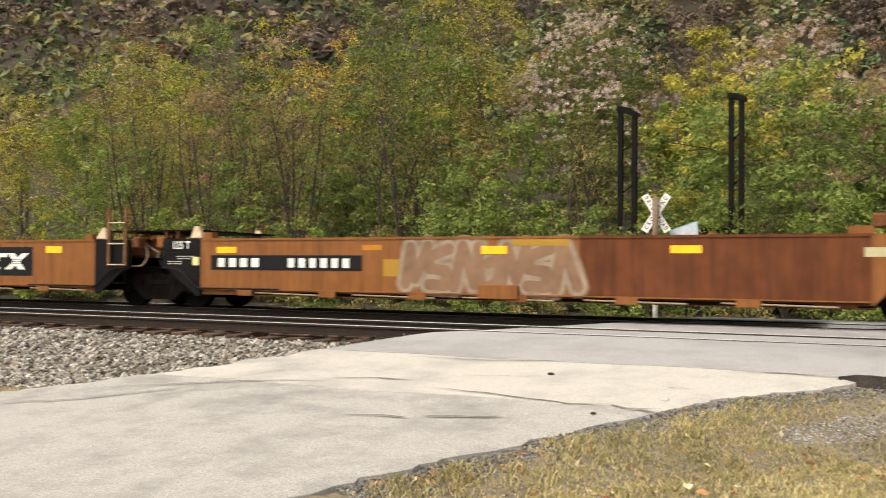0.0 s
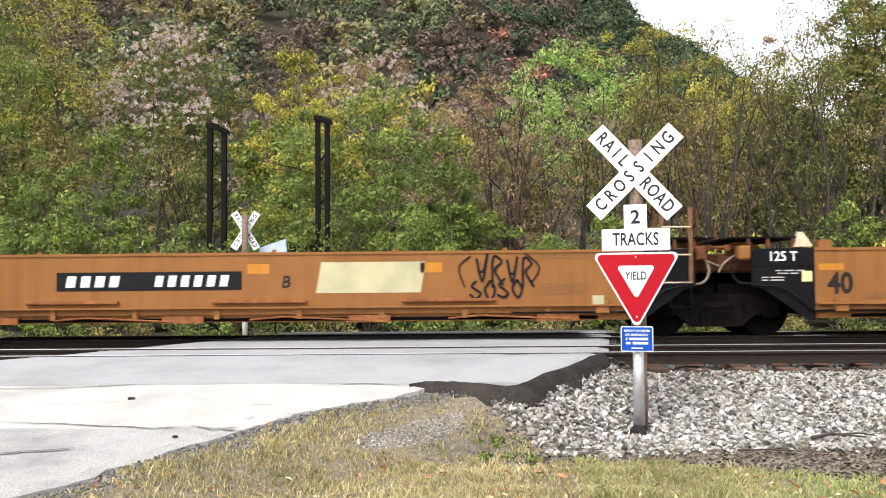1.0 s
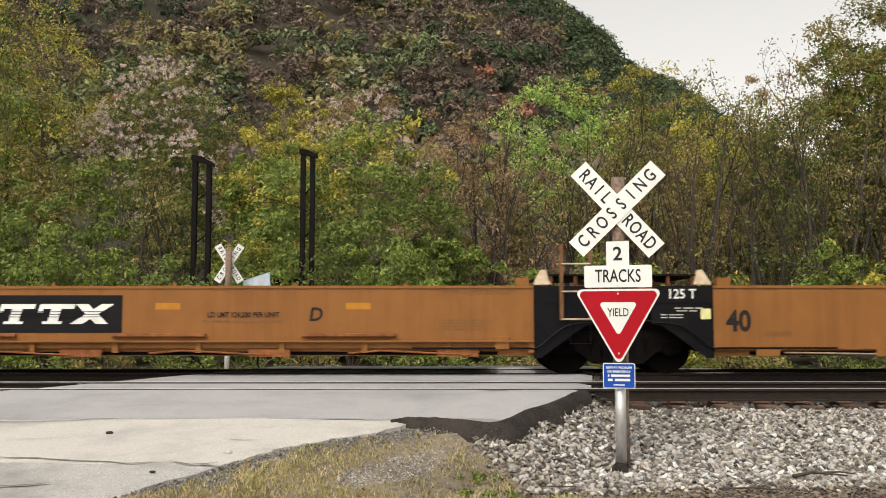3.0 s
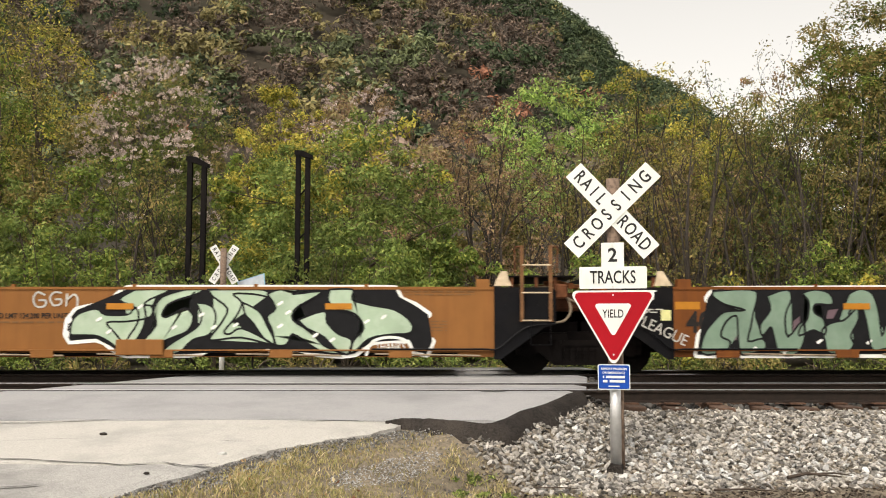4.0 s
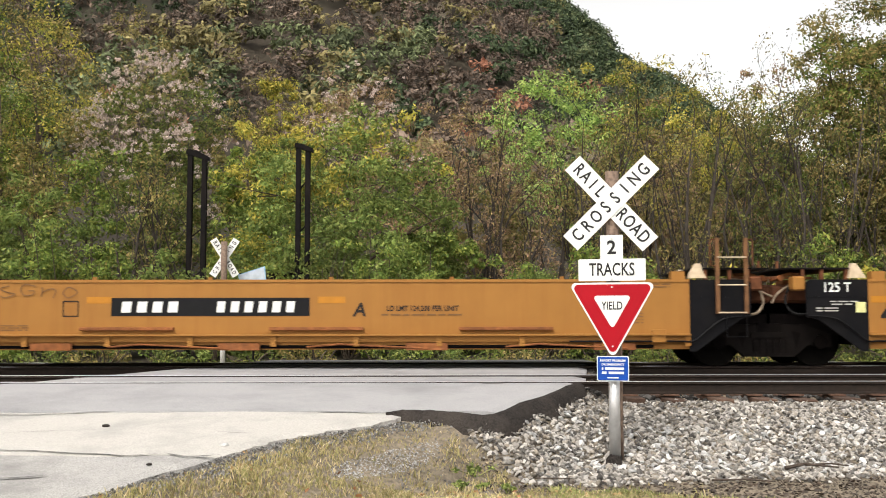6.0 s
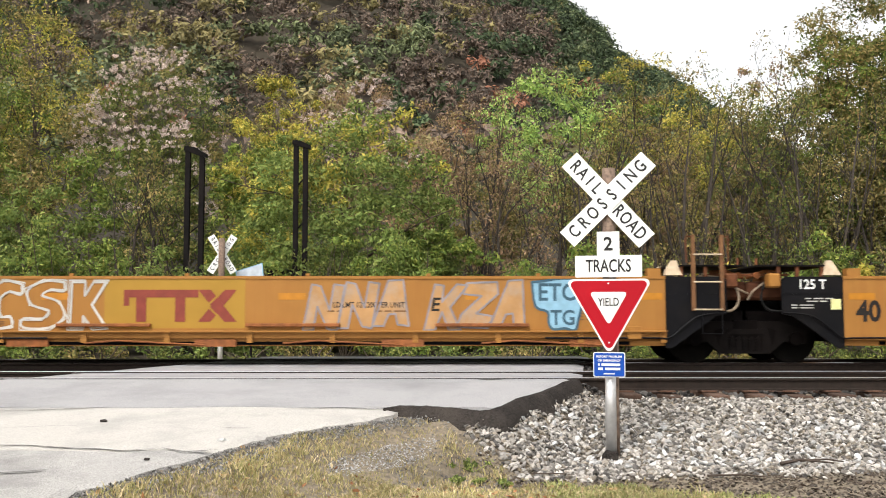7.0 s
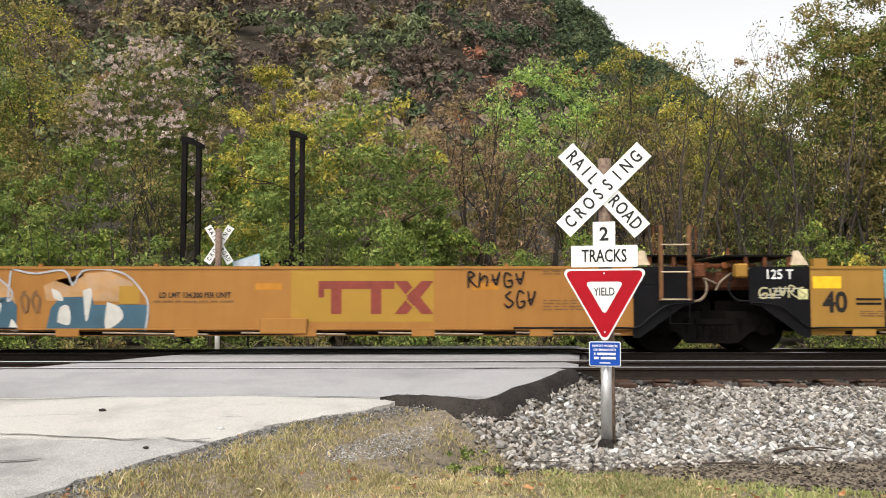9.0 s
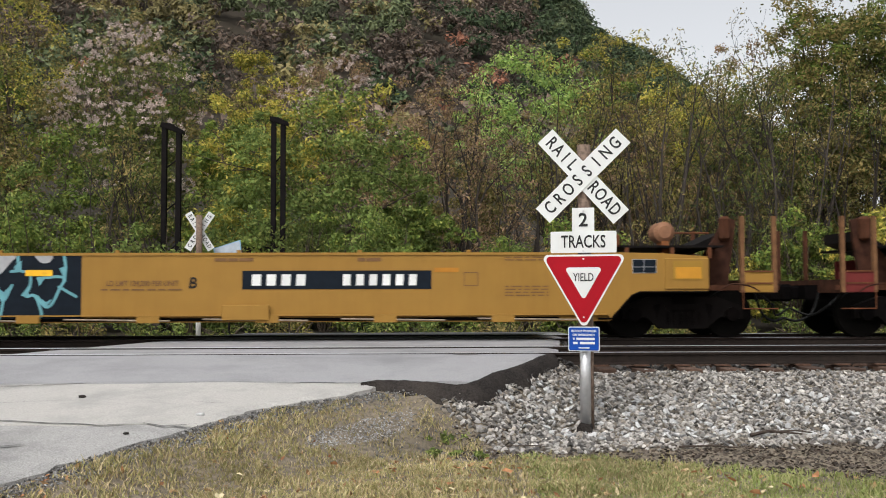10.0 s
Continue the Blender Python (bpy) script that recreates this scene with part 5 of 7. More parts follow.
    for c in (2.1, 4.2, 6.4, 8.6, 10.6):
        part("top_lug", bx(c, c + 0.07, -HALF - 0.01, -HALF + 0.05, TOP, TOP + 0.05), paint, u)
    (middle_end if front == "middle" else outer_end)(u, x0 if front == "middle" else -0.6, True, paint)
    (middle_end if rear == "middle" else outer_end)(u, x1 if rear == "middle" else 13.2, False, paint)
    if front == "middle":
        truck(u, -2.1 - longer, 0.94)
        u_num = lettering("125 T", 0.245, M["paint_white"], "load_mark", width=0.9, bold=0.016)
        put_mesh("load_mark", u_num, u, (-1.02 - longer, FACE - 0.006, 1.45))
        decal("yellow_tag", u, -0.68 - longer, -0.5 - longer, 1.0, 1.19, M["tag_yellow"])
        bars(u, -1.15 - longer, -0.6 - longer, 1.2, 0.022, M["paint_chalk"], 3)
        bars(u, -1.12 - longer, -0.75 - longer, 1.15, 0.022, M["paint_chalk"], 5)
        for q in (1.08, 1.03):
            bars(u, -1.4 - longer, -1.0 - longer, q, 0.02, M["paint_chalk"], 8)
    return u


def common_marks(u, ref_z=0.95, ink=None, forty=True):
    ink = ink or M["ink"]
    if forty:
        put_mesh("well_mark", lettering("40", 0.52, ink, "well_mark", width=0.86, bold=0.03), u, (0, FACE - 0.006, ref_z))
    for k, (a, z) in enumerate(((0.45, 0.78), (0.45, 0.74), (0.45, 0.70))):
        bars(u, a, a + 0.5, z, 0.018, M["ink_soft"], 20 + k)
    for k in range(4):
        bars(u, 11.3, 12.1, 0.82 + 0.055 * k, 0.02, M["ink_soft"], 40 + k)
    for k in range(2):
        bars(u, 11.3, 12.6, 1.47 + 0.05 * k, 0.02, M["ink_soft"], 50 + k)


def reflectors(u, xs, material, z=1.30, w=0.46, h=0.11):
    for x in xs:
        tagged(decal("reflector", u, x, x + w, z, z + h, material, 0.003), "flat reflective strip")


def load_text(u, x, z=1.08, ink=None):
    put_mesh("load_text", lettering("LD LMT 124,200 PER UNIT", 0.135, ink or M["ink"], "load_text", width=0.85), u, (x, FACE - 0.006, z))
    bars(u, x - 0.75, x + 0.75, z - 0.11, 0.03, M["ink_soft"], 60)


def unit_letter(u, ch, x, z=1.08, size=0.34):
    put_mesh("unit_letter", lettering(ch, size, M["ink"], "unit_letter", shear=0.15), u, (x, FACE - 0.006, z))


TRAIN, MADE = [], []
TRUE = 0.9495


def add(u, at):
    """Bring a drawn unit to its true size and note its place in the train."""
    MADE.append(u)
    TRAIN.append((u, at))
    return u


P = 15.809
B1, C1 = 7.278, 90.651
A5 = B1 - (4.34 + 16.94) * TRUE
D1 = C1 + 4 * P + (4.34 + 16.94) * TRUE

# first car: dull and rusted
u = add(well_unit("dull orange well car unit with a dark emblem panel", M["car_a"], "plain", "middle", "middle"), A5 - P - 0.26)
emblem(u, 8.4, 10.6, 0.86, 1.27, M["paint_white"], M["paint_black"])
reflectors(u, [11.3], M["reflector"], 1.28, 0.55, 0.17)
u = add(well_unit("rust-streaked orange well car unit with faded grey graffiti", M["car_a"], "plain", "middle", "outer", cut=(8.2, M["car_a_rust"]), longer=0.30), A5)
number_panel(u, -0.45, 3.5, 0.90, 1.23, M["paint_black"], M["paint_white"], 0.0)
burner(u, 4.5, 8.2, 0.5, 1.55, 4, M["paint_ghost"], M["paint_dust"], M["paint_ghost"], 7)
decal("pale_patch", u, 4.0, 4.45, 0.80, 1.15, M["gold_patch"])
reflectors(u, [-0.30, 9.9], M["reflector"], 1.28, 0.55, 0.14)
tagged(decal("reflector", u, 6.2, 6.75, 1.26, 1.42, M["reflector"], 0.02), "flat reflective strip")
reflectors(u, [3.5], M["reflector_dull"], 1.34)
tagged(decal("reflector", u, 14.35, 14.95, 1.12, 1.45, M["reflector"], 0.04), "large yellow reflective panel")
decal("pale_patch", u, 13.1, 13.8, 1.22, 1.38, M["paint_pale"])
decal("pale_patch", u, 6.85, 8.0, 1.42, 1.55, M["gold_patch"], 0.014)

# second car: orange, five units
u = add(well_unit("orange well car unit with ribbed side and black scrawl", M["car_b"], "ribbed", "outer", "middle"), B1)
common_marks(u)
number_panel(u, 2.45, 5.85, 0.93, 1.27, M["paint_black"], M["paint_white"], 0.18)
reflectors(u, [-1.3, 5.95, 9.1], M["reflector_dull"], 1.22, 0.4, 0.18)
unit_letter(u, "B", 6.65, 1.06, 0.30)
decal("pale_patch", u, 7.2, 9.1, 0.86, 1.42, M["paint_pale"], 0.003, 0.1)
scrawl(u, 10.1, 11.2, 0.98, 1.48, 7, M["paint_black"], 0.045, 4, label="black sprayed scrawl")
scrawl(u, 10.0, 11.0, 0.72, 1.05, 9, M["paint_black"], 0.045, 4)
stroke_mark(u, [curve_pts([(9.9, 0.95), (9.8, 1.3), (10.0, 1.5)]), curve_pts([(11.0, 1.55), (11.25, 1.3), (11.1, 1.0)])], 0.03, M["paint_black"], 5)
decal("tag", u, -0.62, -0.45, 0.99, 1.15, M["paint_pale"], 0.004)
decal("tag", u, 12.2, 12.4, 0.6, 0.78, M["paint_pale"], 0.08)

u = add(well_unit("orange well car unit with ribbed side and a black emblem panel", M["car_b"], "ribbed", "middle", "middle"), B1 + P)
common_marks(u)
emblem(u, 3.15, 5.2, 0.92, 1.28, M["paint_white"], M["paint_black"])
reflectors(u, [-0.38, 2.0, 6.0], M["reflector_dull"], 1.20, 0.45, 0.12)
load_text(u, 7.8)
unit_letter(u, "C", 9.0)
g = grid(9.27, 1.55)
zig = curve_pts([(5, 20), (22, 4), (20, 20), (38, 2), (35, 25), (55, 4), (55, 36), (78, 4), (80, 40), (98, 10), (103, 45), (124, 8), (130, 44)], 2)
loop = curve_pts([(150, 38), (176, 24), (182, 10), (164, 8), (150, 26), (156, 46), (182, 50), (196, 28), (194, 8)], 4)
p = stroke_mark(u, [g([(a + 5, b + 5) for a, b in zig]), g([(a + 6, b + 6) for a, b in loop])], 0.15, M["paint_black"], 2, "painted_tag", "pale zigzag scrawl with heavy black shadow")
stroke_mark(p, [g(zig)], 0.055, M["paint_grey"], 4, "painted_line")
stroke_mark(p, [g(loop)], 0.055, M["paint_grey"], 4, "painted_line")
reflectors(u, [12.2], M["reflector_dull"], 1.22, 0.45, 0.14)
decal("pale_patch", u, 11.75, 12.0, 1.25, 1.42, M["paint_pale"])

u = add(well_unit("clean orange well car unit with ribbed side and emblem panel", M["car_b"], "ribbed", "middle", "middle"), B1 + 2 * P)
common_marks(u)
emblem(u, 3.2, 5.25, 0.92, 1.28, M["paint_white"], M["paint_black"])
reflectors(u, [-0.38, 2.05, 6.1, 9.55], M["reflector_dull"], 1.18, 0.45, 0.12)
load_text(u, 7.7)
unit_letter(u, "D", 9.0)

u = add(well_unit("orange well car unit with large mint green graffiti", M["car_b"], "plain", "middle", "middle"), B1 + 3 * P)
common_marks(u)
unit_letter(u, "E", 3.4)
load_text(u, 4.6)
g = grid(5.2, 1.60)
piece(u, g, [(3, 82), (6, 57), (20, 40), (55, 33), (85, 20), (100, 6), (112, 2), (560, 2), (580, 3), (590, 22), (615, 32), (638, 48), (615, 48), (610, 82), (645, 95), (635, 117), (615, 112), (605, 92), (570, 92),
             (540, 95), (510, 116), (485, 119), (445, 116), (410, 107), (365, 110), (350, 100), (310, 94), (270, 98), (240, 114), (220, 117), (110, 118), (95, 114), (70, 95), (55, 90), (10, 94)],
      [[(10, 84), (12, 62), (25, 46), (55, 38), (70, 48), (110, 48), (122, 37), (150, 32), (150, 52), (110, 60), (74, 62), (90, 82), (110, 107), (120, 117), (105, 117), (85, 100), (60, 86), (30, 84)],
       [(122, 4), (180, 4), (170, 12), (140, 27), (142, 52), (135, 77), (118, 102), (110, 92), (128, 62), (125, 37), (95, 22)],
       [(210, 4), (240, 4), (230, 12), (185, 27), (170, 47), (180, 52), (210, 37), (225, 52), (215, 77), (180, 92), (150, 112), (125, 116), (135, 97), (160, 67), (155, 42), (170, 17)],
       [(230, 27), (255, 32), (265, 52), (255, 82), (225, 92), (200, 115), (170, 116), (190, 97), (230, 72), (240, 52)],
       [(250, 4), (310, 4), (350, 5), (360, 17), (330, 12), (295, 12), (310, 27), (300, 52), (280, 77), (290, 82), (310, 72), (350, 90), (362, 100), (310, 88), (270, 92), (255, 90), (275, 62), (285, 37), (260, 17)],
       [(312, 27), (340, 42), (355, 67), (370, 98), (352, 92), (330, 62), (316, 47)],
       [(355, 12), (375, 4), (410, 4), (400, 12), (450, 7), (430, 22), (405, 37), (400, 57), (430, 77), (455, 102), (485, 116), (455, 114), (425, 97), (400, 82), (390, 100), (370, 100), (365, 77), (355, 52), (370, 37)],
       [(410, 57), (455, 42), (460, 62), (480, 82), (503, 92), (500, 116), (480, 112), (455, 87), (425, 72)],
       [(465, 4), (505, 4), (505, 22), (540, 32), (580, 40), (608, 62), (606, 80), (570, 83), (535, 90), (512, 110), (500, 115), (508, 92), (525, 72), (510, 47), (475, 37), (462, 22)]],
      M["paint_mint"], M["paint_black"], M["paint_white"], [(60, 56), (78, 78), (132, 34), (192, 70), (240, 48), (262, 70), (300, 66), (378, 28), (392, 44), (378, 68), (440, 84), (470, 92), (530, 60), (560, 52)])
stroke_mark(u, [curve_pts(g([(530, 118), (540, 96), (565, 88), (590, 90), (606, 100), (612, 118)]))], 0.05, M["paint_white"], 9, "painted_arc")
for a in (5.95, 9.9):
    tagged(decal("reflector", u, a, a + 0.48, 1.20, 1.31, M["reflector_dull"], 0.034), "flat reflective strip")
scrawl(u, 4.6, 5.5, 1.25, 1.5, 21, M["paint_chalk"], 0.035, 3)
put_mesh("painted_word", lettering("THANKS", 0.2, M["paint_white"], "painted_word", width=0.7, bold=0.0), u, (11.08, FACE - 0.032, 0.52))

u = add(well_unit("worn brown-orange well car unit with mint green graffiti", M["car_b_worn"], "plain", "middle", "outer"), B1 + 4 * P)
common_marks(u)
g = grid(-0.04, 1.60)
p = piece(u, g, [(0, 118), (5, 85), (20, 65), (40, 45), (20, 20), (32, 4), (450, 2), (470, 15), (480, 55), (490, 85), (470, 117)],
          [[(30, 6), (95, 4), (108, 15), (100, 45), (95, 70), (90, 95), (115, 90), (120, 107), (90, 117), (75, 114), (72, 75), (70, 50), (52, 60), (42, 85), (58, 95), (52, 112), (40, 116), (8, 116), (12, 85), (30, 60), (50, 43), (85, 40), (50, 30), (30, 16)],
           [(125, 15), (160, 4), (168, 20), (156, 50), (160, 87), (185, 60), (190, 85), (175, 116), (145, 116), (135, 85), (130, 70), (115, 85), (112, 65), (130, 40)],
           [(185, 11), (210, 4), (235, 11), (240, 30), (210, 30), (208, 45), (225, 57), (225, 83), (205, 75), (180, 85), (182, 70), (195, 55), (198, 25)],
           [(235, 63), (260, 55), (280, 30), (285, 55), (270, 85), (275, 100), (260, 116), (230, 115), (225, 95), (220, 75)],
           [(270, 11), (290, 3), (310, 11), (320, 40), (325, 85), (335, 55), (340, 30), (350, 11), (370, 4), (375, 25), (365, 40), (355, 35), (348, 95), (320, 110), (305, 105), (300, 70), (290, 30), (278, 40), (260, 57), (250, 55)]],
          M["paint_mint_dark"], M["paint_black"], M["paint_white"], [(100, 108), (155, 112), (215, 95), (302, 96), (392, 104)])
ring = g([(415 + 42 * math.cos(k * 0.35), 58 + 42 * math.sin(k * 0.35)) for k in range(19)])
stroke_mark(p, [ring], 0.36, M["paint_black"], 5.2, "painted_outline")
stroke_mark(p, [ring], 0.28, M["paint_mint_dark"], 5.8, "painted_letter")
stroke_mark(p, [g([(415 + 18 * math.cos(k * 0.5), 50 + 18 * math.sin(k * 0.5)) for k in range(14)])], 0.09, M["paint_mint_dark"], 6.2, "painted_letter")
stroke_mark(p, [ring], 0.03, M["paint_black"], 6.6, "painted_outline")
for q in ([(170, 60), (182, 50), (180, 75), (168, 85)], [(232, 40), (250, 38), (240, 55), (228, 55)], [(60, 70), (72, 62), (70, 92), (60, 95)], [(380, 20), (392, 14), (380, 50)]):
    fill(p, g(q), M["paint_plum"], 2.7)
reflectors(u, [-0.42, 5.85], M["reflector_dull"], 1.2, 0.45, 0.14)
tagged(decal("reflector", u, 2.62, 3.1, 1.20, 1.31, M["reflector_dull"], 0.026), "flat reflective strip")
scrawl(u, 5.3, 6.2, 1.2, 1.5, 31, M["paint_chalk"], 0.034, 5, label="white sprayed handwriting")
scrawl(u, 5.2, 6.0, 0.66, 0.9, 32, M["paint_chalk"], 0.034, 5)
put_mesh("painted_word", lettering("IVY", 0.30, M["paint_chalk"], "painted_word", width=1.0, bold=0.0), u, (-1.12, FACE - 0.02, 1.15), 20)
put_mesh("painted_word", lettering("LEAGUE", 0.29, M["paint_chalk"], "painted_word", width=0.85, bold=0.0), u, (-0.62, FACE - 0.02, 0.80), 25)
unit_letter(u, "A", 5.6, 1.05, 0.4)
number_panel(u, 6.4, 9.85, 0.95, 1.28, M["paint_black"], M["paint_white"], 0.18)
bars(u, 8.35, 8.9, 1.48, 0.09, M["ink_soft"], 70, 0.02)
bars(u, 5.6, 6.7, 1.48, 0.07, M["ink_soft"], 71, 0.02)
reflectors(u, [9.9], M["reflector_dull"], 1.22, 0.5, 0.1)
stroke_mark(u, [[(10.5, 1.0), (10.5, 1.26), (10.76, 1.26), (10.76, 1.0), (10.5, 1.0)]], 0.02, M["ink_soft"], 2)
p = decal("data_plate", u, 13.55, 14.05, 1.22, 1.52, M["paint_chalk"], 0.006)
for a, b, c, d_ in ((13.57, 13.80, 1.34, 1.50), (13.82, 14.03, 1.34, 1.50), (13.57, 13.80, 1.27, 1.32), (13.82, 14.03, 1.27, 1.32)):
    part("plate_field", bx(a, b, FACE - 0.009, FACE - 0.006, c, d_), M["ink"], p)
decal("pale_patch", u, 12.55, 12.75, 0.62, 0.82, M["paint_pale"])
decal("orange_panel", u, 14.4, 14.95, 1.1, 1.44, M["panel_orange"], 0.04)

# third car: yellow, five units
u = add(well_unit("yellow-orange well car unit with ribbed side", M["car_c"], "ribbed", "outer", "middle"), C1)
common_marks(u)
number_panel(u, 2.45, 6.05, 0.95, 1.28, M["paint_black"], M["paint_white"], 0.12)
stroke_mark(u, [[(1.58, 0.95), (1.58, 1.22), (1.85, 1.22), (1.85, 0.95), (1.58, 0.95)]], 0.02, M["ink"], 2)
reflectors(u, [2.0, 6.2], M["reflector_dull"], 1.18, 0.5, 0.12)
unit_letter(u, "A", 6.95, 1.05, 0.34)
load_text(u, 8.1)
scrawl(u, 0.4, 1.9, 1.3, 1.5, 41, M["ink_soft"], 0.02, 4)
decal("orange_panel", u, -1.5, -1.1, 1.05, 1.45, M["reflector_dull"], 0.004)
for k in range(4):
    bars(u, -2.1, -1.4, 0.98 + 0.07 * k, 0.02, M["ink_soft"], 80 + k)
decal("orange_panel", u, -2.4, -1.1, 0.9, 1.48, M["gold_patch"], 0.032)

u = add(well_unit("yellow-orange well car unit with white and grey graffiti", M["car_c"], "ribbed", "middle", "middle"), C1 + P)
common_marks(u)
decal("gold_panel", u, 2.75, 5.3, 0.66, 1.55, M["gold_patch"], 0.002)
emblem(u, 3.1, 5.15, 0.78, 1.36, M["paint_maroon"])
g = grid(0.55, 1.60)
word = [[(68, 14), (35, 8), (12, 32), (10, 70), (24, 90), (52, 86), (48, 70), (32, 70), (30, 40), (46, 27), (66, 32), (68, 14)],
        [(142, 10), (108, 8), (78, 24), (86, 50), (116, 60), (106, 74), (72, 74), (72, 90), (118, 90), (144, 70), (132, 44), (104, 34), (118, 24), (142, 26), (142, 10)],
        [(156, 10), (154, 90), (178, 90), (177, 70), (192, 90), (216, 88), (192, 50), (216, 10), (194, 10), (179, 34), (180, 10), (156, 10)]]
for k, w in enumerate(word):
    q = g(w)
    stroke_mark(u, [curve_pts(q, 3) if k < 2 else q], 0.04, M["paint_chalk"], 2 + 0.5 * k, "painted_letter", "white outlined sprayed letter")
    c = [sum(a for a, b in w) / len(w), sum(b for a, b in w) / len(w)]
    stroke_mark(u, [g([(c[0] + 1.16 * (a - c[0]), c[1] + 1.10 * (b - c[1])) for a, b in w])], 0.022, M["paint_chalk"], 4 + 0.5 * k, "painted_outline")
outline_letters(u, 6.35, 8.25, 0.66, 1.50, "nna", M["paint_lilac"], M["paint_haze"], 0.035, 0.12)
outline_letters(u, 8.55, 10.35, 0.66, 1.50, "ksa", M["paint_lilac"], M["paint_haze"], 0.035, 0.2)
blob = curve_pts([(10.52, 1.50), (10.58, 1.06), (10.80, 0.96), (10.82, 0.76), (10.90, 0.64), (11.12, 0.66), (11.30, 0.62), (11.36, 0.82), (11.42, 1.06), (11.46, 1.30), (11.30, 1.54), (11.0, 1.56), (10.75, 1.52), (10.52, 1.50)], 3)
g = part("painted_letter", prism(bmesh.new(), blob[:-1], FACE - 0.009, FACE - 0.006), M["paint_sky"], u, "pale blue sprayed bubble letters")
stroke_mark(g, [blob], 0.045, M["paint_blue"], 4, "painted_outline")
put_mesh("painted_word", lettering("ETO", 0.44, M["paint_blue"], "painted_word", width=0.9, bold=0.02), g, (11.0, FACE - 0.012, 1.30))
put_mesh("painted_word", lettering("TG", 0.38, M["paint_blue"], "painted_word", width=0.9, bold=0.02), g, (11.08, FACE - 0.012, 0.84))
unit_letter(u, "E", 8.75)
load_text(u, 7.55)
reflectors(u, [-0.4, 1.6, 5.9, 9.3, 12.4], M["reflector_dull"], 1.18, 0.5, 0.12)

u = add(well_unit("yellow-orange well car unit with plain side and maroon emblem", M["car_c"], "plain", "middle", "middle"), C1 + 2 * P)
common_marks(u)
unit_letter(u, "D", 3.6, 1.08, 0.38)
load_text(u, 4.85, 1.09)
decal("gold_panel", u, 6.9, 9.8, 0.62, 1.55, M["gold_patch"], 0.002)
emblem(u, 7.4, 9.5, 0.74, 1.36, M["paint_maroon"])
reflectors(u, [-0.35, 2.85, 6.05, 10.1, 12.45], M["reflector_dull"], 1.18, 0.48, 0.12)
bars(u, 5.8, 6.7, 1.5, 0.07, M["ink"], 91, 0.02)
stroke_mark(u, [[(3.4, 0.85), (3.6, 0.82), (3.95, 0.81)]], 0.02, M["ink"], 2)

u = add(well_unit("yellow-orange well car unit with blue and white graffiti", M["car_c"], "plain", "middle", "middle"), C1 + 3 * P)
common_marks(u)
g = grid(0.2, 1.60)
p = fill(u, g([(66, 24), (84, 6), (120, 22), (140, 44), (148, 72), (146, 112), (80, 114), (64, 74)]), M["paint_haze"], 1.5, "painted_letter", "pale sprayed letter with a blue lower half")
fill(p, g([(214, 24), (240, 34), (268, 12), (310, 8), (352, 28), (360, 62), (200, 60), (194, 34)]), M["paint_haze"], 1.7)
fill(p, g([(20, 113), (25, 92), (40, 90), (60, 106), (80, 102), (84, 58), (134, 53), (148, 68), (148, 113)]), M["paint_blue"], 2.2)
fill(p, g([(200, 113), (208, 73), (224, 54), (280, 52), (284, 67), (330, 67), (380, 67), (382, 92), (370, 104), (376, 114), (320, 108)]), M["paint_blue"], 2.4)
for q in ([(100, 66), (120, 64), (118, 82), (108, 95)], [(135, 112), (140, 92), (152, 113)], [(220, 98), (224, 72), (240, 70), (242, 102)], [(264, 42), (280, 40), (276, 82), (270, 95)], [(307, 62), (330, 72), (335, 92), (305, 110)],
          [(94, 28), (106, 52), (92, 54)], [(208, 38), (222, 44), (230, 60), (214, 56)]):
    fill(p, soft(g(q)), M["paint_chalk"], 3.0, "painted_patch")
for k, q in enumerate(([(66, 24), (62, 70), (64, 60), (66, 24), (84, 4), (122, 26), (140, 46), (132, 60), (136, 8)], [(140, 4), (180, 12), (230, 6), (246, 32), (262, 8), (300, 4), (340, 14), (366, 40), (380, 66), (376, 112)], [(22, 112), (26, 90), (44, 92), (58, 108)])):
    stroke_mark(p, [curve_pts(g(q), 3)], 0.035, M["paint_grey"], 3.6 + 0.3 * k, "painted_outline")
fill(p, g([(36, 74), (84, 74), (84, 98), (60, 106), (40, 90)]), M["gold_patch"], 2.8, "painted_patch")
fill(p, g([(328, 34), (364, 34), (364, 66), (328, 66)]), M["gold_patch"], 2.8, "painted_patch")
for a in (158, 178):
    stroke_mark(p, [curve_pts(g([(a, 46), (a + 10, 56), (a + 8, 78)]), 3), curve_pts(g([(a + 4, 44), (a - 3, 58), (a + 4, 80)]), 3)], 0.05, M["ink_soft"], 3.2, "painted_numeral")
load_text(u, 4.95)
decal("gold_panel", u, 6.7, 9.3, 0.6, 1.55, M["gold_patch"], 0.002)
emblem(u, 7.2, 9.3, 0.74, 1.34, M["paint_maroon"])
scrawl(u, 9.9, 11.0, 1.25, 1.5, 62, M["paint_black"], 0.035, 5, label="black sprayed handwriting")
scrawl(u, 10.6, 11.2, 0.85, 1.15, 63, M["paint_black"], 0.035, 3)
reflectors(u, [-0.38, 2.9, 6.05, 10.0], M["reflector_dull"], 1.18, 0.48, 0.12)
reflectors(u, [12.45], M["reflector"], 1.18, 0.5, 0.22)
for k in range(2):
    part("mark_bar", bx(0.32, 0.75, FACE - 0.02, FACE, 0.80 + 0.09 * k, 0.84 + 0.09 * k), M["paint_black"], u)

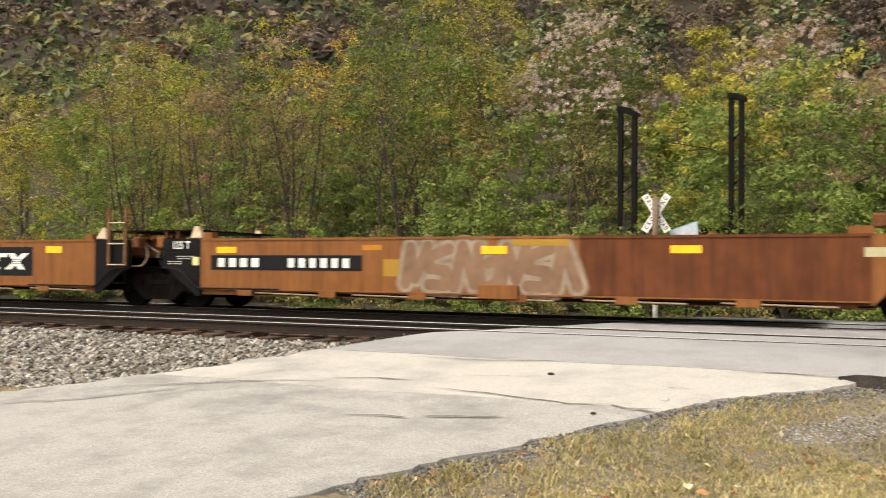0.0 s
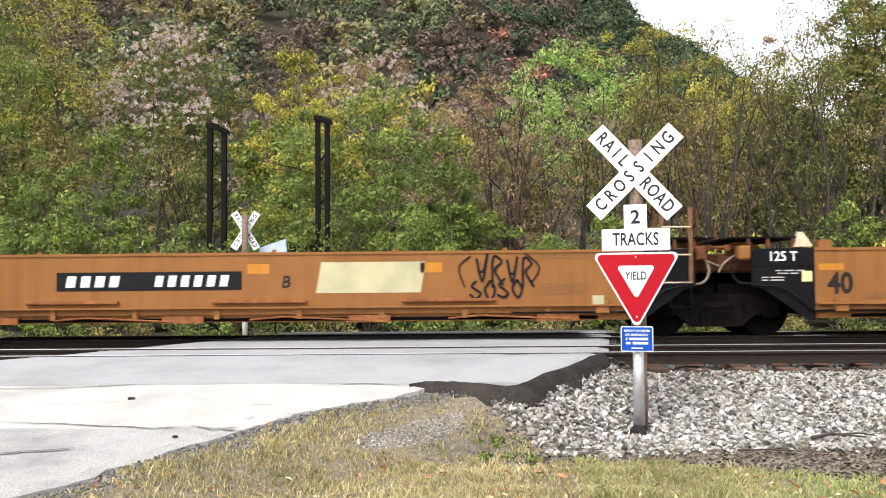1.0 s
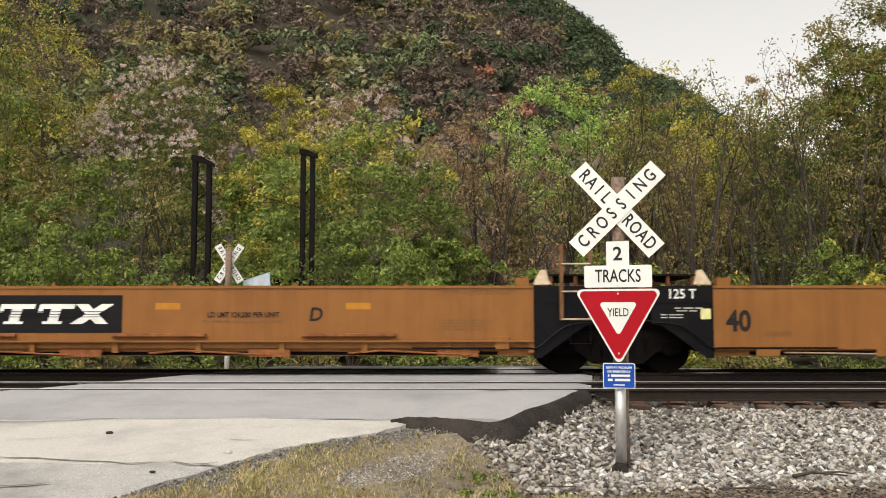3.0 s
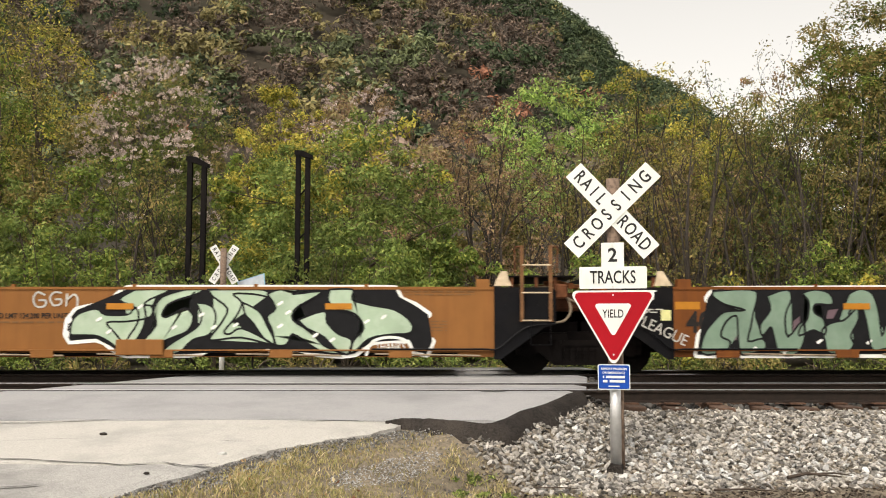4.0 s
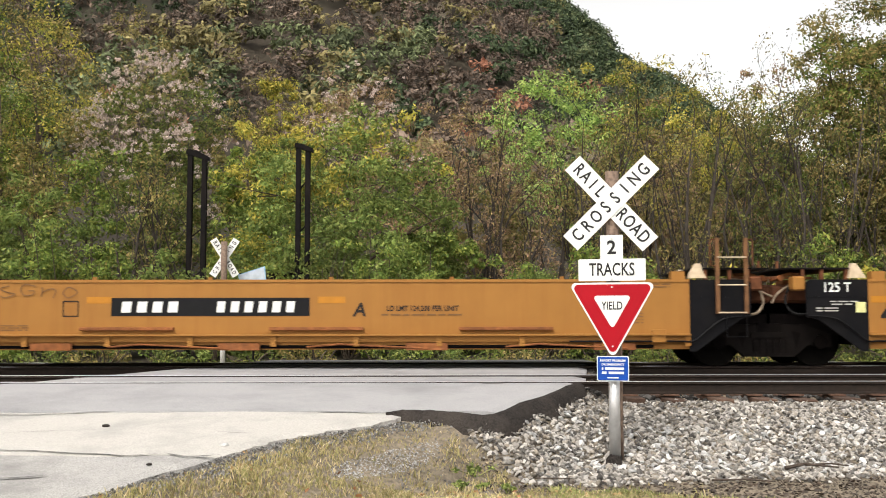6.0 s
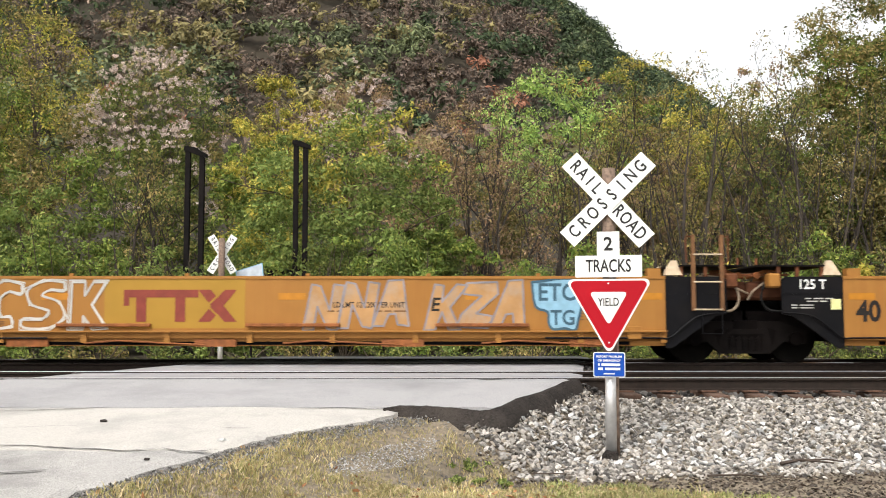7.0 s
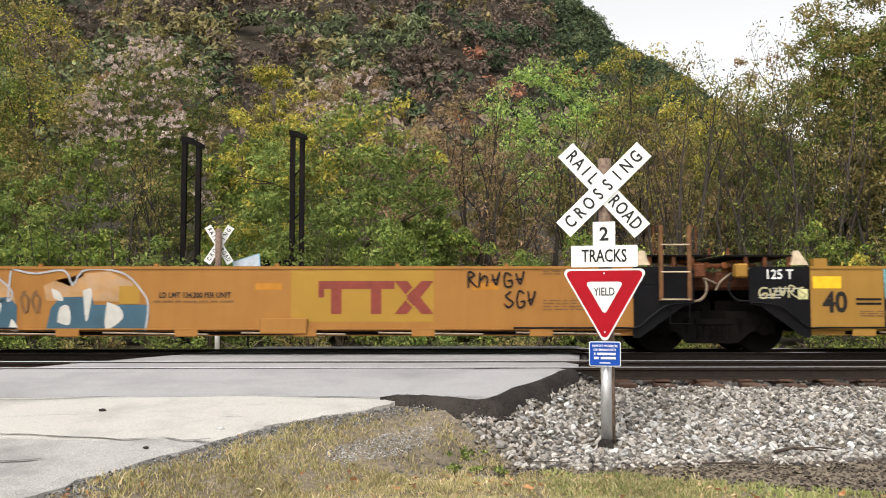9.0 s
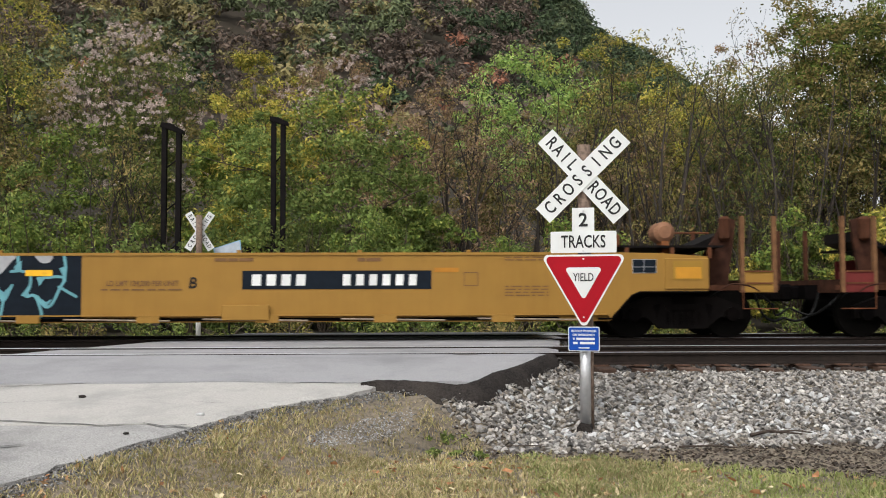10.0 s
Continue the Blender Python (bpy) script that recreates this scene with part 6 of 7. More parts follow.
u = add(well_unit("golden yellow well car unit with a dark teal graffiti block", M["car_c_gold"], "plain", "middle", "outer"), C1 + 4 * P)
common_marks(u, 0.93)
blk = decal("painted_block", u, 0.9, 3.6, 0.42, 1.57, M["paint_navy"], 0.004)
tagged(blk, "dark navy sprayed block with pale teal lines")
g = grid(0.9, 1.58)
lines = [[(2, 2), (4, 52)], [(4, 52), (22, 72), (30, 92), (17, 112)], [(27, 27), (77, 37), (82, 2)], [(29, 29), (34, 48)], [(75, 39), (72, 57), (47, 87)], [(42, 72), (47, 87)], [(77, 52), (117, 84), (92, 112)],
         [(117, 57), (127, 82), (142, 54)], [(127, 82), (122, 112)], [(152, 2), (154, 27), (172, 32), (174, 52), (167, 74), (182, 72), (194, 102), (192, 110)], [(187, 42), (232, 40), (224, 62), (212, 87), (200, 92), (187, 74)],
         [(224, 57), (254, 74)], [(232, 2), (235, 22), (232, 47)], [(140, 30), (154, 27)]]
stroke_mark(blk, [curve_pts(g(q), 3) for q in lines], 0.05, M["paint_teal"], 3, "painted_mark")
for q in ([(27, 26), (45, 34), (33, 48)], [(42, 72), (60, 74), (48, 90)], [(72, 38), (82, 20), (80, 52)], [(115, 56), (128, 66), (142, 52), (128, 84)], [(185, 40), (200, 40), (190, 56)], [(190, 76), (202, 84), (212, 78), (202, 94)], [(158, 72), (170, 56), (172, 76)], [(224, 24), (238, 20), (236, 48)], [(146, 20), (158, 10), (158, 30), (146, 32)], [(2, 30), (8, 50), (2, 56)]):
    fill(blk, g(q), M["paint_teal"], 4.2)
for q in ([(102, 2), (147, 2), (140, 13), (117, 38), (107, 25)], [(30, 2), (70, 2), (57, 15), (42, 12)], [(180, 2), (212, 2), (206, 14), (192, 14)]):
    fill(blk, soft(g(q)), M["paint_grey"], 4.6, "painted_patch")
load_text(u, 4.7, 1.05, M["ink_soft"])
unit_letter(u, "B", 5.6, 1.05, 0.28)
number_panel(u, 6.5, 9.95, 0.94, 1.28, M["paint_navy"], M["paint_white"], 0.05)
reflectors(u, [-0.4], M["reflector"], 1.20, 0.52, 0.22)
tagged(decal("reflector", u, 2.6, 3.08, 1.19, 1.30, M["reflector"], 0.018), "flat reflective strip")
reflectors(u, [10.0], M["reflector_dull"], 1.25, 0.45, 0.08)
for k in range(2):
    part("mark_bar", bx(0.38, 0.85, FACE - 0.006, FACE, 0.90 + 0.08 * k, 0.94 + 0.08 * k), M["paint_black"], u)
bars(u, 6.0, 6.7, 1.48, 0.06, M["ink_soft"], 95, 0.02)
bars(u, 8.6, 9.05, 1.48, 0.07, M["ink_soft"], 96, 0.02)
stroke_mark(u, [[(10.55, 1.0), (10.55, 1.24), (10.8, 1.24), (10.8, 1.0), (10.55, 1.0)]], 0.015, M["ink_soft"], 2)
scrawl(u, -1.4, -0.5, 1.02, 1.22, 97, M["paint_pale"], 0.03, 5)
decal("orange_panel", u, 14.4, 14.95, 1.1, 1.44, M["gold_patch"], 0.04)
decal("orange_panel", u, 14.44, 14.92, 1.12, 1.33, M["reflector_orange"], 0.045)
p = decal("data_plate", u, 13.65, 14.1, 1.22, 1.48, M["paint_grey"], 0.006)
for a, b, c, d_ in ((13.66, 13.86, 1.34, 1.47), (13.87, 14.09, 1.34, 1.47), (13.66, 13.86, 1.23, 1.33), (13.87, 14.09, 1.23, 1.33)):
    part("plate_field", bx(a, b, FACE - 0.009, FACE - 0.006, c, d_), M["paint_navy"], p)

# fourth car: dark red
u = add(well_unit("dark maroon well car unit with rusty end posts", M["car_d"], "plain", "outer", "middle"), D1)

for u in MADE:
    for o in u.children_recursive:
        o.location = Vector(o.location) * TRUE
        if o.type == 'MESH':
            o.data.transform(Matrix.Scale(TRUE, 4))


# ---- plants ----
RNG = np.random.default_rng(5)


def leaf_cloud(centres, radii, per, size, rng, flat=0.75, ruffle=0.6):
    """Leaves as small folded diamonds, scattered in clumps. centres: n x 3, radii: n. Returns vertices and faces."""
    n = len(centres)
    k = n * per
    c = np.repeat(centres, per, axis=0)
    r = np.repeat(radii, per)[:, None]
    d = rng.normal(size=(k, 3))
    d /= np.linalg.norm(d, axis=1)[:, None]
    p = c + d * r * (rng.random((k, 1)) ** 0.45) * np.array([1, 1, flat])
    nrm = d * 0.6 + rng.normal(size=(k, 3)) * ruffle + np.array([0, -0.2, 0.45])
    nrm /= np.linalg.norm(nrm, axis=1)[:, None]
    t = np.cross(nrm, rng.normal(size=(k, 3)))
    t /= np.linalg.norm(t, axis=1)[:, None] + 1e-9
    b = np.cross(nrm, t)
    s = size * (0.6 + 0.8 * rng.random((k, 1)))
    v = np.stack([p - t * s, p + b * s * 0.42 + nrm * s * 0.1, p + t * s, p - b * s * 0.42 + nrm * s * 0.1], axis=1).reshape(-1, 3)
    f = np.arange(k * 4).reshape(-1, 4)
    return v, f


def limb(bm, a, b, r0, r1, rng, bend=0.1, sides=6):
    a, b = np.array(a, float), np.array(b, float)
    pts = []
    L = np.linalg.norm(b - a)
    off = rng.normal(size=3) * bend * L
    for i in range(5):
        t = i / 4
        pts.append(tuple(a + (b - a) * t + off * math.sin(math.pi * t)))
    tube(bm, pts, r0, sides, r1)
    return pts


def tree(x, y, height, spread, leaf, label, seed, density=1.0, trunk=0.14, lean=0.0, crown_from=0.25, size=0.10, bark="bark", clumps=70, per=90, bare=0.0, second=None, second_share=0.0, shape=1.0, dome=False, sprays=0):
    """A broadleaf tree: tapered trunk and limbs, and a crown of many small leaves in uneven clumps."""
    rng = np.random.default_rng(seed)
    x, y = x - 0.029 * y, y * 1.245
    z0 = ground_height(x, y) - 0.05
    t = tagged(new("tree"), label, "tree", "trees behind the tracks")
    t.location = (x, y, z0)
    bm = bmesh.new()
    top = (lean, 0, height * 0.82)
    main = limb(bm, (0, 0, 0), top, trunk, trunk * 0.2, rng, 0.04, 8)
    tips = []
    nl = 9
    for i in range(nl):
        f = crown_from * 0.8 + (0.88 - crown_from * 0.8) * i / (nl - 1)
        base = np.array(main[min(3, int(f * 4))]) * (1 - (f * 4) % 1) + np.array(main[min(4, int(f * 4) + 1)]) * ((f * 4) % 1)
        a = rng.uniform(0, 2 * math.pi)
        reach = spread * (0.55 + 0.5 * rng.random()) * math.sin(math.pi * min(0.92, 0.25 + 0.7 * (f - crown_from * 0.8) + 0.12))
        tip = base + np.array([math.cos(a) * reach, math.sin(a) * reach, height * rng.uniform(0.10, 0.24)])
        pts = limb(bm, base, tip, trunk * 0.42 * (1.1 - f), trunk * 0.08, rng, 0.10, 5)
        for q in range(3):
            w = pts[1 + q]
            e = np.array(w) + rng.normal(size=3) * spread * 0.22 + np.array([0, 0, height * 0.06])
            limb(bm, w, e, trunk * 0.12, trunk * 0.03, rng, 0.1, 4)
            tips.append(e)
        tips.append(tip)
    part("trunk", bm, M[bark], t, "", True)
    tips = np.array(tips)
    n = int(clumps * density)
    # clumps fill an uneven egg-shaped crown and gather round the limbs
    d = rng.normal(size=(n, 3))
    d /= np.linalg.norm(d, axis=1)[:, None]
    rad = rng.random(n) ** 0.4
    lump = np.array([1 + 0.35 * noise.noise(Vector(v) * 1.6 + Vector((seed, 0, 0))) for v in d])
    zc = height * (crown_from + 1.0) / 2
    egg = d * (rad * lump)[:, None] * np.array([spread, spread, height * (1 - crown_from) / 2]) + np.array([lean * 0.6, 0, zc])
    if dome:
        d[:, 2] = np.abs(d[:, 2])
        d[:, 1] = -np.abs(d[:, 1]) * np.where(rng.random(n) < 0.75, 1, -1)
        rad = np.where(rng.random(n) < 0.72, rng.uniform(0.84, 1.0, n), rng.uniform(0.4, 0.85, n))
        lump = np.array([1 + 0.22 * noise.noise(Vector(v) * 2.2 + Vector((seed, 0, 0))) for v in d])
        egg = d * (rad * lump)[:, None] * np.array([spread, spread, height * 0.92]) + np.array([lean * 0.6, 0, height * 0.04])
    near = tips[rng.integers(0, len(tips), n)] + rng.normal(size=(n, 3)) * spread * 0.12
    pick = rng.random(n) < (0.0 if dome else 0.3)
    centres = np.where(pick[:, None], near, egg)
    if not dome:
        centres[:, 2] = np.minimum(centres[:, 2], height * (0.93 + 0.05 * rng.random(n)) - 0.25 * np.abs(centres[:, 0]))
    radii = spread * (0.13 + 0.13 * rng.random(n)) * shape
    m2 = rng.random(n) < second_share if second else np.zeros(n, bool)
    # the dome's lit upper left is put into a rising share of second-colour leaves
    if dome and second:
        m2 = rng.random(n) < np.clip(second_share * 3.2 * (centres[:, 2] / height - 0.45) - 0.25 * centres[:, 0] / spread, 0, 1)
    size = size * 0.86
    v, f = leaf_cloud(centres[~m2], radii[~m2], per, size, rng)
    from_arrays("crown", v, f, leaf, t)
    if second and m2.any():
        v, f = leaf_cloud(centres[m2] + (0 if dome else np.array([0, -0.15 * spread, 0.08 * height])), radii[m2], per, size, rng)
        from_arrays("crown", v, f, second, t)
    if sprays:
        # seed heads: small drooping plumes at the ends of the outer twigs
        e = rng.normal(size=(sprays, 3))
        e /= np.linalg.norm(e, axis=1)[:, None]
        e[:, 2], e[:, 1] = np.abs(e[:, 2]) * 1.15 - 0.08, -np.abs(e[:, 1])
        c = e * np.array([spread, spread, height * (1 - crown_from) / 2]) * rng.uniform(0.8, 1.05, (sprays, 1)) + np.array([lean * 0.6, 0, zc])
        c = np.repeat(c, 5, axis=0) + rng.normal(size=(sprays * 5, 3)) * np.array([0.28, 0.28, 0.13])
        v, f = leaf_cloud(c, rng.uniform(0.08, 0.16, len(c)), 24, 0.05, rng, 0.8)
        from_arrays("seed_head", v, f, L_WHITE, t)
    return t


def bush(x, y, height, spread, leaf, label, seed, per=88, clumps=30, size=0.076):
    rng = np.random.default_rng(seed)
    x, y = x - 0.029 * y, y * 1.245
    z0 = ground_height(x, y) - 0.05
    b = tagged(new("bush"), label, "bush", "bushes along the tracks")
    b.location = (x, y, z0)
    bm = bmesh.new()
    for i in range(6):
        a = rng.uniform(0, 2 * math.pi)
        limb(bm, (0, 0, 0), (math.cos(a) * spread * 0.6, math.sin(a) * spread * 0.6, height * rng.uniform(0.6, 0.95)), 0.03, 0.008, rng, 0.1, 4)
    part("stem", bm, M["bark"], b)
    u = rng.random((clumps, 3))
    a = u[:, 0] * 2 * math.pi
    rr = spread * np.sqrt(u[:, 1])
    c = np.stack([np.cos(a) * rr, np.sin(a) * rr, height * (0.12 + 0.8 * u[:, 2]) * (1 - 0.45 * (rr / spread) ** 2)], axis=1)
    v, f = leaf_cloud(c, spread * (0.18 + 0.16 * rng.random(clumps)), per, size, rng)
    from_arrays("foliage", v, f, leaf, b)
    return b


def brush_tree(x, y, height, spread, label, seed, leaf=None, stems=7, leaves=10):
    """A thin, half-bare tree: many fine upright stems and twigs with few leaves."""
    rng = np.random.default_rng(seed)
    x, y = x - 0.029 * y, y * 1.245
    z0 = ground_height(x, y) - 0.05
    t = tagged(new("bare_tree"), label, "tree", "half-bare trees")
    t.location = (x, y, z0)
    bm = bmesh.new()
    ends = []
    for i in range(stems):
        a = rng.uniform(0, 2 * math.pi)
        tip = np.array([math.cos(a) * spread * rng.uniform(0.3, 1), math.sin(a) * spread * rng.uniform(0.3, 1), height * rng.uniform(0.65, 1.0)])
        pts = limb(bm, (rng.normal() * 0.1, rng.normal() * 0.1, 0), tip, 0.055 + 0.075 * rng.random(), 0.014, rng, 0.09, 5)
        for q in range(9):
            k = rng.integers(1, 5)
            e = np.array(pts[k]) + np.array([rng.normal() * spread * 0.28, rng.normal() * spread * 0.28, height * rng.uniform(0.06, 0.22)])
            sub = limb(bm, pts[k], e, 0.018, 0.006, rng, 0.08, 3)
            ends.append(e)
            for w in range(3):
                e2 = np.array(sub[2 + w % 3]) + np.array([rng.normal() * spread * 0.12, rng.normal() * spread * 0.12, height * rng.uniform(0.02, 0.09)])
                limb(bm, sub[2 + w % 3], e2, 0.008, 0.004, rng, 0.08, 3)
                ends.append(e2)
    part("bare_crown", bm, M["bark_grey"], t)
    if leaf:
        v, f = leaf_cloud(np.array(ends), np.full(len(ends), spread * 0.14), leaves, 0.064, rng)
        from_arrays("leaves", v, f, leaf, t)
    return t


# the belt of trees behind the far track
for i, (x, y, h, s, lf, lab) in enumerate((
        (16.3, 31, 10.8, 2.4, L_DARK, "dark tree behind bare brush"), (18.4, 29.8, 12.8, 2.6, L_DARK, "dark leafy tree at the edge of the wood"), (15.4, 36, 11.2, 2.4, L_DARK, "dark olive tree at the back"), (14.6, 32.5, 10.6, 2.4, L_OLIVE, "olive tree among bare brush"), (16.2, 34.5, 11.6, 2.6, L_DARK, "dark olive tree among bare brush"), (17.6, 29.0, 8.0, 2.6, L_OLIVE, "low olive tree at the edge of the wood"), (19.5, 27.5, 8.4, 2.6, L_DARK, "low dark tree at the edge of the wood"),
        (18.8, 33.5, 14.2, 2.6, L_OLIVE, "tall olive tree at the edge of the wood"), (21.5, 30, 17.0, 3.0, L_DARK, "tall dark tree at the end of the wood"),
        (-27.5, 41, 15.5, 4.0, L_GREEN, "tall green tree in the belt"), (-34, 40.5, 16.5, 4.2, L_YELLOW, "tall yellow-green tree in the belt"), (-41, 42, 17, 4.4, L_GREEN, "tall green tree in the belt"), (-47, 43, 18, 4.6, L_YELLOW, "tall yellow-green tree in the belt"), (-53, 44, 18, 4.6, L_GREEN, "tall green tree in the belt"),
        (-42, 33, 11, 3.6, L_GREEN, "green tree in the belt"), (-48, 34, 12, 3.8, L_YELLOW, "yellow-green tree in the belt"), (-37, 32, 9, 3.0, L_DOME, "light green tree in the belt"), (-19.5, 35, 13.5, 3.0, L_GREEN, "upright green tree in the belt"), (-23.5, 32, 7.5, 2.4, L_DOME, "light green tree in the belt"), (-15.5, 29, 7.0, 2.2, L_DOME, "light green tree in the belt"), (-29.5, 33, 8.0, 2.6, L_DOME, "light green tree in the belt"))):
    tree(x, y, h, s, lf, lab, 700 + i, 1.0, 0.15, crown_from=0.1, clumps=95, per=75, size=0.11)
tree(-2.6, 29.0, 9.5, 4.9, L_DOME, "broad domed green tree, lit crown top put into yellower leaves", 101, 1.0, 0.20, crown_from=0.04, second=L_YELLOW, second_share=0.34, clumps=700, per=70, size=0.1, shape=0.5, dome=True)
tree(0.6, 27.6, 4.8, 2.2, L_GREEN, "low rounded green tree beside the domed tree", 102, 1.0, 0.12, crown_from=0.03, clumps=180, per=70, size=0.1, shape=0.6, dome=True)
tree(-6.6, 30.5, 8.6, 2.2, L_GREEN, "yellow-green tree beside the domed tree", 113, 1.2, 0.15, crown_from=0.1, second=L_YELLOW, second_share=0.35, clumps=80, per=120, size=0.1)
tree(-6.3, 34, 12.4, 2.3, L_YELLOW, "yellow-green tree with a narrow crown", 103, 1.2, 0.16, crown_from=0.2, clumps=80, per=110)
tree(-12.9, 37, 13.2, 3.7, L_DARK, "tree covered in pale pinkish white seed heads", 104, 1.3, 0.2, crown_from=0.25, clumps=105, per=100, sprays=95)
tree(-11.6, 34.5, 9.8, 2.7, L_DARK, "dark green tree with pale seed heads below", 105, 1.0, 0.18, crown_from=0.1, clumps=80, per=100, sprays=34)
tree(-3.2, 39.5, 13.4, 3.0, L_BROWN, "russet tree with faded pinkish seed heads", 118, 1.0, 0.16, crown_from=0.2, clumps=80, per=80, sprays=45)
tree(-18.6, 36, 15.6, 4.0, L_OLIVE, "tall olive and rust tinted tree", 106, 1.3, 0.22, crown_from=0.15, second=L_YELLOW, second_share=0.35, clumps=100, per=100)
tree(-23.0, 38, 16.5, 4.2, L_GREEN, "tall deep green tree", 107, 1.3, 0.22, crown_from=0.2, second=L_DARK, second_share=0.4, clumps=100, per=100)
tree(5.3, 33, 12.3, 2.8, L_BRIGHT, "bright green tree with open branches", 108, 1.1, 0.13, crown_from=0.45, clumps=75, per=95, bark="bark_grey")
tree(9.6, 36, 13.2, 2.6, L_GREEN, "mid green tree with airy crown", 109, 1.0, 0.14, crown_from=0.5, second=L_YELLOW, second_share=0.4, clumps=70, per=90)
tree(17.2, 30, 13.4, 2.9, L_GREEN, "tall olive tree thinning towards the top", 117, 2.0, 0.2, crown_from=0.25, second=L_OLIVE, second_share=0.5, clumps=100, per=110)
tree(20.2, 31, 16.2, 3.4, L_DARK, "tall dark tree at the edge of the wood", 111, 1.9, 0.22, crown_from=0.2, second=L_OLIVE, second_share=0.35, clumps=100, per=120)
tree(13.8, 38.5, 13.6, 3.0, L_YELLOW, "yellowing tree with airy crown at the back", 114, 1.2, 0.14, crown_from=0.2, second=L_OLIVE, second_share=0.4, clumps=80, per=95)
tree(11.4, 37.5, 12.6, 2.6, L_OLIVE, "olive tree with thin crown at the back", 115, 1.1, 0.13, crown_from=0.2, second=L_BROWN, second_share=0.3, clumps=75, per=90)
tree(17.0, 37.5, 13.4, 3.0, L_OLIVE, "dull olive tree in the back row", 116, 1.2, 0.14, crown_from=0.15, second=L_BROWN, second_share=0.3, clumps=80, per=95)
tree(12.4, 34, 11.0, 2.4, L_YELLOW, "yellowing tree behind bare brush", 112, 0.8, 0.13, crown_from=0.4, clumps=60, per=80)
for i, (x, y, h, s, lf, lab) in enumerate((
        (-1.2, 42, 13.5, 3.0, L_BROWN, "russet brown tree on the bank"), (2.2, 44, 13.2, 3.0, L_BROWN, "tan autumn tree on the bank"), (-4.8, 46, 15.0, 3.0, L_BROWN, "faded brown tree on the bank"),
        (-9.0, 44, 14.8, 3.2, L_OLIVE, "olive tree on the bank"), (6.5, 46, 12.5, 3.0, L_OLIVE, "dull olive tree on the bank"), (-17, 46, 18.5, 4.0, L_OLIVE, "olive autumn tree on the bank"),
        (-24, 47, 20.5, 4.2, L_YELLOW, "yellow-green tree on the bank"), (-30, 48, 20, 4.5, L_GREEN, "green tree on the bank"), (-36, 44, 17, 4.5, L_BROWN, "brown tree on the bank"),
        (13, 50, 14, 3.4, L_OLIVE, "olive tree on the bank"), (20, 46, 15, 3.8, L_YELLOW, "yellowing tree on the bank"), (26, 42, 17, 4.2, L_OLIVE, "olive tree at the wood's end"))):
    tree(x, y, h, s, lf, lab, 200 + i, 1.0, 0.16, crown_from=0.12, clumps=70, per=75, size=0.11)
for i, (x, y, h, s, lf, lab) in enumerate((
        (-27.5, 33, 10.5, 3.2, L_OLIVE, "dull olive tree beside bare brush"), (-21.2, 31.5, 12.5, 3.0, L_DARK, "dark green upright tree"), (-32.5, 34, 12.5, 3.6, L_BROWN, "brown half-bare autumn tree"),
        (-38, 36, 13.5, 3.8, L_YELLOW, "yellow autumn tree in the belt"), (-44, 38, 14, 4.0, L_OLIVE, "dull olive tree in the belt"), (-29.5, 40, 15.5, 3.4, L_GOLD, "golden yellow autumn tree"), (-50, 40, 14, 4.2, L_YELLOW, "yellow-green tree in the belt"), (-56, 40, 15, 4.4, L_OLIVE, "dull olive tree in the belt"), (-47, 48, 19, 4.6, L_GREEN, "tall green tree on the bank"), (-57, 50, 20, 4.8, L_BROWN, "tall brown tree on the bank"))):
    tree(x, y, h, s, lf, lab, 230 + i, 1.0, 0.16, crown_from=0.12, clumps=75, per=85, size=0.1)
for i, (x, y, h, s, lf) in enumerate(((11.0, 29, 8.2, 1.8, L_OLIVE), (13.2, 28, 8.8, 2.0, L_OLIVE), (8.6, 30, 7.2, 1.8, L_OLIVE), (4.2, 28.5, 7.0, 1.6, L_BROWN), (6.6, 29, 7.6, 1.8, L_OLIVE), (2.2, 30, 8.5, 1.7, L_BROWN),
                                      (-24.5, 30, 9.5, 2.4, L_OLIVE), (-30, 31, 9.8, 2.6, L_GREEN), (-18, 29, 8.8, 2.0, L_OLIVE), (-35, 31, 9.5, 2.4, L_OLIVE), (-9.8, 27.5, 6.8, 1.5, L_OLIVE), (17.5, 28, 8.5, 2.2, L_OLIVE), (9.6, 27, 9.2, 2.0, L_OLIVE), (12.0, 26.6, 9.0, 2.2, L_DARK), (14.4, 26.8, 9.4, 2.2, L_OLIVE), (7.4, 27.4, 8.6, 1.8, L_OLIVE))):
    brush_tree(x, y, h, s, "half-bare grey-brown tree with thin upright stems", 300 + i, lf, 9, 9)
for i, (x, y, h, s, lf) in enumerate(((-10.2, 31.5, 8.2, 2.6, L_DARK), (-13.6, 32, 8.8, 2.8, L_GREEN), (-16.6, 32.5, 9.2, 2.8, L_OLIVE), (-20, 33, 9.6, 2.8, L_GREEN), (-8.2, 36, 10.5, 2.8, L_OLIVE), (3.4, 32, 7.6, 2.4, L_OLIVE), (7.6, 33, 8.2, 2.4, L_OLIVE),
                                      (10.6, 32, 8.0, 2.4, L_BROWN), (14.2, 32.5, 9.0, 2.6, L_BROWN), (-25, 34, 10.0, 3.0, L_GREEN), (-29, 35, 10.5, 3.0, L_OLIVE), (-34, 36, 11, 3.2, L_GREEN), (-39, 37, 11, 3.2, L_OLIVE), (0.8, 36, 9.4, 2.6, L_BROWN), (18, 34, 10, 2.8, L_DARK))):
    tree(x, y, h, s, lf, "leafy understory tree in the belt", 260 + i, 1.0, 0.12, crown_from=0.0, clumps=65, per=85, size=0.11)
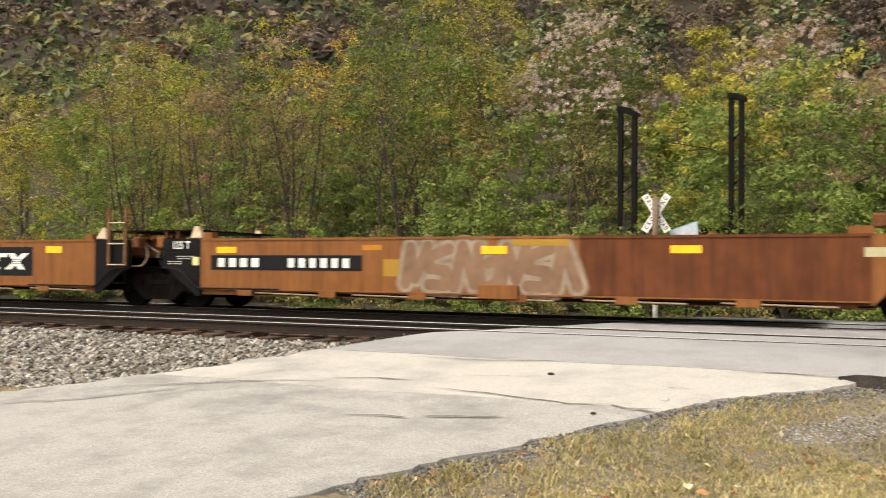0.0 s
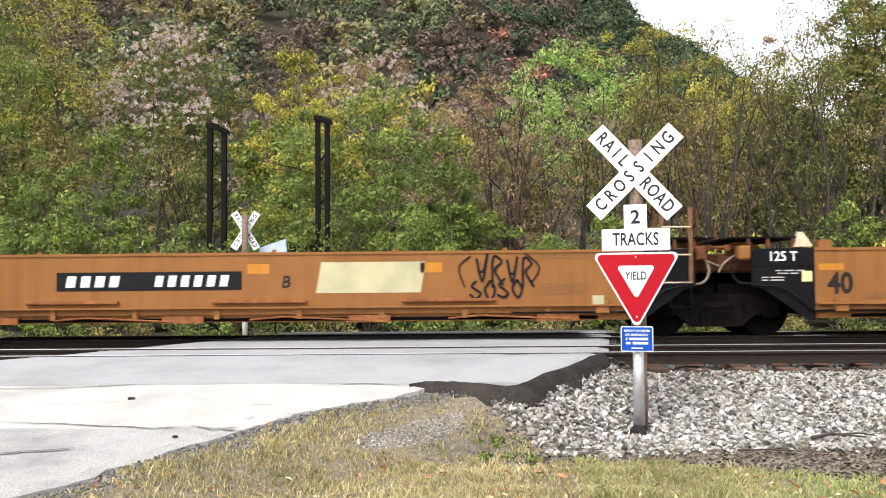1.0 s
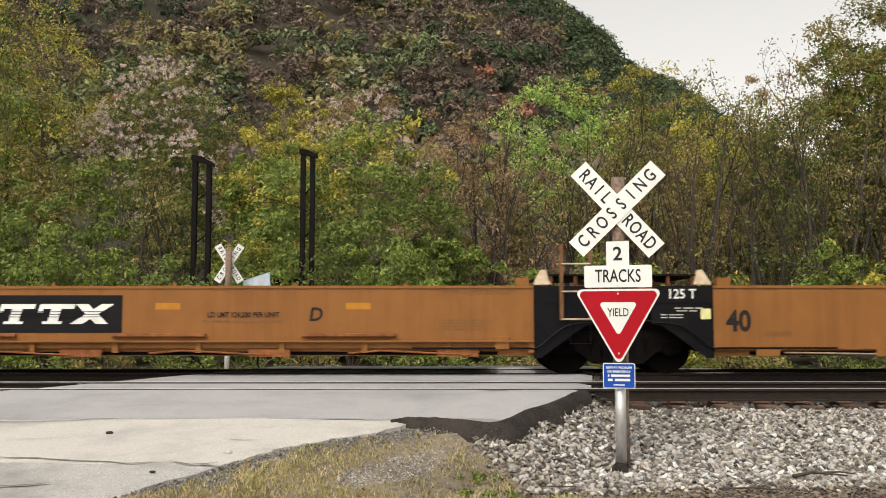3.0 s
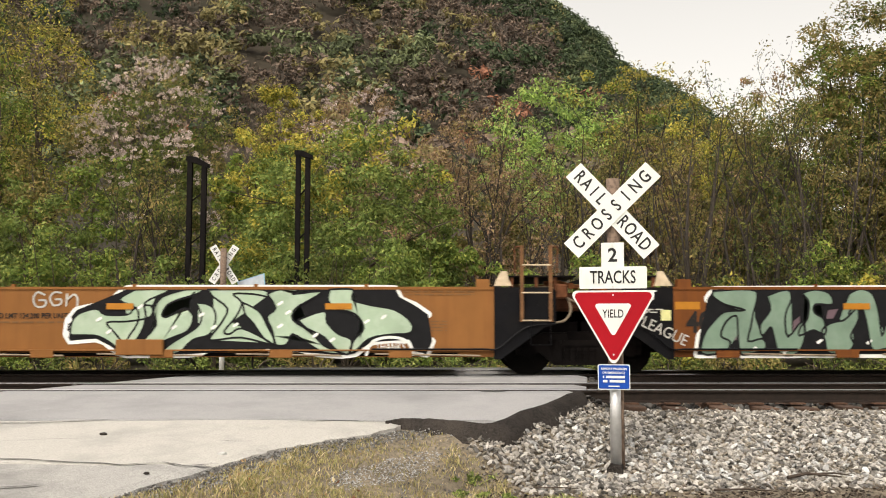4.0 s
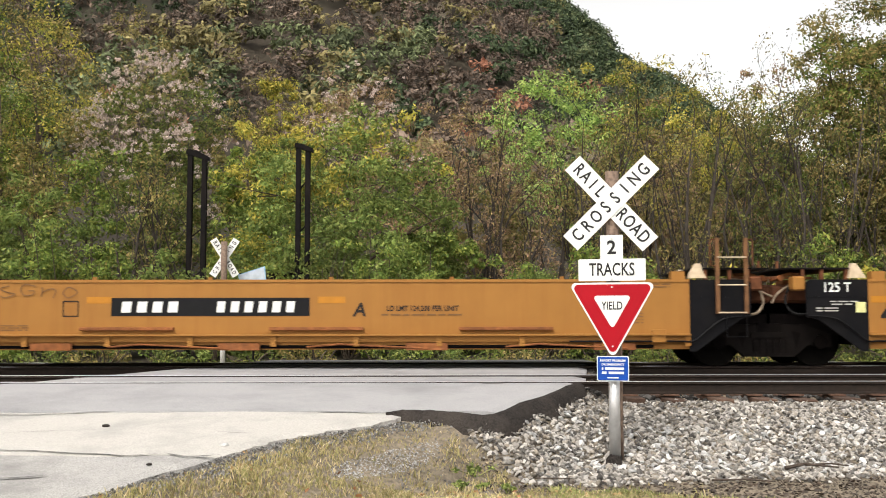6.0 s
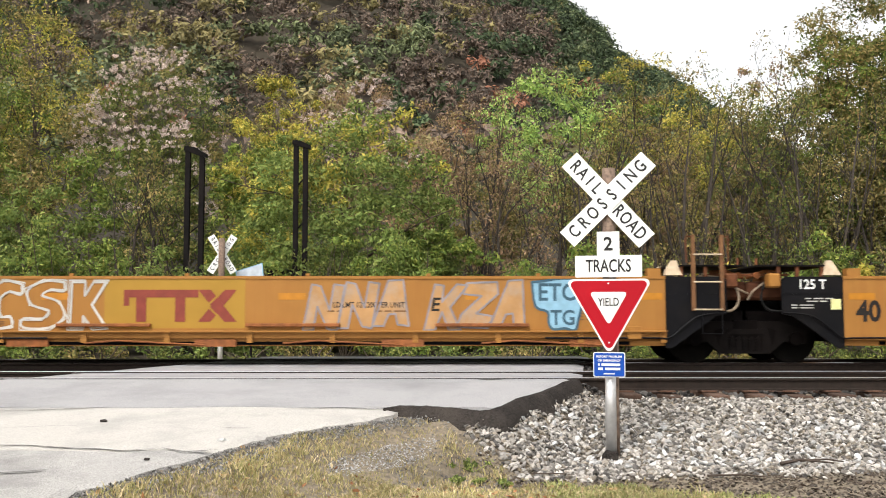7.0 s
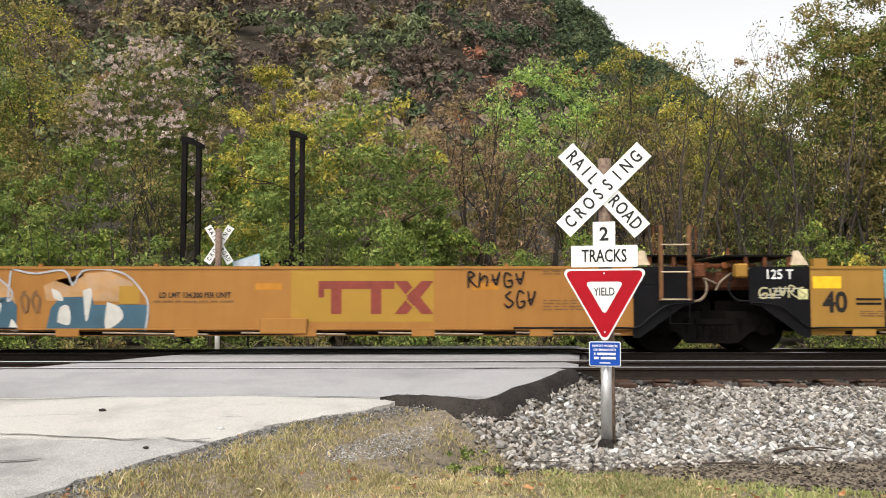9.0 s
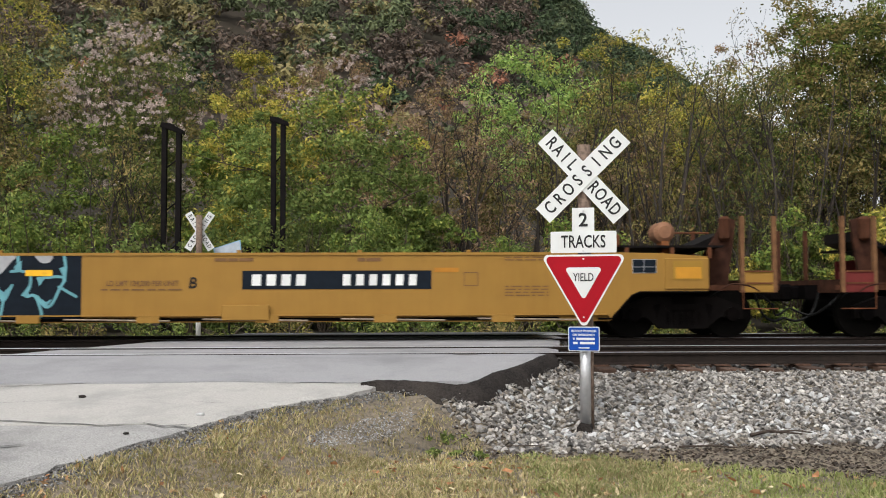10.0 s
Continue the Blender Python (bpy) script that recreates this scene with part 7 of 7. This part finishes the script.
for i in range(52):
    x = -42 + i * 1.25 + RNG.uniform(-0.5, 0.5)
    y = 23.0 + RNG.uniform(-0.6, 2.6)
    lf = (L_GREEN, L_YELLOW, L_GREEN, L_OLIVE, L_DOME, L_DARK)[int(RNG.integers(0, 6))]
    bush(x, y, RNG.uniform(2.8, 4.9), RNG.uniform(1.1, 1.7), lf, "leafy green roadside bush", 400 + i, clumps=42)
bush(13.7, 21.4, 4.3, 1.3, L_YELLOW, "yellow-green sapling bush by the track", 480)
bush(-2.2, 23.6, 3.2, 1.2, L_YELLOW, "yellow-green bush by the track", 481)
for i in range(18):
    bush(-16 + 1.9 * i, 20.5 + RNG.uniform(-0.5, 0.6), RNG.uniform(0.5, 0.95), 1.1, (L_DARK, L_OLIVE, L_DARK)[i % 3], "low weeds beside the far track", 500 + i, per=60, clumps=14, size=0.05)


# the wooded hill: tree crowns too many and too far to count
def hill_woods():
    rng = np.random.default_rng(9)
    groups = {}
    for _ in range(7800):
        y = 92 + 205 * rng.random() ** 0.85
        x = -1.45 * y - 15 + (1.92 * y + 25) * rng.random() ** 0.8
        z = hill_height(x, y)
        if z < 2:
            continue
        n = noise.noise(Vector((x * 0.03, y * 0.03, 1.0))) + 0.6 * noise.noise(Vector((x * 0.11, y * 0.11, 4.0))) + rng.normal() * 0.10
        k = 0 if n > 0.22 else 4 if n > 0.10 else 2 if n > -0.40 else 1
        if rng.random() < 0.008:
            k = 3
        if x > 0.125 * y and y > 150:
            k = 1 if rng.random() < 0.85 else 0
        high = z > 0.19 * y and -0.62 < x / y < 0.36
        r = rng.uniform(2.2, 4.4) * (0.8 if k == 2 else 1.0)
        groups.setdefault((k, high), []).append((x, y, z + 2.4, r))
    names = ("mixed green trees covering the hillside", "dark evergreen trees along the hill crest", "bare brown trees covering the hillside", "scattered red autumn trees on the hillside", "olive trees covering the hillside")
    for (k, high), g in sorted(groups.items()):
        g = np.array(g)
        lobes = 6 if high else 2
        c = np.repeat(g, lobes, axis=0)
        d = rng.normal(size=(len(c), 3))
        d /= np.linalg.norm(d, axis=1)[:, None]
        d[:, 2] = np.abs(d[:, 2]) * 1.1 - 0.15
        mid = c[:, :3] + d * c[:, 3:4] * np.array([0.68, 0.68, 0.85]) * rng.uniform(0.7, 1.0, (len(c), 1))
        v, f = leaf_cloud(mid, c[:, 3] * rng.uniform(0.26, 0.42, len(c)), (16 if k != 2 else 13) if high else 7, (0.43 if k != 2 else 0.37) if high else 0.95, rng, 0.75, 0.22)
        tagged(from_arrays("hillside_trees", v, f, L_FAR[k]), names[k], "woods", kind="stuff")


hill_woods()
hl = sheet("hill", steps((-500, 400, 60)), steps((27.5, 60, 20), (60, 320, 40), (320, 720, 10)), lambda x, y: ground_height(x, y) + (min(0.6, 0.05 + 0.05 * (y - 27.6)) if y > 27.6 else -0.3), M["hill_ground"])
tagged(hl, "leaf-strewn slope of the wooded hill", "hill", kind="structure")


# ---- grass, leaves and stones beside the road ----
def off_road(x, y, margin=0.0):
    return x > lerp_list(y, ROAD_RIGHT) + margin or x < lerp_list(y, ROAD_LEFT) - margin


def bare_patch(x, y):
    """Where gravel washes out over the grass."""
    return ((x + 0.52 - 0.75 * (y - 9.5)) / 0.24) ** 2 + ((y - 9.5) / 0.62) ** 2 < 1.0 + 0.5 * noise.noise(Vector((x * 4, y * 4, 0)))


def ballast_zone(x, y):
    if y < 8.8 or y > 12.62:
        return False
    if x > 0:
        return y > 9.3 + 0.25 * noise.noise(Vector((x * 0.8, 0, 3.0))) + max(0, 1.0 - x) * 1.1
    if x > -4:
        return False
    return y > 9.2 + 0.2 * noise.noise(Vector((x * 0.8, 0, 3.0)))


def grass_field(name, count, x0, x1, y0, y1, material, label, keep, tall=0.075):
    rng = np.random.default_rng(sum(map(ord, label)))
    V, F = [], []
    xs, ys = rng.uniform(x0, x1, count), rng.uniform(y0, y1, count)
    for x, y in zip(xs, ys):
        if not keep(x, y):
            continue
        z = ground_height(x, y)
        tuft = 0.8 + 1.3 * max(-0.25, noise.noise(Vector((x * 2.7, y * 2.7, 2.0))))
        for q in range(3):
            px, py = x + rng.normal() * 0.02, y + rng.normal() * 0.02
            h = tall * rng.uniform(0.3, 1.1) * tuft
            a = rng.uniform(0, 6.283)
            lx, ly = rng.normal() * h * 0.75, rng.normal() * h * 0.75
            w = 0.0052
            k = len(V)
            V += [(px - w * math.cos(a), py - w * math.sin(a), z - 0.01), (px + w * math.cos(a), py + w * math.sin(a), z - 0.01),
                  (px + lx * 0.45 + w * 0.7 * math.cos(a), py + ly * 0.45 + w * 0.7 * math.sin(a), z + h * 0.65), (px + lx * 0.45 - w * 0.7 * math.cos(a), py + ly * 0.45 - w * 0.7 * math.sin(a), z + h * 0.65), (px + lx, py + ly, z + h)]
            F += [(k, k + 1, k + 2, k + 3), (k + 3, k + 2, k + 4)]
    ob = from_arrays(name, V, F, material)
    return tagged(ob, label, "grass", kind="stuff")


def dry_ok(x, y):
    if not off_road(x, y, 0.10 + 0.12 * noise.noise(Vector((x * 3, y * 3, 1)))) or ballast_zone(x, y):
        return False
    if bare_patch(x, y):
        return random.random() < 0.03
    if x > 0.7 and y > 9.2 - 0.42 * max(0.0, x - 1.0):
        return random.random() < 0.04
    if x > -0.6 and y > 8.9:
        return random.random() < 0.22 + 0.9 * max(0.0, noise.noise(Vector((x * 2.4, y * 2.4, 3.0))))
    g = noise.noise(Vector((x * 1.6, y * 1.6, 7.0)))
    return random.random() < 0.72 + 0.5 * g


random.seed(4)
grass_field("grass", 40000, -4.5, 2.6, 5.8, 10.6, M["grass"], "short dry tan and green roadside grass", dry_ok, 0.058)
grass_field("grass", 17000, 1.0, 6.5, 5.8, 9.5, M["grass_green"], "short green verge grass", lambda x, y: off_road(x, y, 0.1) and random.random() < 0.9 and y < 9.25 - 0.42 * max(0.0, x - 1.0) + 0.2 * noise.noise(Vector((x * 2, 0, 0))), 0.055)
grass_field("grass", 2500, -14, -7.5, 4, 9.5, M["grass"], "thin dry grass along the far road edge", lambda x, y: x < lerp_list(y, ROAD_LEFT) - 0.3 and not ballast_zone(x, y), 0.07)


def stones(count, x0, x1, y0, y1, keep, size, seed, squash=0.7):
    """Broken stones as rough many-sided lumps."""
    rng = np.random.default_rng(seed)
    base = np.array([(0, 0, 1), (0.9, 0, 0.3), (0.28, 0.86, 0.35), (-0.72, 0.53, 0.25), (-0.72, -0.53, 0.35), (0.28, -0.86, 0.25), (0.7, 0.5, -0.5), (-0.3, 0.8, -0.5), (-0.9, 0, -0.5), (-0.3, -0.8, -0.5), (0.7, -0.5, -0.5)])
    fc = [(0, 1, 2), (0, 2, 3), (0, 3, 4), (0, 4, 5), (0, 5, 1), (1, 6, 2), (2, 7, 3), (3, 8, 4), (4, 9, 5), (5, 10, 1), (2, 6, 7), (3, 7, 8), (4, 8, 9), (5, 9, 10), (1, 10, 6)]
    V, F = [], []
    for x, y in zip(rng.uniform(x0, x1, count), rng.uniform(y0, y1, count)):
        if not keep(x, y):
            continue
        s = size * rng.uniform(0.55, 1.35)
        a = rng.uniform(0, 6.283)
        ca, sa = math.cos(a), math.sin(a)
        tilt = rng.normal(size=2) * 0.4
        w = base * (1 + rng.normal(size=base.shape) * 0.17) * np.array([1.25, 0.85, squash]) * s
        w[:, 2] += w[:, 0] * tilt[0] + w[:, 1] * tilt[1]
        px, py = w[:, 0] * ca - w[:, 1] * sa + x, w[:, 0] * sa + w[:, 1] * ca + y
        z = ground_height(x, y) + s * rng.uniform(0.1, 0.55)
        k = len(V)
        V += list(zip(px.tolist(), py.tolist(), (w[:, 2] + z).tolist()))
        F += [(i + k, j + k, l + k) for i, j, l in fc]
    return V, F


def ballast_ok(x, y):
    if y < 12.6:
        return off_road(x, y, 0.12) and ballast_zone(x, y) and random.random() < 0.98 - 0.95 * max(0, 9.95 + 0.5 * min(1.0, max(0.0, (x - 1.6) / 1.5)) - y + 0.3 * noise.noise(Vector((x * 1.7, y * 1.7, 9.0))))
    return off_road(x, y, 0.05)


random.seed(6)
V, F = stones(25000, 0.3, 8.4, 8.8, 12.6, ballast_ok, 0.031, 21)
ob = from_arrays("ballast", V, F, M["stone"])
tagged(ob, "pale grey crushed stone ballast beside the track", "ballast", kind="stuff")
V, F = stones(15000, -17, -6.2, 8.8, 12.6, ballast_ok, 0.034, 22)
ob = from_arrays("ballast", V, F, M["stone"])
tagged(ob, "pale grey crushed stone ballast beside the track", "ballast", kind="stuff")
# ballast in the dark stone hues that also carry the train's shadow
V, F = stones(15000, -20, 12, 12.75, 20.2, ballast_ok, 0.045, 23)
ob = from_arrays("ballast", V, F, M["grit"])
tagged(ob, "dark ballast between the rails, train's shadow put into its colour", "ballast", kind="stuff")
V, F = stones(6000, -4.2, 1.6, 5.8, 11.0, lambda x, y: off_road(x, y, -0.16) and (not off_road(x, y, 0.22) or bare_patch(x, y) or (x > -0.4 and y > 9.0)), 0.012, 24)
ob = from_arrays("gravel", V, F, M["grit_edge"])
tagged(ob, "fine dark gravel along the road's edge", "gravel", kind="stuff")


lumps = []
for k in range(8):
    v, f = stones(1, 0, 1e-6, 0, 1e-6, lambda x, y: True, 0.04, 60 + k)
    v = np.array(v) - np.mean(np.array(v), axis=0)
    me = bpy.data.meshes.new("ballast_stone")
    me.from_pydata(v.tolist(), [], f)
    me.materials.append(M["stone_piece"])
    lumps.append(me)
rs = random.Random(15)
for k in range(290):
    x, y = rs.uniform(0.9, 5.2), rs.uniform(9.95, 11.6)
    if off_road(x, y, 0.25) and math.hypot(x - 1.92, y - 10.58) > 0.12:
        st = new("ballast_stone", lumps[k % 8])
        st.parent = ground
        st.matrix_basis = pose(x, y, ground_height(x, y) + 0.035, rs.uniform(-25, 25), rs.uniform(-25, 25), rs.uniform(0, 360))
V, F = stones(13000, 0.4, 7.0, 6.6, 10.7, lambda x, y: 9.0 - 0.42 * max(0.0, x - 1.0) < y < 10.7 and off_road(x, y, 0.3), 0.017, 28, 0.3)
ob = from_arrays("mulch", V, F, M["mulch"])
tagged(ob, "dark crumbled bark and soil below the ballast", "mulch", kind="stuff")
V, F = stones(7000, -0.8, 2.6, 10.0, 13.0, lambda x, y: off_road(x, y, -0.10) and not off_road(x, y, 0.30) and x > 0.3, 0.02, 26)
ob = from_arrays("asphalt_crumbs", V, F, M["asphalt_dark"])
tagged(ob, "dark crumbs of broken asphalt along the road edge", "rubble", kind="stuff")
V, F = stones(50000, -4.4, 0.1, 5.8, 10.5, lambda x, y: off_road(x, y, -0.34 + 0.55 * noise.noise(Vector((x * 2.2, y * 2.2, 6.0)))) and not off_road(x, y, 0.28 + 0.16 * noise.noise(Vector((x * 3, y * 3, 2.0)))) and x > -5, 0.011, 27)
ob = from_arrays("asphalt_crumbs", V, F, M["grit_edge"])
tagged(ob, "dark grey grit and broken asphalt along the verge", "rubble", kind="stuff")
V, F = stones(5200, -1.4, 0.4, 8.7, 10.3, lambda x, y: bare_patch(x, y) and off_road(x, y, 0.0), 0.009, 25, 0.5)
ob = from_arrays("gravel", V, F, M["gravel_pale"])
tagged(ob, "pale gravel washed out over the grass", "gravel", kind="stuff")


def fallen_leaf(x, y, size, material, seed, label):
    rng = np.random.default_rng(seed)
    bm = bmesh.new()
    n = 9
    ring = []
    for i in range(n):
        a = 2 * math.pi * i / n
        r = size * (0.75 + 0.35 * rng.random()) * (1.0 if i % 2 else 0.8)
        ring.append(bm.verts.new((r * math.cos(a), 0.7 * r * math.sin(a), 0.25 * size * abs(math.sin(a)) + 0.1 * size * rng.random())))
    c = bm.verts.new((0, 0, 0))
    for i in range(n):
        bm.faces.new((c, ring[i], ring[(i + 1) % n]))
    ob = finish("fallen_leaf", bm, material)
    ob.matrix_basis = pose(x, y, ground_height(x, y) + 0.05, rng.uniform(-25, 45), rng.uniform(-20, 20), rng.uniform(0, 360))
    return tagged(ob, label, "leaf", "fallen leaves")


fallen_leaf(-1.30, 8.25, 0.055, M["pale_leaf"], 1, "pale yellow fallen leaf standing in the grass")
rl = random.Random(3)
for i in range(46):
    x, y = rl.uniform(-3.0, 3.5), rl.uniform(6.2, 9.4)
    if off_road(x, y, 0.1) and y < 8.9 - 0.42 * max(0.0, x - 1.0):
        fallen_leaf(x, y, rl.uniform(0.025, 0.06), M["brown_leaf"] if i % 4 else M["pale_leaf"], 20 + i, "curled brown fallen leaf in the grass" if i % 4 else "pale fallen leaf in the grass")


def litter():
    rng = np.random.default_rng(31)
    pts = [(x, y) for x, y in zip(rng.uniform(-4, 5, 900), rng.uniform(5.8, 10.3, 900)) if off_road(x, y, 0.05) and y < 9.1 - 0.42 * max(0.0, x - 1.0)]
    c = np.array([(x, y, ground_height(x, y) + 0.02) for x, y in pts])
    v, f = leaf_cloud(c, np.full(len(c), 0.03), 2, 0.03, rng)
    tagged(from_arrays("leaf_litter", v, f, M["dry_leaf"]), "small dry brown leaves scattered in the grass", "leaf litter", kind="stuff")


litter()


def twig(pts, r):
    bm = bmesh.new()
    tube(bm, [(x, y, ground_height(x, y) + 0.06 + dz) for x, y, dz in pts], r, 6, r * 0.4)
    tagged(finish("stick", bm, M["twig"]), "dark broken stick lying on the ballast", "stick", "fallen sticks")


twig([(3.62, 10.10, 0.0), (3.85, 10.16, 0.03), (4.20, 10.14, 0.0)], 0.022)
twig([(2.62, 9.28, -0.02), (2.95, 9.30, 0.0), (3.25, 9.33, -0.02)], 0.012)
twig([(3.9, 10.3, 0.0), (4.15, 10.22, 0.03), (4.35, 10.24, 0.0)], 0.014)
twig([(0.95, 9.62, -0.02), (1.2, 9.5, 0.0), (1.36, 9.46, -0.01)], 0.008)


def weed(x, y, h, seed):
    rng = np.random.default_rng(seed)
    w = tagged(new("weed"), "small bright green leafy weed in the gravel", "weed", "weeds")
    w.location = (x, y, ground_height(x, y))
    bm = bmesh.new()
    c = []
    for i in range(7):
        tip = (rng.normal() * h * 0.6, rng.normal() * h * 0.6, h * rng.uniform(0.5, 1))
        limb(bm, (0, 0, 0), tip, 0.004, 0.002, rng, 0.1, 4)
        c.append(tip)
    part("stem", bm, M["weed"], w)
    v, f = leaf_cloud(np.array(c), np.full(len(c), h * 0.35), 16, 0.022, rng)
    from_arrays("leaves", v, f, M["weed"], w)


for x, y, h, s in ((0.36, 9.66, 0.13, 1), (0.20, 9.10, 0.09, 2), (0.62, 8.95, 0.07, 4), (0.42, 9.2, 0.06, 6)):
    weed(x, y, h, s)


# ---- what moves ----
def train_shift(t):
    """How far the train has gone along the track."""
    return -16.6769 * t + 0.03909 * t * t - 0.2 * max(0.0, (t - 9.6) / 0.4) ** 2


def motions():
    times = [0.25 * k for k in range(41)]
    for u, at in TRAIN:
        walk(u, [(t, pose(at + train_shift(t), FAR, RAIL)) for t in times])
    ticks = [k / 30 for k in range(301)]
    for w in WHEELS:
        x, y, z = w.location
        walk(w, [(t, pose(x, y, z, 0, math.degrees(train_shift(t) / (0.455 * TRUE)), 0)) for t in ticks])


motions()
